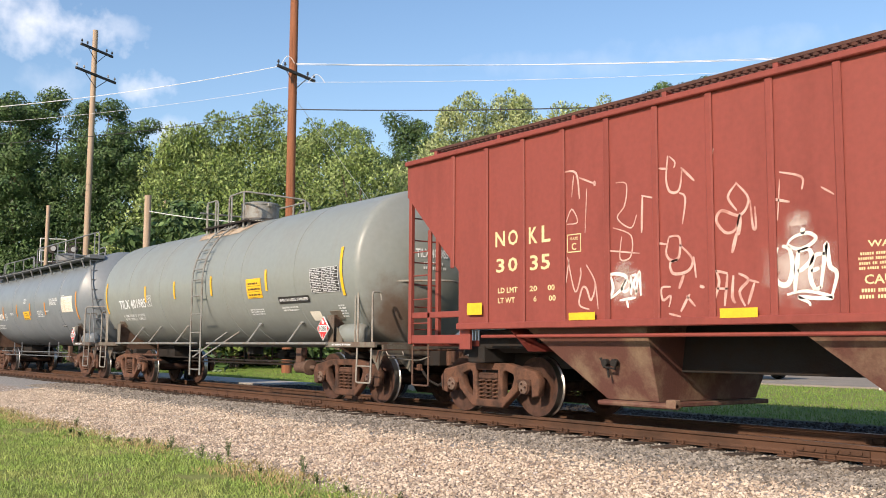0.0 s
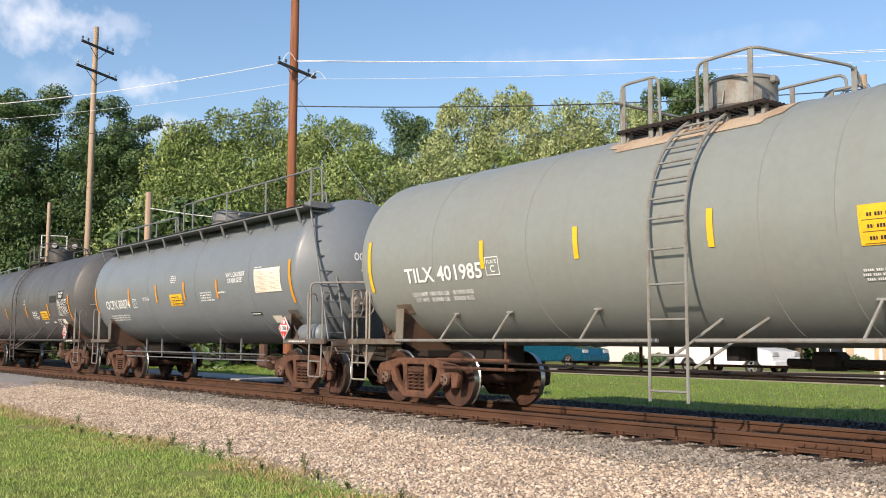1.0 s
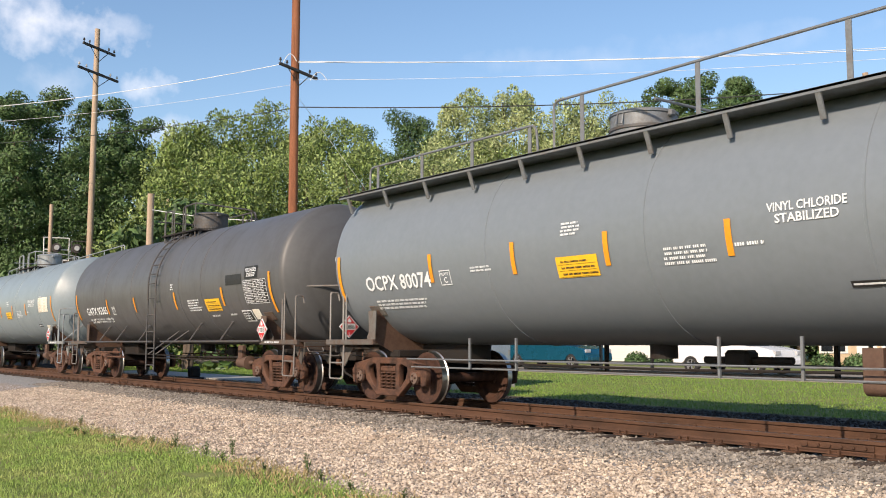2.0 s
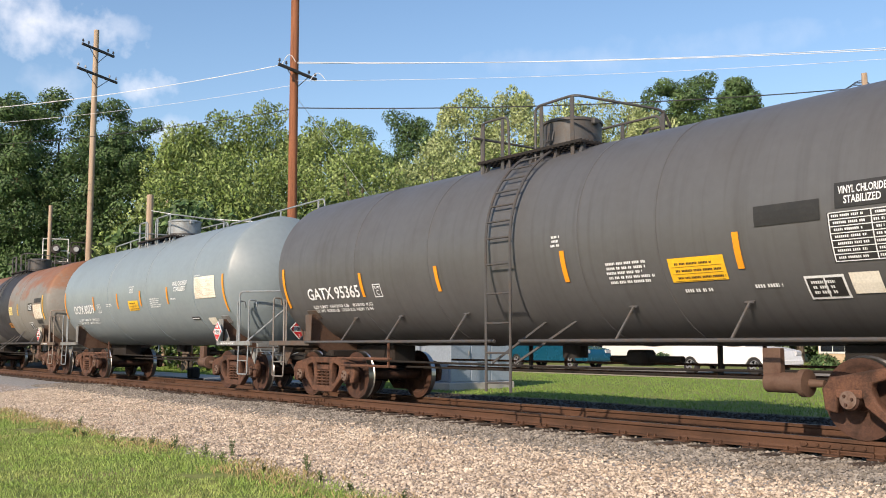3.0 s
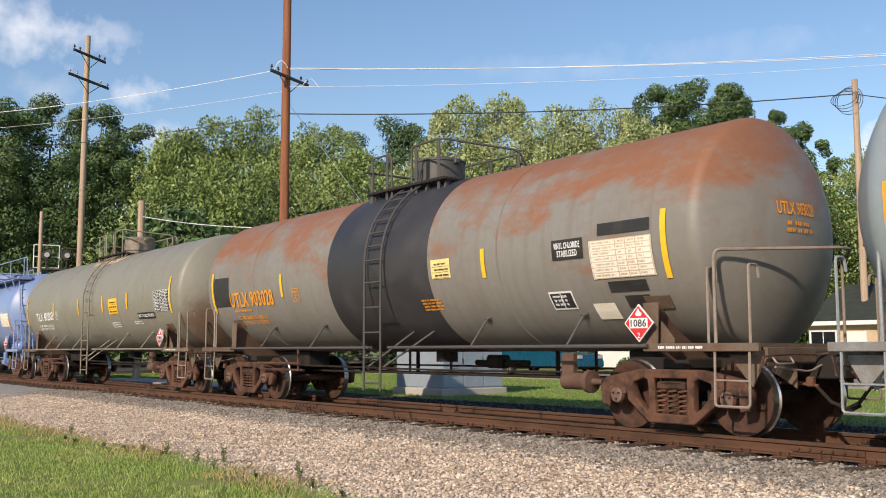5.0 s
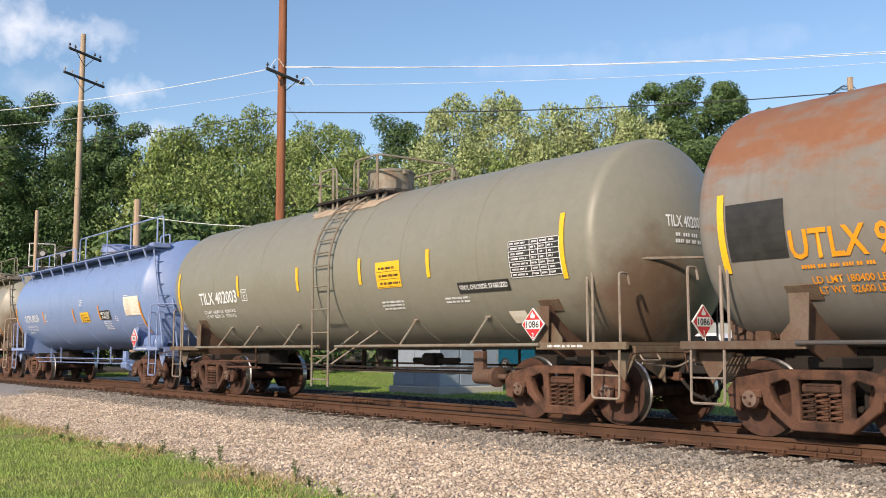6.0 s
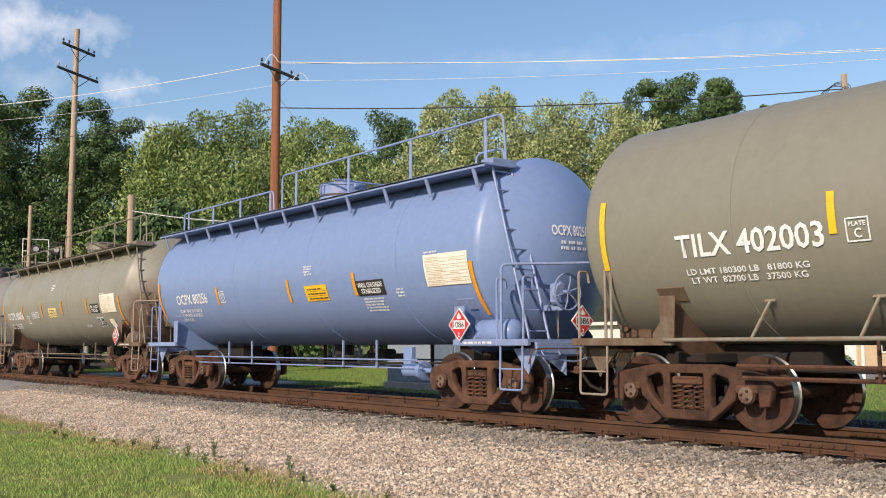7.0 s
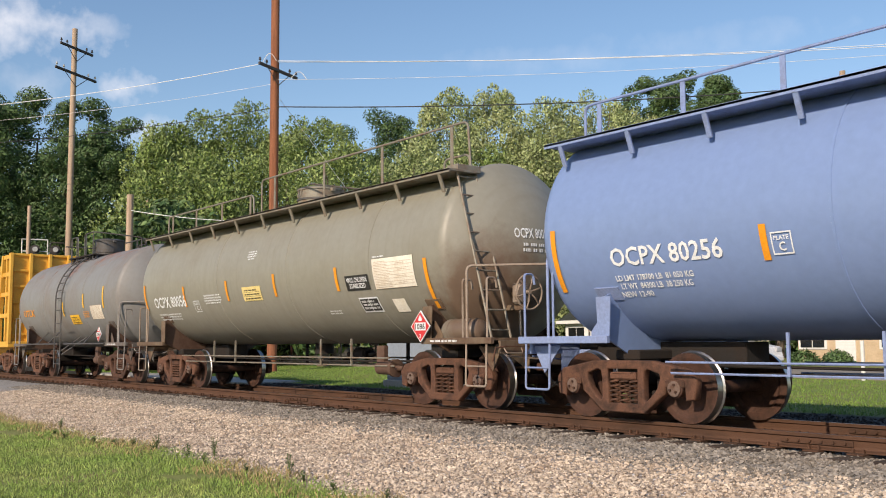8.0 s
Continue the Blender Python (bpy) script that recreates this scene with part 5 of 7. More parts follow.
def tank_car(label, u, paint, rail_mat, tr, x0, x1, zc, r, kind, xt, seams, band=None, web="rust_web", pad=True, struts=(), dome_x=0.0, lad=(-0.18, 0.41), end_rail=None):
    car = thing("tank_car", label, "railway car", "cars of the freight train")
    KNUCKLE[:] = (0.2, 56) if kind == "centre" else (0.22, 48)
    grow = 0.14 if kind == "centre" else -0.13
    x0, x1 = x0 - max(grow, 0.0), x1 + grow
    tank(car, paint, x0, x1, zc, r, seams, band)
    wheels = add_bogie(car, -tr) + add_bogie(car, tr)
    for s in (-1, 1):
        end_gear(car, s, tr, xt, paint, zc, r, s > 0 and kind == "walk", x1 if s > 0 else -x0, end_rail or rail_mat, web_mat=web)
    if kind != "walk":
        deck_brake(car, xt)
    if kind == "platform":
        part("rail_brace", rod(bmesh.new(), (xt - 0.72, -1.42, 1.1), (xt - 0.22, -0.2, 2.26), 0.02, 6), rail_mat, car)
    underside(car, tr, rail_mat if kind == "walk" else "rust", cyl_mat="blue" if paint == "blue" else "rust_web", full=kind == "walk")
    if kind == "centre":
        side_pipe_and_struts(car, rail_mat, zc, r, -tr, tr, struts, gap=lad)
        centre_ladder(car, rail_mat, zc, r, *lad)
        crown_platform(car, rail_mat, zc, r, -1.38, 1.05, dome_x, pad)
    elif kind == "walk":
        tall_walkway(car, rail_mat, zc, r, x0 - 0.15, x1 + 0.25, dome_x)
        end_ladder(car, rail_mat, x1, zc, r)
    else:
        crown_platform(car, rail_mat, zc, r, -1.75, 0.95, dome_x, False, 0.55)
        zt = zc + r
        rail_run(car, [(1.3, 0.75, zt - 0.2), (1.3, 0.75, zt + 0.34), (x1 + 0.6, 0.75, zt + 0.44), (x1 + 0.65, 0.75, zt - 0.25)],
                 [(2.6, 0.75, zt + 0.36), (4.4, 0.75, zt + 0.40), (x1 + 0.3, 0.75, zt + 0.43)], rail_mat, zt - 0.25)
        rail_run(car, [(-4.6, -0.55, zt - 0.15), (-4.6, -0.55, zt + 0.08), (-1.8, -0.55, zt + 0.18)], [(-3.2, -0.55, zt + 0.12)], rail_mat, zt - 0.2)
    CARS.append((car, u, wheels))
    return car

# the cars, from the head of the visible stretch to its tail
def hopper_car():
    car = thing("hopper_car", "oxide red covered hopper car with white graffiti", "railway car", "cars of the freight train")
    u = -5.5
    L, B, T, Y = 7.94, 1.36, 4.19, 1.60
    side = [(-L, T), (-L, 3.60), (-6.52, 2.25), (-6.52, B), (6.52, B), (6.52, 2.25), (L, 3.60), (L, T)]
    for y in (-1, 1):
        bm = bmesh.new()
        prism(bm, side, y * Y, y * (Y - 0.03))
        s = part("side_sheet", bm, "red", car, "red side sheet with vertical ribs")
        for k in range(17):
            x = -6.66 + k * 0.8325
            lo = B if abs(x) < 6.5 else 2.3
            bm = bmesh.new()
            prism(bm, [(x - 0.05, lo), (x + 0.05, lo), (x + 0.05, T - 0.06), (x - 0.05, T - 0.06)], y * Y, y * (Y + 0.035))
            bmesh.ops.bevel(bm, geom=[e for e in bm.edges], offset=0.016, segments=1, affect="EDGES")
            part("rib", bm, "red", s)
        bm = bmesh.new()
        box(bm, (0, y * (Y + 0.02), T - 0.03), (2 * L, 0.1, 0.08), bevel=0.012)
        box(bm, (0, y * (Y + 0.01), B + 0.02), (13.04, 0.09, 0.1), bevel=0.012)
        part("side_chord", bm, "red", s)
        part("side_pipe", rod(bmesh.new(), (-6.0, y * 1.55, 1.22), (6.0, y * 1.55, 1.22), 0.025, 8), "red", car)
    # roof and its running board
    bm2 = bmesh.new()
    vs = [[bm2.verts.new((x, y, z)) for y, z in ((-Y, T), (-0.6, T + 0.16), (0.6, T + 0.16), (Y, T))] for x in (-L, L)]
    for k in range(3):
        bm2.faces.new((vs[0][k], vs[0][k + 1], vs[1][k + 1], vs[1][k]))
    bm2.faces.new(vs[0]); bm2.faces.new(vs[1][::-1])
    part("roof", bm2, "red", car)
    for y in (-1.32, 1.32):
        bm = bmesh.new()
        for k in range(130):
            box(bm, (-7.4 + k * 0.1145, y, T + 0.15), (0.018, 0.34, 0.035))
        for d in (-0.17, -0.06, 0.06, 0.17):
            box(bm, (0, y + d, T + 0.147), (14.9, 0.010, 0.04))
        part("roof_walk", bm, "roof_walk", car, "dark grated roof walk")
        for k in range(10):
            bm = bmesh.new()
            box(bm, (-7.3 + k * 1.62, y, T + 0.06), (0.07, 0.36, 0.13), bevel=0.01)
            part("walk_bracket", bm, "red", car)
    for k in range(4):
        bm = bmesh.new()
        box(bm, (-5.6 + k * 3.7, 0, T + 0.22), (2.6, 0.6, 0.1), bevel=0.03)
        part("hatch", bm, "red", car)
    # end slopes, posts and ladders
    for s in (-1, 1):
        bm = bmesh.new()
        vs = [bm.verts.new(p) for p in ((s * L, -Y, 3.62), (s * L, Y, 3.62), (s * 6.4, Y, 2.2), (s * 6.4, -Y, 2.2), (s * 4.9, Y, 1.0), (s * 4.9, -Y, 1.0))]
        bm.faces.new(vs[:4]); bm.faces.new((vs[3], vs[2], vs[4], vs[5]))
        t2 = [bm.verts.new(p) for p in ((s * L, -Y, T), (s * L, Y, T))]
        bm.faces.new((vs[0], vs[1], t2[1], t2[0]))
        bmesh.ops.solidify(bm, geom=bm.faces[:], thickness=0.02)
        part("end_slope", bm, "red", car)
        for y in (-1.52, -0.95, 0.95, 1.52):
            bm = bmesh.new()
            box(bm, (s * 7.92, y, 2.35), (0.08, 0.08, 2.5), bevel=0.01)
            part("end_post", bm, "red", car)
        for y0 in (-1.52, 0.95):
            for k in range(6):
                bm = rod(bmesh.new(), (s * 7.95, y0, 1.35 + k * 0.38), (s * 7.95, y0 + 0.57, 1.35 + k * 0.38), 0.012, 6)
                part("rung", bm, "red", car)
        for y in (-1.5, 1.5):
            bm = bmesh.new()
            box(bm, (s * 7.25, y, 1.18), (1.5, 0.07, 0.14), bevel=0.01)
            box(bm, (s * 6.46, y, 1.19), (0.26, 0.06, 0.34), bevel=0.01)
            box(bm, (s * 7.22, y, 1.58), (1.4, 0.05, 0.10), bevel=0.01)
            part("end_sill", bm, "red", car)
            bm = bmesh.new()
            for x in (7.42,):
                box(bm, (s * x, y, 2.05), (0.08, 0.05, 1.9), bevel=0.01)
            part("grab_post", bm, "red", car)
            for k in range(4):
                part("grab_iron", rod(bmesh.new(), (s * 7.45, y, 1.45 + k * 0.4), (s * 7.92, y, 1.45 + k * 0.4), 0.011, 6), "red", car)
            bm = bmesh.new()
            tube(bm, bend([(s * 7.9, y, 1.1), (s * 7.9, y, 0.42), (s * 7.45, y, 0.42), (s * 7.45, y, 1.1)], 0.04), 0.016, 6)
            part("step", bm, "rust_web", car)
        bm = bmesh.new()
        box(bm, (s * 7.9, 0, 1.12), (0.07, 3.0, 0.11), bevel=0.01)
        part("end_beam", bm, "red", car)
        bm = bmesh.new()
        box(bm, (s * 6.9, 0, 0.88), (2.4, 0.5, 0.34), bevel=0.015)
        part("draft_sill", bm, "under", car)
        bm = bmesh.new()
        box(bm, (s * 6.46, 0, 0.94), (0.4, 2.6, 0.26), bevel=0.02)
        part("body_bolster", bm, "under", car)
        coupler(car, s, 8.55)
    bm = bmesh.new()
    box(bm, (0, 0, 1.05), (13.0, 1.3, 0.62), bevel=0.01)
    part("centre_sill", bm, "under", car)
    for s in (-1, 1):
        # dark box added to stand for the black shade above the truck
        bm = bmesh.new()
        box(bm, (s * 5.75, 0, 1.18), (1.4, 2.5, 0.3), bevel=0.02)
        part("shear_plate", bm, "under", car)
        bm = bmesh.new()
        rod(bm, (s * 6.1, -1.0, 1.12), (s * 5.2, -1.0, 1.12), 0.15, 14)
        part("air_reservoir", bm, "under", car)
    # hopper bays
    for xl in (-5.12, -0.78):
        bm = bmesh.new()
        top = [(xl, -1.46, 1.36), (xl + 2.3, -1.46, 1.36), (xl + 2.3, 1.46, 1.36), (xl, 1.46, 1.36)]
        low = [(xl + 1.25, -1.05, 0.36), (xl + 2.15, -1.05, 0.36), (xl + 2.15, 1.05, 0.36), (xl + 1.25, 1.05, 0.36)]
        a = [bm.verts.new(p) for p in top]; b = [bm.verts.new(p) for p in low]
        bm.faces.new(a); bm.faces.new(b[::-1])
        for i in range(4):
            bm.faces.new((a[i], a[(i + 1) % 4], b[(i + 1) % 4], b[i]))
        h = part("hopper_bay", bm, "hopper_dirty", car, "dusty sloped hopper bay")
        bm = bmesh.new()
        box(bm, (xl + 1.75, 0, 0.32), (1.15, 2.2, 0.06), bevel=0.01)
        rod(bm, (xl + 1.15, -1.12, 0.31), (xl + 2.5, -1.12, 0.31), 0.035, 8)
        box(bm, (xl + 2.42, -1.1, 0.34), (0.16, 0.12, 0.12), bevel=0.015)
        part("outlet_gate", bm, "hopper_dirty", h)
        bm = bmesh.new()
        for k in (0.0, 0.16):
            rod(bm, (xl + 1.45 + k, -1.26, 0.86), (xl + 1.45 + k, -1.34, 0.86), 0.05, 10)
        tube(bm, [(xl + 1.38, -1.33, 0.92), (xl + 1.45, -1.34, 0.80), (xl + 1.62, -1.32, 0.78), (xl + 1.68, -1.33, 0.90)], 0.018, 6)
        rod(bm, (xl + 1.48, -1.3, 0.80), (xl + 1.48, -1.28, 0.66), 0.016, 6)
        part("vibrator_bracket", bm, "under", h)
    F = lambda off: (lambda x, z: Vector((x, -(Y + off), z)))
    S = F(0.004)
    for body, a, b, lo, hi in (("N", -5.62, -5.40, 2.56, 2.79), ("O", -5.33, -5.11, 2.56, 2.79), ("K", -4.87, -4.69, 2.55, 2.79), ("L", -4.60, -4.42, 2.55, 2.79),
                               ("3", -5.60, -5.41, 2.17, 2.38), ("0", -5.33, -5.12, 2.17, 2.38), ("3", -4.85, -4.68, 2.16, 2.38), ("5", -4.62, -4.43, 2.16, 2.38),
                               ("LD LMT", -5.56, -5.12, 1.86, 1.94), ("LT WT", -5.56, -5.18, 1.71, 1.79), ("20", -4.86, -4.70, 1.86, 1.94), ("00", -4.48, -4.34, 1.86, 1.94),
                               ("6", -4.78, -4.71, 1.71, 1.79), ("00", -4.46, -4.32, 1.71, 1.79), ("PLATE", -4.03, -3.88, 2.53, 2.57), ("C", -4.0, -3.91, 2.39, 2.49),
                               ("WARNING", 0.27, 0.95, 2.10, 2.17), ("CAUTION", 0.22, 0.92, 1.72, 1.82)):
        lettering("stencil", body, a, b, lo, hi, S, "cream", car)
    b = 0.014
    part("plate_box", bar_mesh([(-4.09, -3.82, 2.36, 2.36 + b), (-4.09, -3.82, 2.60, 2.60 + b), (-4.09, -4.09 + b, 2.36, 2.61), (-3.82 - b, -3.82, 2.36, 2.61)], S), "cream", car)
    for q, n in (((0.16, 0.95, 1.86, 2.06), 4), ((0.16, 0.95, 1.56, 1.69), 2)):
        part("notice_lines", bar_mesh(word_bars(*q, n, 5), S), "cream", car)
    for q in ((-6.23, -5.87, 1.55, 1.73), (-4.01, -3.52, 1.43, 1.53), (-1.53, -1.02, 1.41, 1.52)):
        part("reflector", bar_mesh([q], F(0.06)), "yellow", car, "yellow reflective patch")
    graffiti(car, F(0.006))
    wheels = add_bogie(car, -6.46) + add_bogie(car, 6.46)
    CARS.append((car, u, wheels))


def ribbon(pts, w, surface):
    """A flat painted stroke through points (x, z), tapering at its ends."""
    p = [Vector((a, b, 0)) for a, b in pts]
    fine = []
    for i in range(len(p) - 1):
        a, b, c, d = p[max(0, i - 1)], p[i], p[i + 1], p[min(len(p) - 1, i + 2)]
        for k in range(5):
            t = k / 5
            fine.append(0.5 * (2 * b + (c - a) * t + (2 * a - 5 * b + 4 * c - d) * t * t + (3 * b - a - 3 * c + d) * t ** 3))
    fine.append(p[-1])
    bm = bmesh.new()
    prev = None
    n = len(fine)
    for i, q in enumerate(fine):
        d = (fine[min(n - 1, i + 1)] - fine[max(0, i - 1)]).normalized()
        s = Vector((-d.y, d.x, 0)) * (w / 2) * (0.55 + 0.45 * math.sin(math.pi * i / (n - 1)))
        row = [bm.verts.new(surface((q + s).x, (q + s).y)), bm.verts.new(surface((q - s).x, (q - s).y))]
        if prev:
            bm.faces.new((prev[0], prev[1], row[1], row[0]))
        prev = row
    return bm


MIST = ((-0.52, 1.92, 0.62, 0.50), (-0.52, 2.36, 0.24, 0.30), (-3.03, 1.86, 0.42, 0.32), (-3.05, 2.06, 0.22, 0.18))


def mist_patch():
    """A unit patch for overspray; its paint thins towards the rim."""
    bm = bmesh.new()
    bm.faces.new([bm.verts.new((math.cos(k * math.tau / 24), 0, math.sin(k * math.tau / 24))) for k in range(24)])
    return bm


def mist_paint():
    m = bpy.data.materials.new("thin white overspray")
    m.use_nodes = True
    nt = m.node_tree
    N, L = nt.nodes.new, nt.links.new
    b = nt.nodes["Principled BSDF"]
    b.inputs["Base Color"].default_value = (0.74, 0.66, 0.60, 1)
    b.inputs["Roughness"].default_value = 0.7
    co = N("ShaderNodeTexCoord")
    far = N("ShaderNodeVectorMath"); far.operation = "LENGTH"; L(co.outputs["Object"], far.inputs[0])
    n = N("ShaderNodeTexNoise"); n.inputs["Scale"].default_value = 3.0; n.inputs["Detail"].default_value = 5; L(co.outputs["Object"], n.inputs["Vector"])
    a = N("ShaderNodeMath"); a.operation = "MULTIPLY_ADD"; L(n.outputs["Fac"], a.inputs[0]); a.inputs[1].default_value = 0.7; L(far.outputs["Value"], a.inputs[2])
    r = N("ShaderNodeMapRange"); r.interpolation_type = "SMOOTHSTEP"; L(a.outputs[0], r.inputs["Value"])
    r.inputs["From Min"].default_value, r.inputs["From Max"].default_value = 1.25, 0.45
    r.inputs["To Max"].default_value = 0.55
    L(r.outputs[0], b.inputs["Alpha"])
    return m


M["spray_mist"] = mist_paint()


def graffiti(car, S):
    """Sprayed tags: bold white ones on two panels and thin faded ones above."""
    for x, z, w, h in MIST:
        p = part("spray_mist", mist_patch(), "spray_mist", car, "thin overspray round a tag")
        p.matrix_basis = pose(x, -1.6045, z)
        p.scale = (w, 1, h)
    for pts, w in (
            ([(-0.78, 2.18), (-0.84, 1.99), (-0.79, 1.79), (-0.66, 1.77), (-0.6, 1.94), (-0.63, 2.14), (-0.72, 2.19)], 0.05),
            ([(-0.52, 2.13), (-0.55, 1.94), (-0.58, 1.68)], 0.05),
            ([(-0.53, 2.11), (-0.4, 2.13), (-0.37, 2.02), (-0.48, 1.92), (-0.54, 1.9)], 0.045),
            ([(-0.21, 2.07), (-0.33, 2.05), (-0.39, 1.86), (-0.34, 1.7), (-0.27, 1.72)], 0.045),
            ([(-0.38, 1.89), (-0.28, 1.92)], 0.04),
            ([(-0.27, 1.7), (-0.23, 1.95), (-0.19, 2.18), (-0.16, 1.94), (-0.08, 1.85), (-0.14, 1.63)], 0.045),
            ([(-0.68, 1.65), (-0.43, 1.68), (-0.13, 1.6), (-0.33, 1.6), (-0.54, 1.62), (-0.42, 1.56), (-0.4, 1.52)], 0.035),):
        part("spray_stroke", ribbon(pts, w * 1.25, S), "spray", car)
    for pts, w in (
            ([(-0.65, 2.22), (-0.57, 2.28), (-0.41, 2.31), (-0.31, 2.25), (-0.38, 2.18), (-0.52, 2.14), (-0.64, 2.19), (-0.65, 2.22)], 0.035),
            ([(-0.47, 2.3), (-0.46, 2.37)], 0.05),
            ([(-3.37, 2.01), (-3.19, 2.02), (-3.01, 1.97), (-3.09, 1.82), (-3.29, 1.7)], 0.04),
            ([(-3.28, 1.99), (-3.24, 1.83), (-3.31, 1.69)], 0.04),
            ([(-3.01, 1.94), (-3.09, 1.84), (-3.04, 1.78), (-2.95, 1.84), (-2.98, 1.93)], 0.035),
            ([(-2.93, 1.99), (-2.93, 1.74)], 0.04),
            ([(-2.93, 1.98), (-2.84, 1.98), (-2.89, 1.87), (-2.83, 1.76)], 0.035),
            ([(-2.85, 1.74), (-2.79, 2.03), (-2.77, 1.72)], 0.035),
            ([(-3.13, 1.67), (-2.85, 1.7)], 0.03),):
        part("spray_stroke", ribbon(pts, w * 1.25, S), "spray", car)
    for pts, w in (
            ([(-3.01, 1.68), (-2.98, 1.57)], 0.03),):
        part("spray_stroke", ribbon(pts, w * 1.25, S), "spray", car)
    for pts, w in (
            ([(-4.13, 3.5), (-3.9, 3.45), (-3.84, 3.09)], 0.03),
            ([(-3.95, 3.43), (-3.99, 3.13)], 0.02),
            ([(-3.84, 3.38), (-3.55, 3.26)], 0.025),
            ([(-3.56, 3.3), (-3.55, 3.23)], 0.045),
            ([(-4.1, 2.79), (-3.99, 2.96), (-3.88, 2.77), (-4.09, 2.76)], 0.02),
            ([(-3.7, 3.21), (-3.74, 2.61)], 0.015),
            ([(-3.17, 3.22), (-2.99, 3.18), (-3.02, 2.91), (-3.15, 2.75), (-2.92, 2.6), (-2.82, 2.76)], 0.02),
            ([(-2.72, 2.99), (-2.74, 2.52)], 0.035),
            ([(-2.74, 3.0), (-2.45, 2.92)], 0.02),
            ([(-3.23, 2.63), (-2.92, 2.5), (-2.93, 2.23), (-3.11, 2.21), (-3.08, 2.5)], 0.02),
            ([(-3.36, 2.34), (-2.78, 2.26)], 0.02),):
        part("spray_stroke", ribbon(pts, w * 1.1, S), "spray_thin", car)
    for pts, w in (
            ([(-2.3, 3.45), (-2.33, 3.15), (-2.27, 2.99), (-2.13, 3.0), (-2.08, 3.26)], 0.03),
            ([(-2.45, 3.31), (-2.3, 3.28)], 0.025),
            ([(-2.1, 3.27), (-1.9, 3.08)], 0.03),
            ([(-2.13, 2.96), (-2.04, 2.88), (-2.09, 2.57)], 0.025),
            ([(-2.28, 3.44), (-2.19, 3.35), (-2.21, 3.28)], 0.02),
            ([(-1.61, 3.43), (-1.66, 3.2), (-1.65, 2.92)], 0.018),
            ([(-1.31, 2.98), (-1.14, 2.77), (-1.26, 2.59), (-1.51, 2.67), (-1.59, 2.56), (-1.47, 2.41), (-1.33, 2.43), (-1.26, 2.62)], 0.035),
            ([(-1.31, 2.96), (-1.42, 2.82), (-1.3, 2.65)], 0.03),
            ([(-1.12, 2.75), (-1.09, 2.44), (-1.05, 2.44), (-1.06, 2.67)], 0.03),
            ([(-1.26, 2.59), (-1.29, 2.36)], 0.06),):
        part("spray_stroke", ribbon(pts, w * 1.1, S), "spray_thin", car)
    for pts, w in (
            ([(-1.31, 2.39), (-1.38, 2.16)], 0.045),
            ([(-2.3, 2.43), (-2.35, 2.23), (-2.26, 2.13), (-2.15, 2.18), (-2.14, 2.41), (-2.3, 2.43)], 0.035),
            ([(-2.51, 2.37), (-2.33, 2.34)], 0.025),
            ([(-2.14, 2.32), (-1.95, 2.13), (-2.02, 1.99), (-2.24, 1.97), (-2.29, 2.1), (-2.17, 2.14)], 0.035),
            ([(-1.93, 2.16), (-1.9, 1.9)], 0.025),
            ([(-2.08, 1.96), (-2.16, 1.78)], 0.04),
            ([(-2.29, 1.81), (-2.43, 1.8), (-2.41, 1.65), (-2.29, 1.7), (-2.32, 1.56)], 0.03),
            ([(-2.0, 1.71), (-2.14, 1.5)], 0.035),
            ([(-2.05, 1.69), (-1.92, 1.56)], 0.03),
            ([(-2.32, 1.48), (-2.14, 1.44)], 0.025),
            ([(-1.61, 1.97), (-1.57, 1.83), (-1.64, 1.62)], 0.035),):
        part("spray_stroke", ribbon(pts, w * 1.1, S), "spray_thin", car)
    for pts, w in (
            ([(-1.45, 1.92), (-1.5, 1.55)], 0.035),
            ([(-1.63, 1.97), (-1.45, 1.93)], 0.03),
            ([(-1.62, 1.76), (-1.45, 1.75)], 0.025),
            ([(-1.37, 1.9), (-1.39, 1.66), (-1.35, 1.58)], 0.04),
            ([(-1.3, 1.92), (-1.17, 1.84), (-1.29, 1.71), (-1.22, 1.54)], 0.035),
            ([(-1.17, 1.84), (-1.03, 1.8)], 0.025),
            ([(-1.09, 1.8), (-1.18, 1.56)], 0.035),
            ([(-1.85, 1.8), (-1.78, 1.78)], 0.035),
            ([(-4.08, 2.3), (-3.94, 1.82), (-3.83, 2.02), (-3.83, 2.14)], 0.025),
            ([(-4.05, 2.27), (-4.11, 1.95)], 0.02),
            ([(-3.72, 2.17), (-3.56, 1.92), (-3.64, 1.69), (-3.72, 1.85), (-3.8, 1.86), (-3.86, 1.64), (-3.67, 1.57)], 0.03),
            ([(-3.55, 1.92), (-3.51, 1.57)], 0.02),):
        part("spray_stroke", ribbon(pts, w * 1.1, S), "spray_thin", car)
    for pts, w in (
            ([(-0.73, 3.02), (-0.46, 2.93), (-0.46, 2.79)], 0.025),
            ([(-0.87, 2.74), (-0.61, 2.67)], 0.03),
            ([(-0.73, 2.94), (-0.77, 2.48)], 0.015),
            ([(-0.23, 2.79), (-0.08, 2.69)], 0.02),):
        part("spray_stroke", ribbon(pts, w * 1.1, S), "spray_thin", car)


M["roof_walk"] = material("dark rusty grating", (0.075, 0.035, 0.028), 0.8, 0.1, (0.12, 0.05, 0.035), 0.6, 4.0, bump=0.1)
hopper_car()

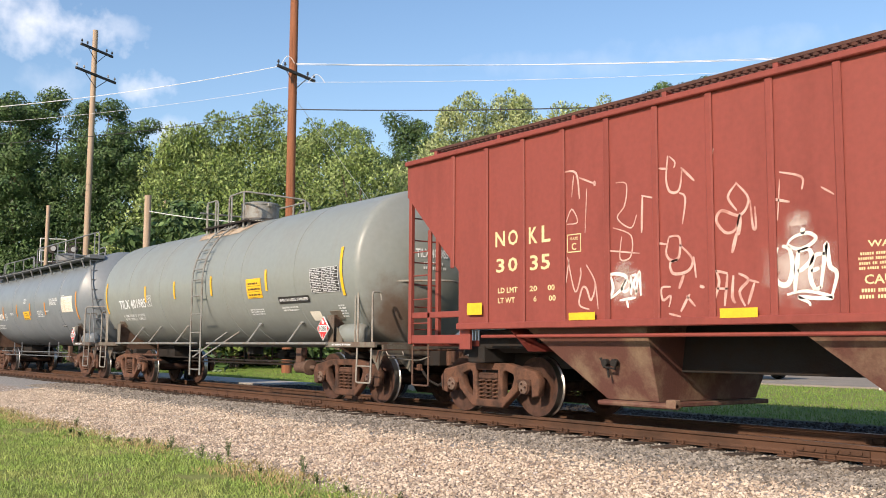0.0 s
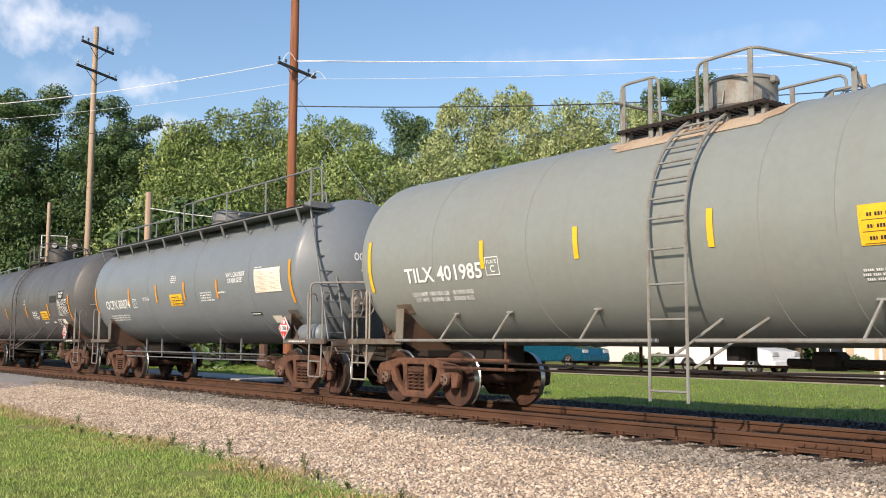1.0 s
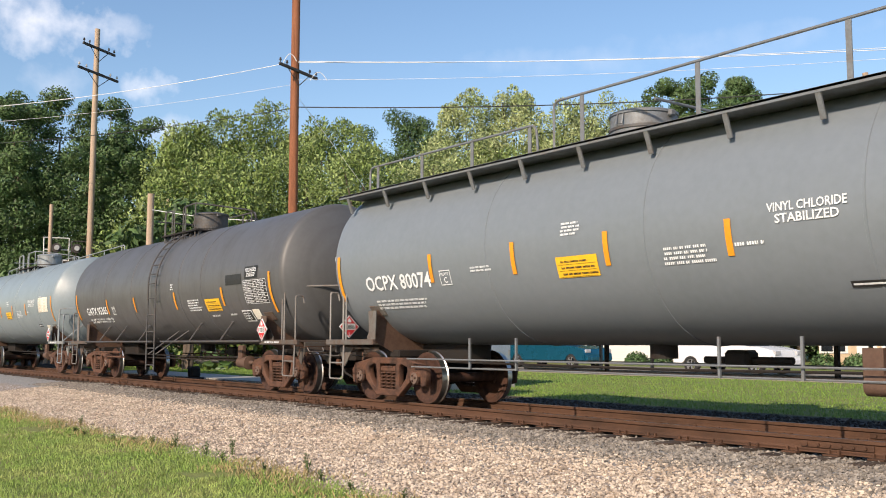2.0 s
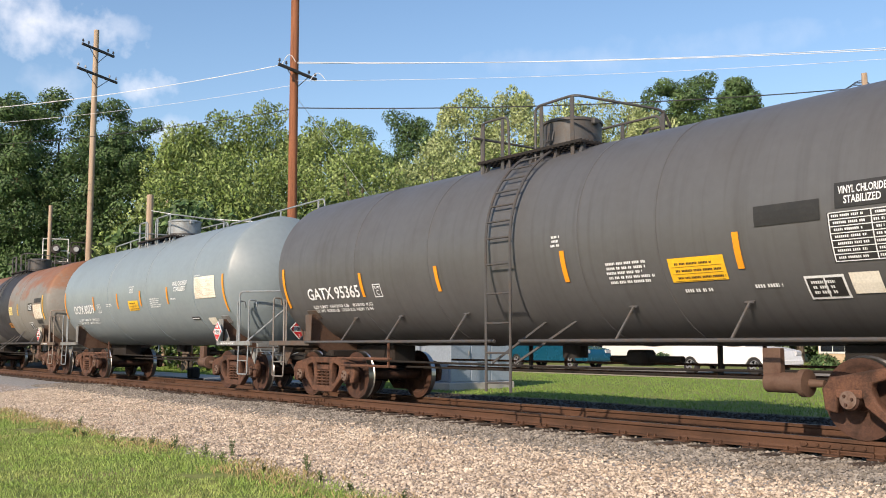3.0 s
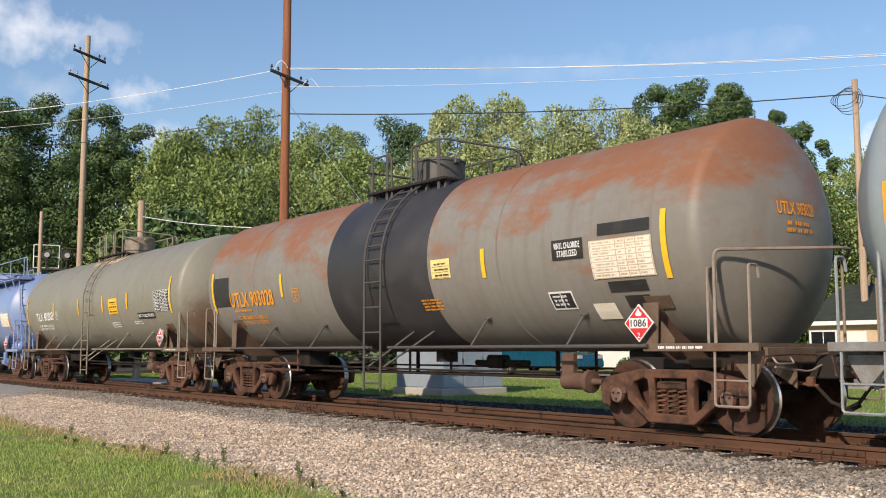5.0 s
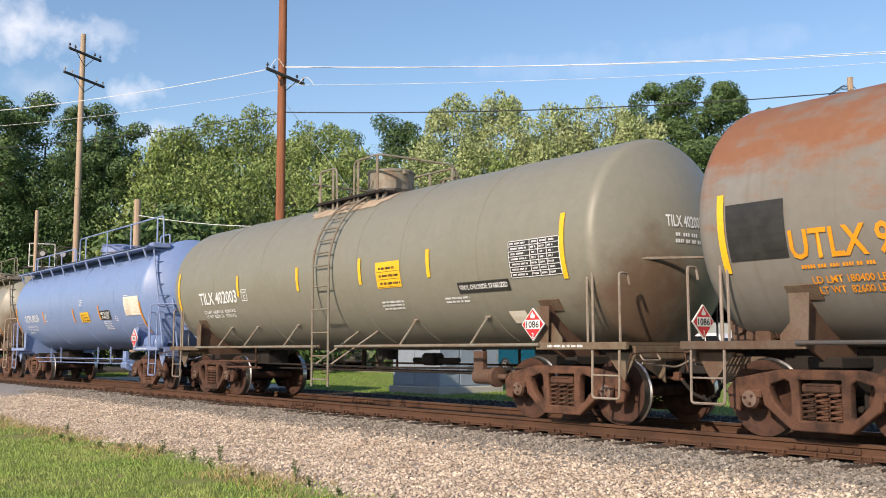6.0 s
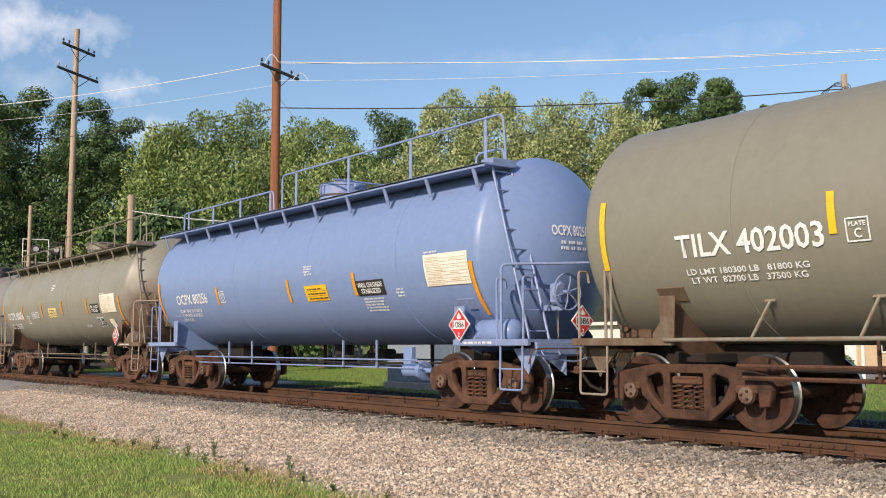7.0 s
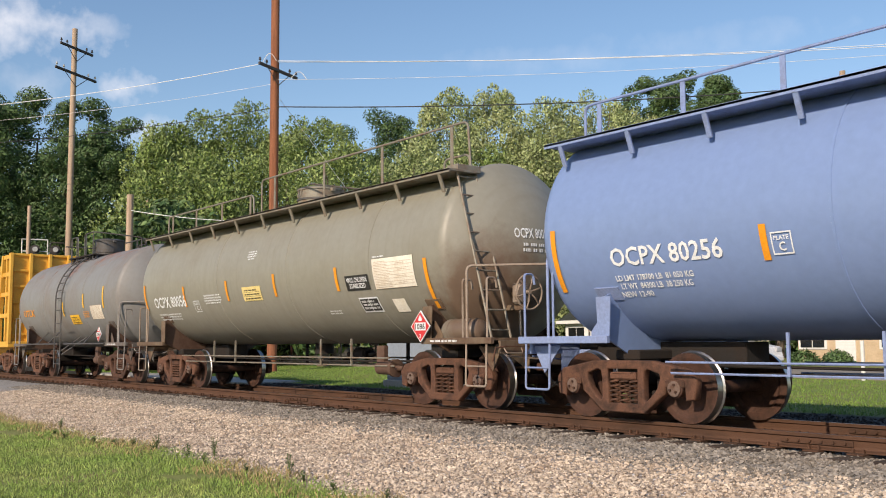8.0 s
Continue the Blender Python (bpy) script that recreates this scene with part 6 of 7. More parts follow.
c = tank_car("grey weathered tank car with a mid ladder and cream top pad", -22.30, "tilx", "grey_rail", 6.02, -6.85, 6.85, 2.57, 1.54, "centre", 8.1, (-4.9, -2.6, 1.35, 2.3, 4.75), struts=(-4.75, -3.42, -1.56, 2.55, 4.42), dome_x=0.1)
decals(c, 2.57, 1.54, 6.85, ((-6.78, 2.87, 1.98), (-3.6, 2.65, 2.22), (-1.56, 2.68, 2.24), (0.7, 2.69, 2.23), (3.53, 2.68, 2.23), (6.62, 2.93, 2.02)), "yellow",
       (-5.71, -3.64, 2.08, 2.33), "TILX 401985", "TILX 401985", ((2.5, 3.24, 1.74, 1.88), (3.98, 4.8, 1.78, 1.89), (6.24, 6.52, 1.62, 1.87)), (2.57, 3.28, 2.1, 2.52), "yellow",
       (3.95, 5.25, 1.94, 2.08), True, (5.41, 6.51, 2.1, 2.58), None, (5.06, 5.46, 1.58, 1.76), (-3.54, -3.22, 2.11, 2.39), load=(-5.61, -3.97, 1.74, 1.93),
       load_text=("LD LMT 180100 LB   81700 KG", "LT WT  82900 LB   37600 KG"))
placard(c, 5.94, -1.52, 1.40, 0.235)
reservoir(c, 5.95, 6.85, "tilx")

c = tank_car("slate tank car with a full-length running board", -38.0, "ocpx", "slate_rail", 5.6, -6.6, 6.1, 2.59, 1.55, "walk", 7.62, (-2.2, 1.0, 4.0), dome_x=-0.3)
decals(c, 2.59, 1.55, 6.1, ((-6.53, 2.69, 1.86), (-3.63, 2.54, 2.08), (-1.55, 2.57, 2.1), (0.34, 2.56, 2.11), (2.3, 2.53, 2.1), (5.91, 2.77, 1.89)), "orange",
       (-5.66, -3.68, 2.01, 2.27), "OCPX 80074", "OCPX 80074", ((-2.61, -2.06, 2.18, 2.28), (-0.51, -0.11, 2.56, 2.76), (1.29, 2.09, 2.04, 2.28), (2.36, 2.85, 2.19, 2.26), (-5.5, -3.6, 1.68, 1.86)),
       (-0.65, 0.15, 1.99, 2.28), "yellow", (2.84, 3.82, 2.4, 2.66), False, None, (4.27, 5.48, 2.14, 2.65), (4.58, 4.99, 1.5, 1.65), (-3.41, -3.12, 2.02, 2.26), (3.67, 4.16, 1.67, 1.74))
placard(c, 5.65, -1.52, 1.36, 0.235)
reservoir(c, 5.72, 6.65, "ocpx", z=1.24)

c = tank_car("charcoal tank car with a mid ladder", -54.1, "dark", "dark_rail", 6.15, -7.0, 6.9, 2.59, 1.55, "centre", 8.2, (-4.2, -1.9, 1.6, 3.0), pad=False, struts=(-4.75, -3.24, -1.36, 2.23, 4.05), lad=(-0.24, 0.32))
decals(c, 2.59, 1.55, 6.9, ((-6.95, 2.61, 1.82), (-4.02, 2.37, 1.94), (-1.69, 2.35, 1.94), (1.3, 2.37, 1.94), (4.19, 2.37, 1.95), (6.66, 2.6, 1.74)), "orange",
       (-6.07, -4.14, 1.94, 2.17), "GATX 95365", "GATX 95365", ((1.09, 1.3, 2.42, 2.6), (2.07, 2.89, 1.86, 2.16), (3.25, 3.78, 1.7, 1.77), (4.28, 4.73, 1.71, 1.78)), (3.13, 3.97, 1.84, 2.13), "yellow",
       (5.47, 6.1, 2.5, 2.77), True, (5.37, 6.51, 1.94, 2.46), None, (5.48, 5.82, 1.61, 1.83), (-3.66, -3.41, 1.92, 2.15), boxes=((4.94, 5.42, 1.57, 1.82),), blacks=((4.46, 5.29, 2.4, 2.63),),
       load=(-6.0, -3.85, 1.68, 1.84), load_text=("LD LMT 180200 LB   81800 KG", "LT WT  82800 LB   37500 KG  NEW 12-94"))
placard(c, 6.3, -1.52, 1.36, 0.235)
placard(c, 7.75, -0.2, 1.42, 0.24, "end")

c = tank_car("pale blue-grey tank car with a top platform", -70.05, "pale", "pale_rail", 5.6, -6.55, 6.2, 2.6, 1.56, "platform", 7.7, (-2.2, 1.0, 4.2), web="rust_web", dome_x=-0.2)
decals(c, 2.6, 1.56, 6.2, ((-6.45, 2.76, 1.92), (-3.52, 2.53, 2.12), (-1.34, 2.54, 2.1), (0.56, 2.54, 2.12), (2.54, 2.55, 2.12), (6.01, 2.7, 1.84)), "orange",
       (-5.57, -3.58, 2.03, 2.3), "OCPX 80279", "OCPX 80279", ((-2.41, -1.85, 2.18, 2.28), (1.25, 2.05, 2.05, 2.31), (2.74, 3.19, 2.2, 2.27)), (-0.45, 0.33, 2.02, 2.29), "yellow",
       (2.94, 3.9, 2.4, 2.68), False, None, (4.34, 5.53, 2.18, 2.7), (4.62, 5.06, 1.55, 1.72), (-3.22, -2.91, 2.03, 2.28), (3.69, 4.15, 1.68, 1.76),
       load=(-5.44, -3.4, 1.69, 1.88), load_text=("LD LMT 178300 LBS    80900 KGS", "LT WT  84700 LBS    38400 KGS   NEW 01-91"))
lettering("capacity_stencil", "WATER CAPY\n207282 LBS\n94023 KGS", -0.29, 0.11, 2.5, 2.7, on_tank(2.6, 1.56, 0.017), "white", c)
placard(c, 5.68, -1.52, 1.36, 0.235)
placard(c, 7.05, -0.1, 1.42, 0.24, "end")

c = tank_car("rusting grey tank car with a broad black band", -85.8, "rusty", "dark_rail", 6.05, -7.0, 6.6, 2.58, 1.54, "centre", 8.1, (-4.9, 3.2), (-1.75, 1.45), pad=False, struts=(-4.6, -2.5, 2.5, 4.6), dome_x=-0.2, lad=(-0.29, 0.23))
decals(c, 2.58, 1.54, 6.6, ((-6.93, 2.84, 1.93), (-3.61, 2.63, 2.17), (2.88, 2.61, 2.17), (6.4, 2.82, 1.96)), "yellow",
       (-6.07, -4.02, 2.02, 2.35), "UTLX 903028", "UTLX 903028", ((1.08, 1.66, 1.72, 1.92), (-6.0, -5.0, 1.91, 1.98)), (1.55, 2.05, 2.22, 2.53), "pale_yellow",
       (4.4, 5.0, 2.31, 2.59), True, (5.12, 6.2, 2.01, 2.52), None, (4.92, 5.32, 1.49, 1.7), (-3.19, -2.91, 2.05, 2.31), boxes=((4.15, 4.62, 1.64, 1.89),),
       blacks=((5.28, 6.18, 2.58, 2.74), (5.34, 6.0, 1.83, 1.97), (5.55, 5.97, 1.62, 1.78), (-6.86, -6.1, 2.06, 2.71)), mark_mat="orange", table_mat="panel",
       load=(-5.9, -4.55, 1.62, 1.84), load_text=("LD LMT 180400 LB  81800 KG", "LT WT  82600 LB  37500 KG"))
placard(c, 5.95, -1.52, 1.40, 0.24)

c = tank_car("olive-grey tank car with a mid ladder and cream top pad", -101.87, "olive", "olive_rail", 5.95, -6.95, 6.75, 2.57, 1.53, "centre", 8.0, (-4.9, -2.6, 1.2, 2.6, 4.6), struts=(-4.7, -3.4, -1.6, 2.5, 4.4), dome_x=0.1)
decals(c, 2.57, 1.53, 6.75, ((-6.87, 2.92, 2.03), (-3.63, 2.67, 2.22), (-0.97, 2.68, 2.21), (1.32, 2.69, 2.22), (3.38, 2.69, 2.23), (6.49, 2.94, 2.03)), "yellow",
       (-5.7, -3.74, 2.1, 2.38), "TILX 402003", "TILX 402003", ((1.81, 2.57, 1.74, 1.91), (3.63, 4.37, 1.79, 1.9)), (1.84, 2.57, 2.12, 2.57), "yellow",
       (4.06, 5.29, 1.93, 2.1), True, (5.36, 6.45, 2.09, 2.63), None, (5.01, 5.38, 1.45, 1.63), (-3.49, -3.23, 2.12, 2.37),
       load=(-5.62, -3.98, 1.77, 1.97), load_text=("LD LMT 180300 LB   81800 KG", "LT WT  82700 LB   37500 KG"))
placard(c, 5.87, -1.52, 1.40, 0.235)
placard(c, 7.6, 0.1, 1.42, 0.24, "end")

c = tank_car("lavender-blue tank car with a full-length running board", -117.5, "blue", "blue_rail", 5.58, -6.45, 6.15, 2.59, 1.53, "walk", 7.65, (-2.2, 1.0, 4.0), dome_x=-0.1, web="blue")
decals(c, 2.59, 1.53, 6.15, ((-6.36, 2.6, 1.76), (-3.05, 2.37, 1.97), (0.22, 2.36, 1.92), (2.65, 2.37, 1.96), (6.0, 2.35, 1.53)), "orange",
       (-5.36, -3.62, 2.04, 2.28), "OCPX 80256", "OCPX 80256", ((0.9, 1.26, 2.4, 2.6), (2.8, 3.57, 1.66, 1.91), (3.88, 4.14, 1.88, 2.04)), (0.86, 1.67, 1.91, 2.21), "yellow",
       (2.7, 3.57, 1.94, 2.21), True, None, (4.8, 5.93, 2.01, 2.52), None, (-2.96, -2.70, 2.02, 2.27),
       load=(-5.36, -4.12, 1.62, 1.93), load_text=("LD LMT 178700 LB  81 050 KG", "LT WT  84300 LB  38 250 KG", "NEW 12-90"))
placard(c, 5.72, -1.52, 1.37, 0.26)
placard(c, 7.0, -0.1, 1.42, 0.24, "end")
reservoir(c, 5.72, 6.65, "blue", z=1.24)

c = tank_car("tan-grey tank car with a full-length running board", -132.5, "tan", "olive_rail", 5.55, -6.6, 6.1, 2.59, 1.53, "walk", 7.65, (-2.2, 1.0, 4.0), dome_x=-0.2)
decals(c, 2.59, 1.53, 6.1, ((-6.5, 2.6, 1.97), (-4.05, 2.46, 1.98), (-1.72, 2.47, 2.03), (0.49, 2.49, 2.04), (2.89, 2.47, 2.04), (5.65, 2.45, 1.64)), "orange",
       (-5.96, -4.03, 1.99, 2.26), "OCPX 80056", "OCPX 80056", ((-2.97, -2.0, 1.99, 2.22), (-0.71, -0.25, 2.85, 3.05), (2.25, 2.77, 1.62, 1.71), (-5.9, -4.3, 1.68, 1.86)), (-0.98, -0.14, 1.99, 2.29), "pale_yellow",
       (3.18, 3.94, 2.02, 2.29), True, None, (4.11, 5.32, 2.01, 2.53), (4.46, 4.82, 1.61, 1.83), (-3.62, -3.3, 1.84, 2.1), boxes=((3.44, 4.05, 1.63, 1.89),))
placard(c, 5.52, -1.52, 1.33, 0.26)
reservoir(c, 5.7, 6.6, "tan", z=1.24)

c = tank_car("faded grey tank car with a mid ladder", -146.2, "old", "dark_rail", 4.05, -4.7, 4.7, 2.5, 1.5, "centre", 6.1, (-2.0, 2.0), pad=False, struts=(-2.6, -1.4, 2.2), lad=(-0.25, 0.35))
decals(c, 2.5, 1.5, 4.7, ((3.89, 2.76, 2.14), (2.14, 2.62, 2.2), (0.14, 2.44, 2.0)), "yellow", (-4.3, -3.04, 2.06, 2.29), "UTLX", "", ((2.0, 2.6, 1.9, 2.1),), (0.69, 1.54, 1.73, 2.01), "yellow",
       table=(2.7, 3.7, 1.84, 2.24), mark_mat="orange", table_mat="panel")
placard(c, 3.66, -1.52, 1.38, 0.22)


def bulkhead_car():
    """A flat car with tall yellow end bulkheads and a centre beam."""
    car = thing("bulkhead_car", "yellow bulkhead flat car with a ribbed end wall", "railway car", "cars of the freight train")
    bm = bmesh.new()
    box(bm, (0, 0, 1.12), (17.0, 2.9, 0.22), bevel=0.02)
    box(bm, (0, 0, 0.85), (16.6, 0.6, 0.35), bevel=0.02)
    part("deck", bm, "yellow_car", car)
    for s in (-1, 1):
        bm = bmesh.new()
        box(bm, (s * 8.3, 0, 2.85), (0.06, 2.9, 3.4), bevel=0.01)
        b = part("bulkhead", bm, "yellow_car", car)
        for y in (-1.4, -0.7, 0, 0.7, 1.4):
            bm = bmesh.new()
            box(bm, (s * 8.42, y, 2.85), (0.2, 0.12, 3.4), bevel=0.015)
            part("bulkhead_post", bm, "yellow_car", b)
        for k in range(6):
            bm = bmesh.new()
            box(bm, (s * 8.36, 0, 1.5 + k * 0.6), (0.1, 2.9, 0.09), bevel=0.01)
            part("bulkhead_rib", bm, "yellow_car", b)
        for y in (-1.38, 1.38):
            bm = bmesh.new()
            prism(bm, [(s * 7.45, 4.5), (s * 7.25, 4.5), (s * 6.6, 1.2), (s * 6.85, 1.2)], y - 0.08, y + 0.08)
            part("gusset_leg", bm, "yellow_car", b)
            for z, x in ((4.42, 7.4), (3.75, 7.25), (3.0, 7.1), (2.2, 6.95)):
                bm = bmesh.new()
                box(bm, (s * (8.3 + x) / 2, y, z), (8.3 - x, 0.1, 0.16), bevel=0.012)
                part("gusset_rail", bm, "yellow_car", b)
            bm = bmesh.new()
            box(bm, (s * 7.8, y, 2.85), (0.1, 0.08, 3.2), bevel=0.012)
            part("gusset_stud", bm, "yellow_car", b)
        coupler(car, s, 9.0)
    bm = bmesh.new()
    box(bm, (0, 0, 4.4), (16.4, 0.4, 0.25), bevel=0.02)
    part("centre_beam", bm, "yellow_car", car)
    for k in range(8):
        bm = bmesh.new()
        box(bm, (-7 + k * 2, 0, 2.8), (0.15, 0.3, 3.2), bevel=0.01)
        part("beam_post", bm, "yellow_car", car)
    wheels = add_bogie(car, -6.9) + add_bogie(car, 6.9)
    CARS.append((car, -161.2, wheels))


bulkhead_car()

# ---- beyond the track ----
def spot(az, dist):
    return (EYE[0] - dist * math.sin(radians(az)), EYE[1] + dist * math.cos(radians(az)))


M["leaf_light"] = material("pale green poplar leaves", (0.15, 0.215, 0.052), 0.5, 0, (0.30, 0.37, 0.15), 0.8, 0.5, fine=3, fine_amount=0.25, bump=0, spread=0.5, island=True)
M["leaf_olive"] = material("silvery olive willow leaves", (0.245, 0.305, 0.12), 0.5, 0, (0.44, 0.48, 0.25), 0.8, 0.5, fine=3, fine_amount=0.2, bump=0, spread=0.45, island=True)
M["leaf_dark"] = material("dark green maple leaves", (0.06, 0.11, 0.036), 0.5, 0, (0.11, 0.17, 0.055), 0.8, 0.4, fine=3, fine_amount=0.25, bump=0, spread=0.5, island=True)
M["leaf_spruce"] = material("blue-green spruce needles", (0.06, 0.10, 0.075), 0.6, 0, (0.10, 0.14, 0.11), 0.7, 1.0, bump=0, spread=0.4, island=True)
M["bark"] = material("grey-brown bark", (0.14, 0.11, 0.085), 0.9, 0, (0.09, 0.07, 0.055), 0.7, 3.0, (1, 1, 0.3), 20, 0.2, 0.5)
for k in ("leaf_light", "leaf_olive", "leaf_dark"):
    b = M[k].node_tree.nodes["Principled BSDF"]
    b.inputs["Subsurface Weight"].default_value = 0.0
    b.inputs["Specular IOR Level"].default_value = 0.35


def tree(x, y, h, width, leaf, label, seed, leaves=7000, size=0.34, low=0.12):
    rng = np.random.default_rng(seed)
    root = thing("tree", label, "tree", "trees beyond the street")
    z0 = height(x, y)
    root.matrix_basis = pose(x, y, z0)
    bm = bmesh.new()
    tube(bm, [(0, 0, -0.2), (0.1, 0.05, h * 0.25), (-0.1, 0.1, h * 0.5), (0.05, 0, h * 0.8)], 0.3, 8)
    for v in bm.verts:
        k = 1.1 - 0.85 * max(0, v.co.z) / (h * 0.8)
        v.co.x *= k; v.co.y *= k
    part("trunk", bm, "bark", root)
    # lobes of the crown
    lobes = []
    n = 70
    plume = 1.0 if leaf == "leaf_dark" else 1.7
    for i in range(n):
        t = low + (1 - low) * rng.random() ** 0.75
        k = (t - 0.38) / 0.62 if t > 0.38 else (0.38 - t) / 0.5
        prof = max(0.0, 1 - k ** 2.6) ** 0.5
        a = rng.random() * math.tau
        rr = width / 2 * prof * (0.45 + 0.55 * rng.random() ** 0.6)
        s = width * (0.055 + 0.075 * rng.random())
        v = s * plume * (0.6 + 0.5 * rng.random())
        lobes.append((rr * math.cos(a), rr * math.sin(a), h * t - v * (0.9 if t > 0.8 else 0), s, v))
    lobes.append((0, 0, h * 0.55, width * 0.3, h * 0.3))
    for lx, ly, lz, s, v in lobes[:-1:9]:
        part("limb", rod(bmesh.new(), (0, 0, lz * 0.55), (lx * 0.8, ly * 0.8, lz), 0.09, 5, 0.03), "bark", root)
    w = np.array([l[3] ** 2 for l in lobes]); w /= w.sum()
    pick = rng.choice(len(lobes), leaves, p=w)
    d = rng.normal(size=(leaves, 3)); d /= np.linalg.norm(d, axis=1)[:, None]
    rad = 0.62 + 0.5 * rng.random(leaves) ** 0.7
    C = np.array([l[:3] for l in lobes])[pick]
    R = np.array([(l[3], l[3], l[4]) for l in lobes])[pick]
    P = C + d * R * rad[:, None]
    nrm = d + rng.normal(0, 0.32, (leaves, 3)); nrm /= np.linalg.norm(nrm, axis=1)[:, None]
    up = rng.normal(size=(leaves, 3))
    a = np.cross(nrm, up); a /= np.linalg.norm(a, axis=1)[:, None]
    b = np.cross(nrm, a)
    s = size * (0.45 + 0.8 * rng.random((leaves, 1)))
    if plume > 1:
        # upswept sprays
        a = d * 0.7 + np.array([0, 0, 0.45]) + rng.normal(0, 0.65, (leaves, 3)); a /= np.linalg.norm(a, axis=1)[:, None]
        b = np.cross(nrm, a); b /= np.linalg.norm(b, axis=1)[:, None]; b *= 1.1
    # each spray of leaves: a bent, pointed blade
    V = np.stack([P - a * s, P + b * s * 0.5 + nrm * s * 0.15, P + a * s, P - b * s * 0.45 + nrm * s * 0.1], 1).reshape(-1, 3)
    F = np.arange(4 * leaves).reshape(-1, 4)
    part("crown", sheet_mesh("crown", V, F), leaf, root)


def bearing(px, py):
    """Bearing and rise, in degrees, of a direction given on the plane of a 1568 x 882 view at the mean aim."""
    a, e = radians(52.85), radians(5.6)
    f = Vector((-math.sin(a) * math.cos(e), math.cos(a) * math.cos(e), math.sin(e)))
    r = Vector((math.cos(a), math.sin(a), 0))
    v = f * 1715 + r * (px - 784) + r.cross(f) * (441 - py)
    return math.degrees(math.atan2(-v.x, v.y)), math.degrees(math.atan2(v.z, math.hypot(v.x, v.y)))


TREES = [(-60, 185, 88, 11, "d"), (35, 172, 80, 11, "d"), (105, 168, 84, 10, "d"), (185, 185, 80, 10, "d"), (245, 215, 78, 9, "d"), (-10, 230, 80, 10, "d"), (150, 250, 78, 10, "d"),
         (325, 225, 72, 8, "l"), (395, 192, 74, 9, "l"), (470, 186, 76, 9, "l"), (430, 260, 62, 9, "l"), (580, 198, 74, 8, "l"), (540, 250, 66, 9, "l"), (330, 300, 58, 9, "l"), (640, 262, 62, 9, "l"),
         (690, 205, 92, 12, "d"), (745, 218, 92, 10, "d"), (760, 255, 66, 9, "o"), (830, 168, 74, 8, "o"), (905, 163, 74, 8, "o"), (1000, 178, 72, 9, "o"), (1085, 168, 74, 9, "o"), (1145, 195, 72, 8, "o"), (960, 240, 72, 9, "o"), (870, 250, 70, 9, "l"), (1060, 260, 72, 9, "o"),
         (1175, 150, 88, 9, "d"), (1240, 138, 88, 10, "d"), (1300, 148, 88, 8, "d"), (1270, 230, 76, 10, "d"), (1385, 190, 90, 6, "d"), (1430, 215, 84, 7, "d"), (1400, 290, 70, 9, "d"), (1470, 300, 74, 8, "l"), (1545, 262, 74, 8, "l"), (1620, 300, 72, 9, "l"), (1700, 280, 80, 10, "d")]
KIND = {"d": ("leaf_dark", "dark green broadleaf tree with a full crown"), "l": ("leaf_light", "pale green tree with upswept leafy sprays"), "o": ("leaf_olive", "silvery olive tree with feathery sprays")}
for i, (px, py, dist, w, k) in enumerate(TREES):
    az, el = bearing(px, py - 10)
    x, y = spot(az, dist)
    h = EYE[2] + dist * math.tan(radians(el)) - height(x, y)
    tree(x, y, h, w, KIND[k][0], KIND[k][1], 100 + i, 30000 if py < 240 else 15000, 0.145 if k == "d" else 0.125, 0.1)
# undergrowth that closes the tree line
for i, px in enumerate(range(-120, 1760, 90)):
    x, y = spot(bearing(px, 560)[0], (58 if 300 < px < 800 else 76) + 5 * math.sin(i * 2.1))
    tree(x, y, 7.5 + 2 * math.sin(i * 1.7), 8.5, KIND["d" if i % 3 else "l"][0], "low bushy tree at the foot of the tree line", 300 + i, 3600, 0.28, 0.02)


def spruce(x, y, h):
    rng = np.random.default_rng(77)
    root = thing("spruce", "young blue-green spruce on the lawn", "tree")
    root.matrix_basis = pose(x, y, height(x, y))
    part("trunk", rod(bmesh.new(), (0, 0, -0.1), (0, 0, h * 0.95), 0.09, 8, 0.02), "bark", root)
    n = 9000
    t = rng.random(n) ** 0.7
    a = np.floor(rng.random(n) * 9) * math.tau / 9 + t * 9 + rng.normal(0, 0.25, n)
    rr = (1 - t) * h * 0.3 * rng.random(n) ** 0.5
    z = 0.25 + t * (h - 0.3) - rr * 0.25 + rng.normal(0, 0.05, n)
    P = np.stack([rr * np.cos(a), rr * np.sin(a), z], 1)
    d = np.stack([np.cos(a), np.sin(a), rng.normal(-0.1, 0.4, n)], 1) * 0.13
    s = np.cross(d, rng.normal(size=(n, 3))); s = s / np.linalg.norm(s, axis=1)[:, None] * 0.022
    V = np.stack([P - s, P + s, P + d], 1).reshape(-1, 3)
    part("needles", sheet_mesh("needles", V, np.arange(3 * n).reshape(-1, 3)), "leaf_spruce", root)


spruce(-12.6, 20.5, 4.8)

M["pole_red"] = material("red-brown treated pole timber", (0.27, 0.105, 0.05), 0.85, 0, (0.16, 0.065, 0.035), 0.8, 3.0, (2.5, 2.5, 0.12), 30, 0.2, 0.4)
M["pole_grey"] = material("weathered pale pole timber", (0.42, 0.32, 0.235), 0.85, 0, (0.29, 0.215, 0.155), 0.7, 3.0, (2.5, 2.5, 0.12), 30, 0.2, 0.4)
M["arm"] = material("dark weathered crossarm timber", (0.05, 0.045, 0.045), 0.8, 0, (0.09, 0.075, 0.065), 0.6, 4.0, bump=0.2)
M["wire"] = material("bright aluminium wire", (0.8, 0.81, 0.83), 0.6, 0.0, (0.5, 0.52, 0.55), 0.4, 1.0, bump=0)
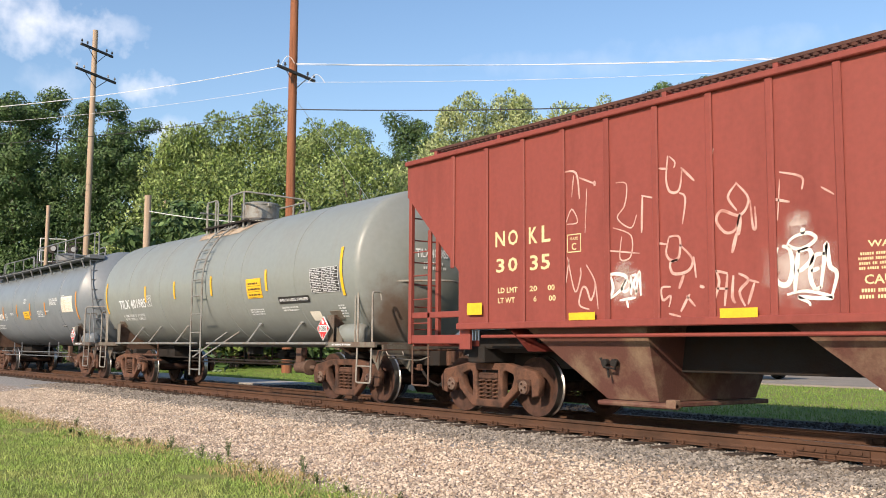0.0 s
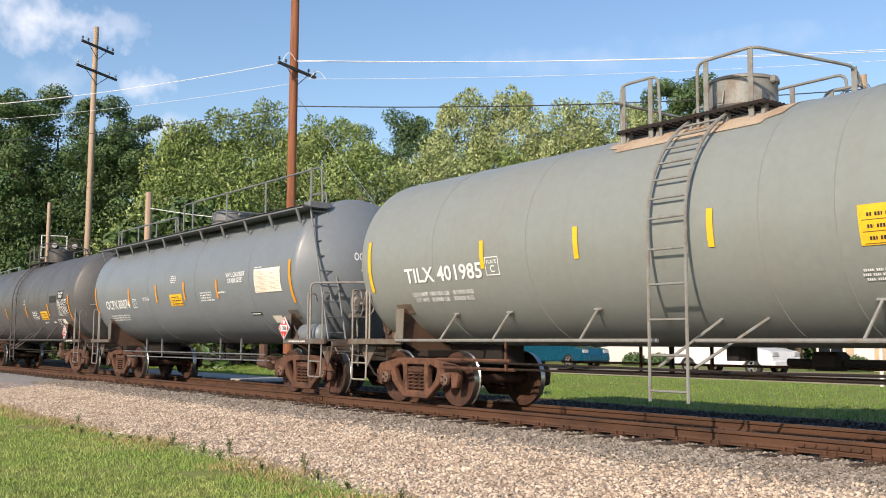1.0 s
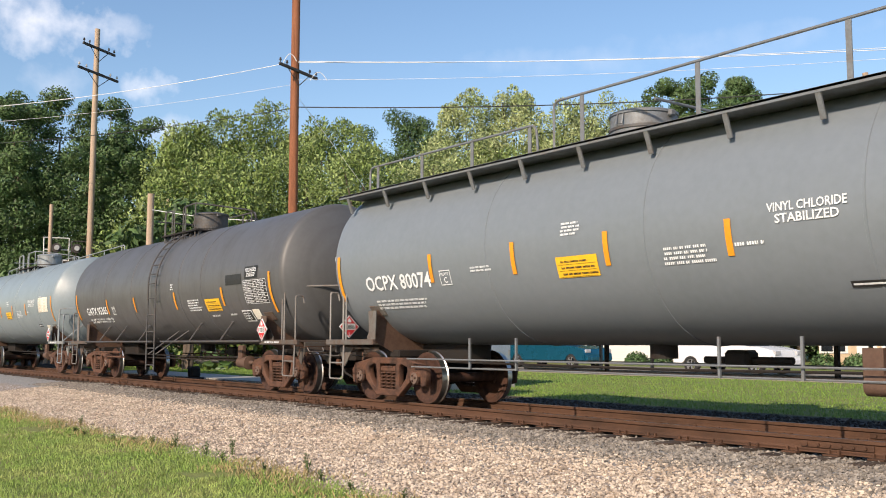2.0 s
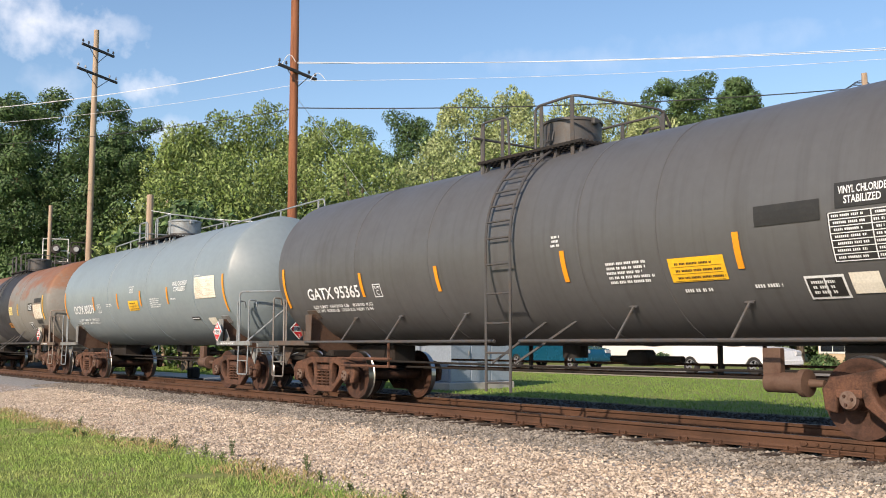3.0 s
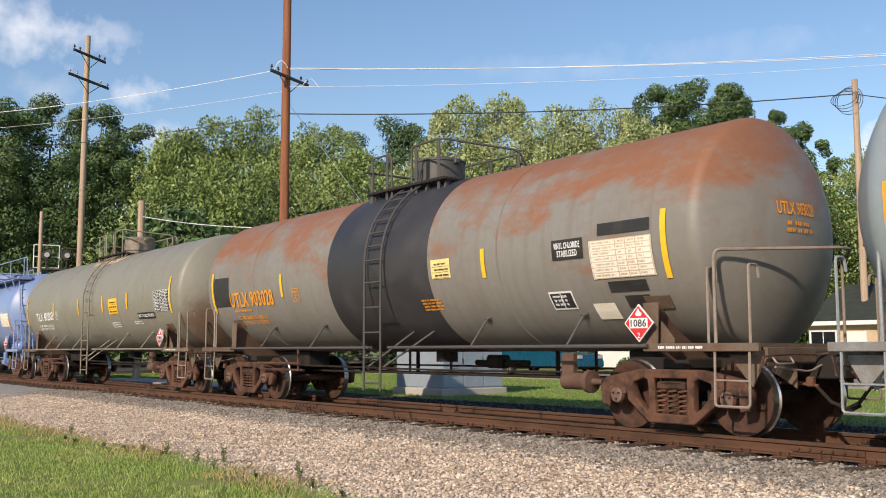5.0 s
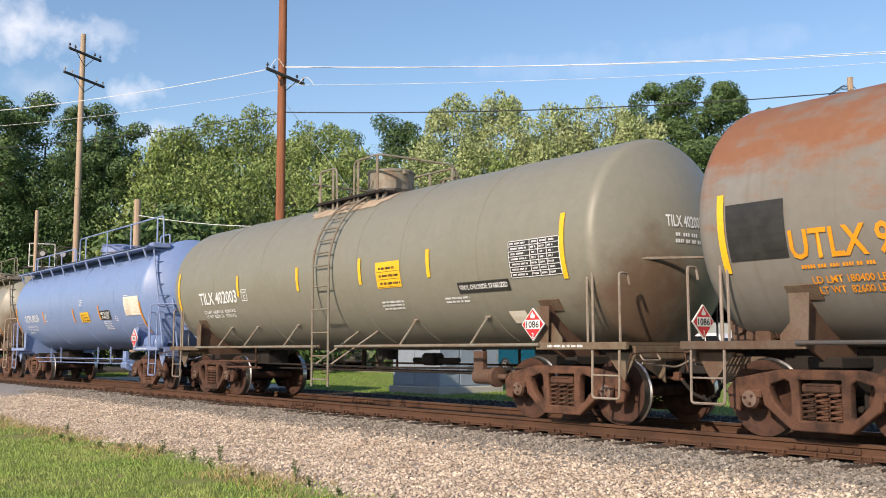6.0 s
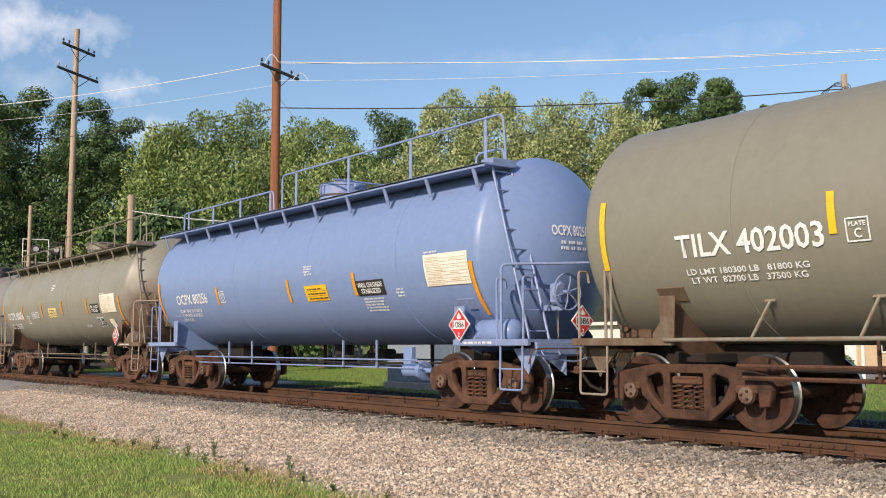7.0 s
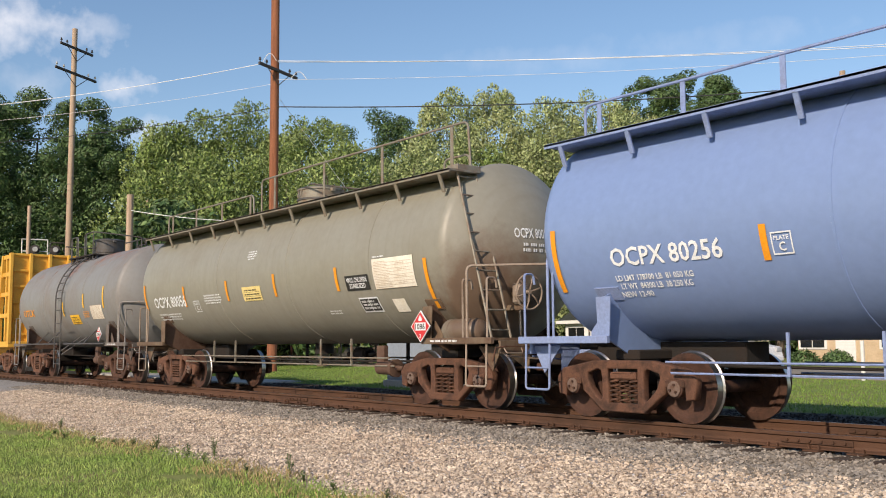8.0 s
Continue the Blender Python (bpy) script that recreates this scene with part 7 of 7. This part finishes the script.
M["cable"] = material("black cable sheath", (0.03, 0.03, 0.035), 0.6, 0, (0.05, 0.05, 0.05), 0.4, 1.0, bump=0)
M["porcelain"] = material("grey porcelain", (0.45, 0.46, 0.47), 0.25, 0, (0.35, 0.35, 0.36), 0.4, 5.0, bump=0)


def utility_pole(az, dist, top_el, r0, r1, mat, label, arms=()):
    x, y = spot(az, dist)
    z0 = height(x, y)
    h = EYE[2] + dist * math.tan(radians(top_el)) - z0
    p = thing("utility_pole", label, "utility pole", "poles along the track", (x, y, z0))
    part("pole", rod(bmesh.new(), (0, 0, -0.3), (0, 0, h), r0, 18, r1), mat, p, smooth=40)
    for el, length, turn, tilt in arms:
        z = EYE[2] + dist * math.tan(radians(el)) - z0
        d = Vector((math.cos(radians(turn)), math.sin(radians(turn)), math.tan(radians(tilt))))
        side = Vector((-d.y, d.x, 0)) * (r1 + 0.06)
        bm = bmesh.new()
        m = Matrix.Rotation(radians(turn), 4, "Z") @ Matrix.Rotation(radians(-tilt), 4, "Y")
        box(bm, Vector((0, 0, z)) - side, (length, 0.11, 0.14), m, 0.008)
        a = part("crossarm", bm, "arm", p)
        for k in (-0.47, -0.3, 0.3, 0.47):
            q = Vector((0, 0, z + 0.07)) - side + d * (k * length)
            bm = bmesh.new()
            lathe(bm, [(0, 0.02), (0.1, 0.02), (0.1, 0.06), (0.14, 0.07), (0.17, 0.04), (0.21, 0.055), (0.25, 0.02)], 10, "Z")
            bmesh.ops.translate(bm, verts=bm.verts, vec=q)
            part("insulator", bm, "porcelain" if length > 2.6 else "arm", a)
        for k in (-0.3, 0.3):
            bm = rod(bmesh.new(), Vector((0, 0, z - 0.75)) - side * 1.05, Vector((0, 0, z)) - side * 1.05 + d * (k * length), 0.022, 6)
            part("brace", bm, "arm", a)
    return p


utility_pole(61.86, 48, 22.5, 0.25, 0.20, "pole_red", "tall red-brown timber utility pole with one crossarm", ((15.75, 2.5, 103, -6),))
utility_pole(73.1, 60, 17.3, 0.20, 0.15, "pole_grey", "weathered pale utility pole with two crossarms", ((16.2, 2.4, 114, -4), (14.85, 3.0, 114, -4)))
utility_pole(69.9, 50, 8.45, 0.19, 0.165, "pole_grey", "short pale timber pole stub")
utility_pole(68.95, 62, 8.2, 0.13, 0.11, "pole_grey", "slim weathered timber pole")
utility_pole(75.15, 62, 7.6, 0.13, 0.11, "pole_grey", "slim weathered timber pole")
service_pole = utility_pole(28.95, 52, 14.6, 0.19, 0.14, "pole_grey", "pale timber service pole with cable loops")
utility_pole(28.2, 53, 9.0, 0.12, 0.10, "concrete", "pale slim pole beside a service pole")


def point(px, py, dist):
    """A place by its bearing and rise from the camera's mean aim."""
    az, el = bearing(px, py)
    return Vector((*spot(az, dist), EYE[2] + dist * math.tan(radians(el))))


def cable(name, label, a, b, sag, r, mat):
    pts = [a + (b - a) * (i / 24) - Vector((0, 0, sag * 4 * (i / 24) * (1 - i / 24))) for i in range(25)]
    tagged(part(name, tube(bmesh.new(), pts, r, 5), mat, None), label, "overhead wire", "overhead wires")


arm_a, arm_b = point(495, 106, 47.4), point(556, 134, 47.4)
for a, b, sag, thick in ((point(517, 109, 47.9), point(1700, 80, 50), 0.3, 0.017), (point(517, 111, 47.9), point(1700, 76, 51), 0.3, 0.015), (point(517, 142, 47.9), point(1700, 94, 49), 0.3, 0.009)):
    cable("power_line", "bright power line strung between poles", a, b, sag, thick, "wire")
for a, b, sag, thick in ((point(490, 115, 47.9), point(-200, 203, 60), 0.4, 0.017), (point(515, 150, 47.9), point(-200, 228, 60), 0.35, 0.008)):
    cable("power_line", "bright power line strung between poles", a, b, sag, thick, "wire")
cable("telephone_cable", "black cable between two poles", point(517, 190, 47.9), point(1524, 155, 51.9), 0.35, 0.03, "cable")
cable("telephone_cable", "black cable leading on from a pole", point(1526, 155, 51.9), point(1900, 170, 60), 0.3, 0.025, "cable")
cable("telephone_cable", "black cable between two poles", point(515, 192, 47.9), point(-300, 262, 70), 0.6, 0.02, "cable")
cable("guy_wire", "thin guy wire through the trees", point(520, 168, 47.9), point(852, 618, 60), 0.0, 0.012, "wire")
cable("service_cable", "pale service cable below the trees", point(265, 372, 49.6), point(500, 392, 47.7), 0.15, 0.02, "wire")
for a, b in ((point(497, 112, 47.6), point(521, 109, 47.6)), (point(545, 143, 47.6), point(575, 143, 47.6))):
    pts = [a + (b - a) * (k / 12) + Vector((0, 0, 0.42 * math.sin(math.pi * k / 12))) for k in range(13)]
    tagged(part("jumper_wire", tube(bmesh.new(), pts, 0.016, 5), "wire", None), "white looped jumper wire over a crossarm", "overhead wire", "overhead wires")
for i in range(4):
    c0 = point(1524, 160, 51.7) - service_pole.location
    bm = tube(bmesh.new(), [c0 + Vector((0.7 * math.cos(k * math.tau / 20) - 0.5, 0.2 * i, (0.35 + 0.12 * i) * math.sin(k * math.tau / 20))) for k in range(20)], 0.02, 5, True)
    part("cable_loop", bm, "cable", service_pole, "coiled black cable slack")

# signal cabinet
M["cabinet"] = material("blue-grey painted sheet steel", (0.30, 0.36, 0.43), 0.5, 0.1, (0.24, 0.28, 0.33), 0.5, 1.5, fine=20, bump=0.03)


def signal_cabinet():
    c = thing("signal_cabinet", "blue-grey steel railway equipment cabinet with louvred doors", "equipment cabinet", at=(-24.6, 8.1, height(-24.6, 8.1)))
    bm = bmesh.new()
    box(bm, (0, 0, 0.06), (2.6, 2.6, 0.3), bevel=0.02)
    part("plinth", bm, "concrete", c)
    bm = bmesh.new()
    box(bm, (0, 0, 1.05), (2.4, 2.4, 1.75), bevel=0.02)
    part("housing", bm, "cabinet", c)
    bm = bmesh.new()
    box(bm, (0, 0, 1.96), (2.55, 2.55, 0.08), bevel=0.02)
    part("roof", bm, "cabinet", c)
    for k in range(3):
        bm = bmesh.new()
        box(bm, (1.21, -0.8 + k * 0.8, 1.05), (0.03, 0.76, 1.6), bevel=0.008)
        d = part("door", bm, "cabinet", c)
        bm = bmesh.new()
        for j in range(6):
            box(bm, (1.235, -0.8 + k * 0.8, 0.62 + j * 0.055), (0.03, 0.3, 0.03), Matrix.Rotation(radians(25), 4, "Y"))
        part("louvre", bm, "cabinet", d)
        bm = bmesh.new()
        box(bm, (1.25, -0.5 + k * 0.8, 1.1), (0.03, 0.03, 0.16), bevel=0.006)
        part("handle", bm, "galv", d)
    for k in range(2):
        bm = bmesh.new()
        box(bm, (-0.6 + k * 1.2, -1.21, 1.05), (1.14, 0.03, 1.6), bevel=0.008)
        part("panel", bm, "cabinet", c)


signal_cabinet()

# vehicles on the street
M["glass_dark"] = material("dark tinted glass", (0.012, 0.014, 0.016), 0.08, 0, (0.02, 0.02, 0.02), 0.3, 2.0, bump=0)
M["tyre"] = material("black rubber", (0.02, 0.02, 0.02), 0.8, 0, (0.03, 0.03, 0.03), 0.5, 6.0, bump=0.1)
M["alloy"] = material("silver alloy", (0.6, 0.6, 0.62), 0.3, 0.8, (0.5, 0.5, 0.5), 0.4, 5.0, bump=0)
M["car_white"] = material("white car paint", (0.78, 0.78, 0.77), 0.25, 0, (0.7, 0.7, 0.69), 0.4, 1.0, bump=0)
M["car_teal"] = material("metallic teal-blue car paint", (0.012, 0.12, 0.20), 0.22, 0.5, (0.01, 0.09, 0.16), 0.4, 1.0, bump=0)
M["car_beige"] = material("silver-beige car paint", (0.42, 0.39, 0.34), 0.3, 0.4, (0.36, 0.33, 0.29), 0.4, 1.0, bump=0)
M["lamp_red"] = material("red lamp lens", (0.4, 0.02, 0.02), 0.2, 0, (0.3, 0.02, 0.02), 0.4, 5.0, bump=0)


def vehicle(name, label, x, y, paint, base, length, roof, bed=False, face=1):
    z0 = -0.085
    car = thing(name, label, "car", "vehicles on the street", (x, y, z0), 0 if face > 0 else 180)
    l, w = length / 2, 0.92
    hb = base / 2
    def arch(c):
        return [(c + 0.41 * math.cos(a), 0.33 + 0.41 * math.sin(a)) for a in [math.pi * (1 - k / 8) for k in range(9)]]
    low = [(-l, 0.38)] + arch(-hb) + arch(hb) + [(l - 0.05, 0.36)]
    top = [(l, 0.62), (l - 0.12, 0.92), (hb + 0.1, 1.05), (0.9, 1.08), (-l + 0.05, 1.10), (-l, 0.9)]
    bm = prism(bmesh.new(), low + top, -w, w)
    bmesh.ops.bevel(bm, geom=[e for e in bm.edges if abs(e.verts[0].co.y - e.verts[1].co.y) < 0.01], offset=0.05, segments=2, affect="EDGES")
    part("body", bm, paint, car, smooth=45)
    rear = 0.0 if bed else -l + 0.1
    bm = prism(bmesh.new(), [(1.05, 1.02), (0.35, roof), (rear + 0.35, roof), (rear, 1.05)], -w + 0.08, w - 0.08)
    bmesh.ops.bevel(bm, geom=bm.edges[:], offset=0.06, segments=2, affect="EDGES")
    part("cabin", bm, paint, car, smooth=45)
    for s in (-1, 1):
        n = 2 if bed else 3
        a0, a1 = rear + 0.22, 0.75
        for k in range(n):
            p, q = a0 + (a1 - a0) * k / n + 0.03, a0 + (a1 - a0) * (k + 1) / n - 0.03
            bm = prism(bmesh.new(), [(p, 1.12), (q, 1.12), (q - (0.35 if k == n - 1 else 0), roof - 0.1), (p + (0.12 if k == 0 else 0), roof - 0.1)], s * (w - 0.07), s * (w - 0.055))
            part("window", bm, "glass_dark", car)
        for wx in (-hb, hb):
            bm = bmesh.new()
            lathe(bm, [(s * 0.68, 0.2), (s * 0.68, 0.32), (s * 0.71, 0.345), (s * 0.88, 0.345), (s * 0.91, 0.32), (s * 0.91, 0.22)], 24, "Y", False)
            bmesh.ops.translate(bm, verts=bm.verts, vec=(wx, 0, 0.345))
            t = part("tyre", bm, "tyre", car, smooth=40)
            bm = bmesh.new()
            lathe(bm, [(s * 0.86, 0.225), (s * 0.895, 0.225), (s * 0.895, 0.20), (s * 0.87, 0.19)], 24, "Y", False)
            for k in range(5):
                a = k * math.tau / 5
                box(bm, (0.1 * math.cos(a), s * 0.885, 0.1 * math.sin(a)), (0.22, 0.03, 0.06), Matrix.Rotation(-a, 4, "Y"))
            rod(bm, (0, s * 0.86, 0), (0, s * 0.905, 0), 0.05, 10)
            bmesh.ops.translate(bm, verts=bm.verts, vec=(wx, 0, 0.345))
            part("rim", bm, "alloy", t)
        for xe, m, nm in ((l - 0.06, "porcelain", "headlight"), (-l + 0.03, "lamp_red", "tail_light")):
            part(nm, box(bmesh.new(), (xe, s * 0.68, 0.82), (0.1, 0.34, 0.16), bevel=0.02), m, car)
    bm = prism(bmesh.new(), [(0.95, 1.08), (1.0, 1.08), (0.44, roof - 0.09), (0.39, roof - 0.09)], -w + 0.18, w - 0.18)
    part("windscreen", bm, "glass_dark", car)
    for s, nm in ((1, "front_bumper"), (-1, "rear_bumper")):
        part(nm, box(bmesh.new(), (s * l, 0, 0.48), (0.12, 1.7, 0.2), bevel=0.03), paint, car)


vehicle("van", "white minivan parked on the street", -23.4, 20.9, "car_white", 2.95, 4.7, 1.7)
vehicle("sport_utility_car", "teal-blue sport utility car parked on the street", -34.8, 22.2, "car_teal", 3.8, 5.7, 1.85)
vehicle("pickup_truck", "silver-beige pickup truck parked on the street", -52.7, 21.0, "car_beige", 3.5, 5.6, 1.75, True)

# houses
M["siding_white"] = material("white clapboard siding", (0.72, 0.72, 0.69), 0.6, 0, (0.6, 0.6, 0.57), 0.4, 2.0, (0.2, 1, 6), 20, 0.06, 0.05)
M["siding_tan"] = material("tan masonry wall", (0.52, 0.40, 0.26), 0.8, 0, (0.42, 0.31, 0.2), 0.5, 2.0, fine=15, bump=0.1)
M["brick_red"] = material("dark red brick wall", (0.20, 0.075, 0.05), 0.85, 0, (0.14, 0.06, 0.045), 0.6, 2.0, fine=14, fine_amount=0.2, bump=0.2)
M["shingle"] = material("dark green-grey shingles", (0.085, 0.10, 0.085), 0.85, 0, (0.06, 0.07, 0.06), 0.6, 3.0, fine=12, fine_amount=0.2, bump=0.3)


def house(label, x, y, w, d, eave, ridge, wall_mat, doors=(), windows=(), posts=0):
    z0 = height(x, y) - 0.05
    h = thing("house", label, "house", "houses across the street", (x, y, z0))
    # four walls with thickness
    for c, s in (((0, -d / 2, eave / 2), (w, 0.2, eave)), ((0, d / 2, eave / 2), (w, 0.2, eave)), ((-w / 2 + 0.1, 0, eave / 2), (0.2, d - 0.2, eave)), ((w / 2 - 0.1, 0, eave / 2), (0.2, d - 0.2, eave))):
        part("wall", box(bmesh.new(), c, s), wall_mat, h)
    for s in (-1, 1):
        bm = bmesh.new()
        vs = [bm.verts.new(p) for p in ((-w / 2 - 0.4, s * (d / 2 + 0.5), eave - 0.15), (w / 2 + 0.4, s * (d / 2 + 0.5), eave - 0.15), (w / 2 + 0.4, 0, ridge), (-w / 2 - 0.4, 0, ridge))]
        bm.faces.new(vs)
        bmesh.ops.solidify(bm, geom=bm.faces[:], thickness=0.15)
        part("roof_slope", bm, "shingle", h)
        bm = bmesh.new()
        vs = [bm.verts.new(p) for p in ((s * w / 2, -d / 2, eave), (s * w / 2, d / 2, eave), (s * w / 2, 0, ridge - 0.1))]
        bm.faces.new(vs)
        bmesh.ops.solidify(bm, geom=bm.faces[:], thickness=0.15)
        part("gable", bm, wall_mat, h)
        part("fascia", box(bmesh.new(), (0, s * (d / 2 + 0.52), eave - 0.2), (w + 0.8, 0.06, 0.2)), "siding_white", h)
    for wx, wz, ww, wh in windows:
        f = part("window", box(bmesh.new(), (wx, -d / 2 - 0.11, wz), (ww + 0.2, 0.08, wh + 0.2), bevel=0.01), "siding_white", h)
        for k in (-0.25, 0.25):
            part("pane", box(bmesh.new(), (wx + k * ww, -d / 2 - 0.16, wz), (ww * 0.46, 0.03, wh)), "glass_dark", f)
    for wx, ww, wh in doors:
        part("door", box(bmesh.new(), (wx, -d / 2 - 0.12, wh / 2), (ww, 0.08, wh), bevel=0.01), "siding_white", h)
    for k in range(posts):
        part("porch_post", box(bmesh.new(), (-w / 2 + 0.6 + k * (w - 1.2) / max(1, posts - 1), -d / 2 - 1.6, eave / 2), (0.18, 0.18, eave)), "siding_white", h)
    if posts:
        part("porch_roof", box(bmesh.new(), (0, -d / 2 - 0.9, eave - 0.05), (w + 0.4, 1.9, 0.14), bevel=0.02), "shingle", h)


house("tan masonry house with a dark shingle roof", -21.0, 36.5, 12.0, 8.0, 2.7, 4.6, "siding_tan", ((-3.5, 1.0, 2.1), (2.0, 2.6, 2.2)), ((-5.2, 1.5, 1.3, 1.2), (-1.0, 1.5, 1.5, 1.2), (4.8, 1.5, 1.4, 1.2)))
house("white clapboard house with a porch", -39.5, 37.0, 9.0, 7.0, 2.7, 4.6, "siding_white", ((0.5, 1.0, 2.1),), ((-3.5, 1.5, 1.4, 1.3), (3.5, 1.5, 1.4, 1.3)))
house("dark red brick house with white porch posts", -86.0, 31.0, 18.0, 9.0, 3.0, 5.4, "brick_red", ((-1.0, 1.0, 2.1),), ((-6.0, 1.5, 1.6, 1.3), (-3.2, 1.5, 1.3, 1.3), (3.0, 1.5, 1.6, 1.3), (6.4, 1.5, 1.6, 1.3)), 6)


def bush(x, y, s, seed):
    rng = np.random.default_rng(seed)
    n = 900
    d = rng.normal(size=(n, 3)); d /= np.linalg.norm(d, axis=1)[:, None]; d[:, 2] = np.abs(d[:, 2])
    P = d * s * (0.7 + 0.35 * rng.random((n, 1)))
    a = rng.normal(size=(n, 3)); a /= np.linalg.norm(a, axis=1)[:, None]
    b = np.cross(a, d)
    V = np.stack([P - a * 0.09, P + b * 0.06, P + a * 0.09, P - b * 0.06], 1).reshape(-1, 3)
    ob = part("bush", sheet_mesh("bush", V, np.arange(4 * n).reshape(-1, 4)), "leaf_dark", None)
    ob.matrix_basis = pose(x, y, height(x, y))
    tagged(ob, "clipped round green bush beside a house", "bush", "bushes by the houses")


for i, x in enumerate((-42.8, -41.0, -38.0, -36.2, -26.2, -24.5)):
    bush(x, 31.6, 0.75, 50 + i)
bm = rod(bmesh.new(), (0, 0, -0.1), (0, 0, 1.2), 0.06, 12)
ob = part("white_post", bm, "siding_white", None)
ob.matrix_basis = pose(-15.3, 17.0, height(-15.3, 17.0))
tagged(ob, "white painted post at the edge of the lawn", "post")


def switch_stand(x, y):
    """A low switch stand beside the far rail."""
    s = thing("switch_stand", "dark low railway switch stand", "switch stand", at=(x, y, height(x, y)))
    part("base", box(bmesh.new(), (0, 0, 0.08), (0.7, 0.5, 0.16), bevel=0.02), "under", s)
    part("housing", box(bmesh.new(), (0, 0, 0.34), (0.4, 0.36, 0.4), bevel=0.06), "under", s)
    part("lever", rod(bmesh.new(), (-0.5, 0, 0.2), (-0.5, 0, 0.75), 0.03, 8), "under", s)
    part("target", rod(bmesh.new(), (-0.5, -0.03, 0.85), (-0.5, 0.03, 0.85), 0.13, 16), "under", s)


switch_stand(-33.5, 3.0)


def crossing_signal():
    """A cantilever level-crossing signal: mast, walkway arm with rails, white end basket and lamp heads."""
    b = point(95, 462, 66)
    c = thing("crossing_signal", "cantilever level-crossing signal with a white end basket", "railway signal", at=(b.x, b.y, height(b.x, b.y)))
    z = b.z - c.location.z
    az = radians(77)
    m = Matrix.Rotation(radians(77), 4, "Z")          # local x runs across the view
    def P(x, y, zz):
        return m @ Vector((x, y, zz))
    part("mast", rod(bmesh.new(), P(3.2, 0, -0.3), P(3.2, 0, z + 0.2), 0.16, 14), "galv", c)
    part("arm", box(bmesh.new(), P(2.0, 0, z - 0.1), (6.2, 0.5, 0.12), m, 0.01), "arm", c)
    for x0, x1, h in ((-0.75, 0.75, 1.45),):
        f = part("basket", tube(bmesh.new(), [P(x0, 0.2, z), P(x1, 0.2, z), P(x1, 0.2, z + h), P(x0, 0.2, z + h)], 0.055, 6, True), "siding_white", c, "white pipe basket")
        part("basket_rail", rod(bmesh.new(), P(x0, 0.2, z + 0.7), P(x1, 0.2, z + 0.7), 0.04, 6), "siding_white", f)
    part("handrail", tube(bmesh.new(), bend([P(0.9, 0.2, z), P(0.9, 0.2, z + 1.3), P(5.0, 0.2, z + 1.2), P(5.0, 0.2, z)], 0.2), 0.04, 6), "arm", c)
    for x in (0.0, 1.2, 2.0):
        h = part("lamp_head", rod(bmesh.new(), P(x, -0.1, z + 0.8), P(x, 0.25, z + 0.8), 0.3, 16), "arm", c)
        part("hood", rod(bmesh.new(), P(x, -0.3, z + 0.8), P(x, -0.1, z + 0.8), 0.16, 12), "porcelain", h)
        part("lamp_bracket", rod(bmesh.new(), P(x, 0.1, z - 0.05), P(x, 0.1, z + 0.6), 0.05, 6), "arm", c)


crossing_signal()

# ---- movement ----
SPEED, SLOWING = 14.36, -0.020


def gone(t):
    return SPEED * t + 0.5 * SLOWING * t * t


def motions():
    """The train rolls by, and its wheels turn with it."""
    times = [i * 0.5 for i in range(17)]
    for car, u, wheels in CARS:
        walk(car, [(t, pose(u + gone(t), 0, 0)) for t in times])
        for w in wheels:
            x, y, z = w.location
            rows = []
            for i in range(241):
                t = i / 30
                rows.append((t, pose(x, y, z, 0, math.degrees(gone(t) / R_WHEEL) % 360.0, 0)))
            walk(w, rows)


motions()
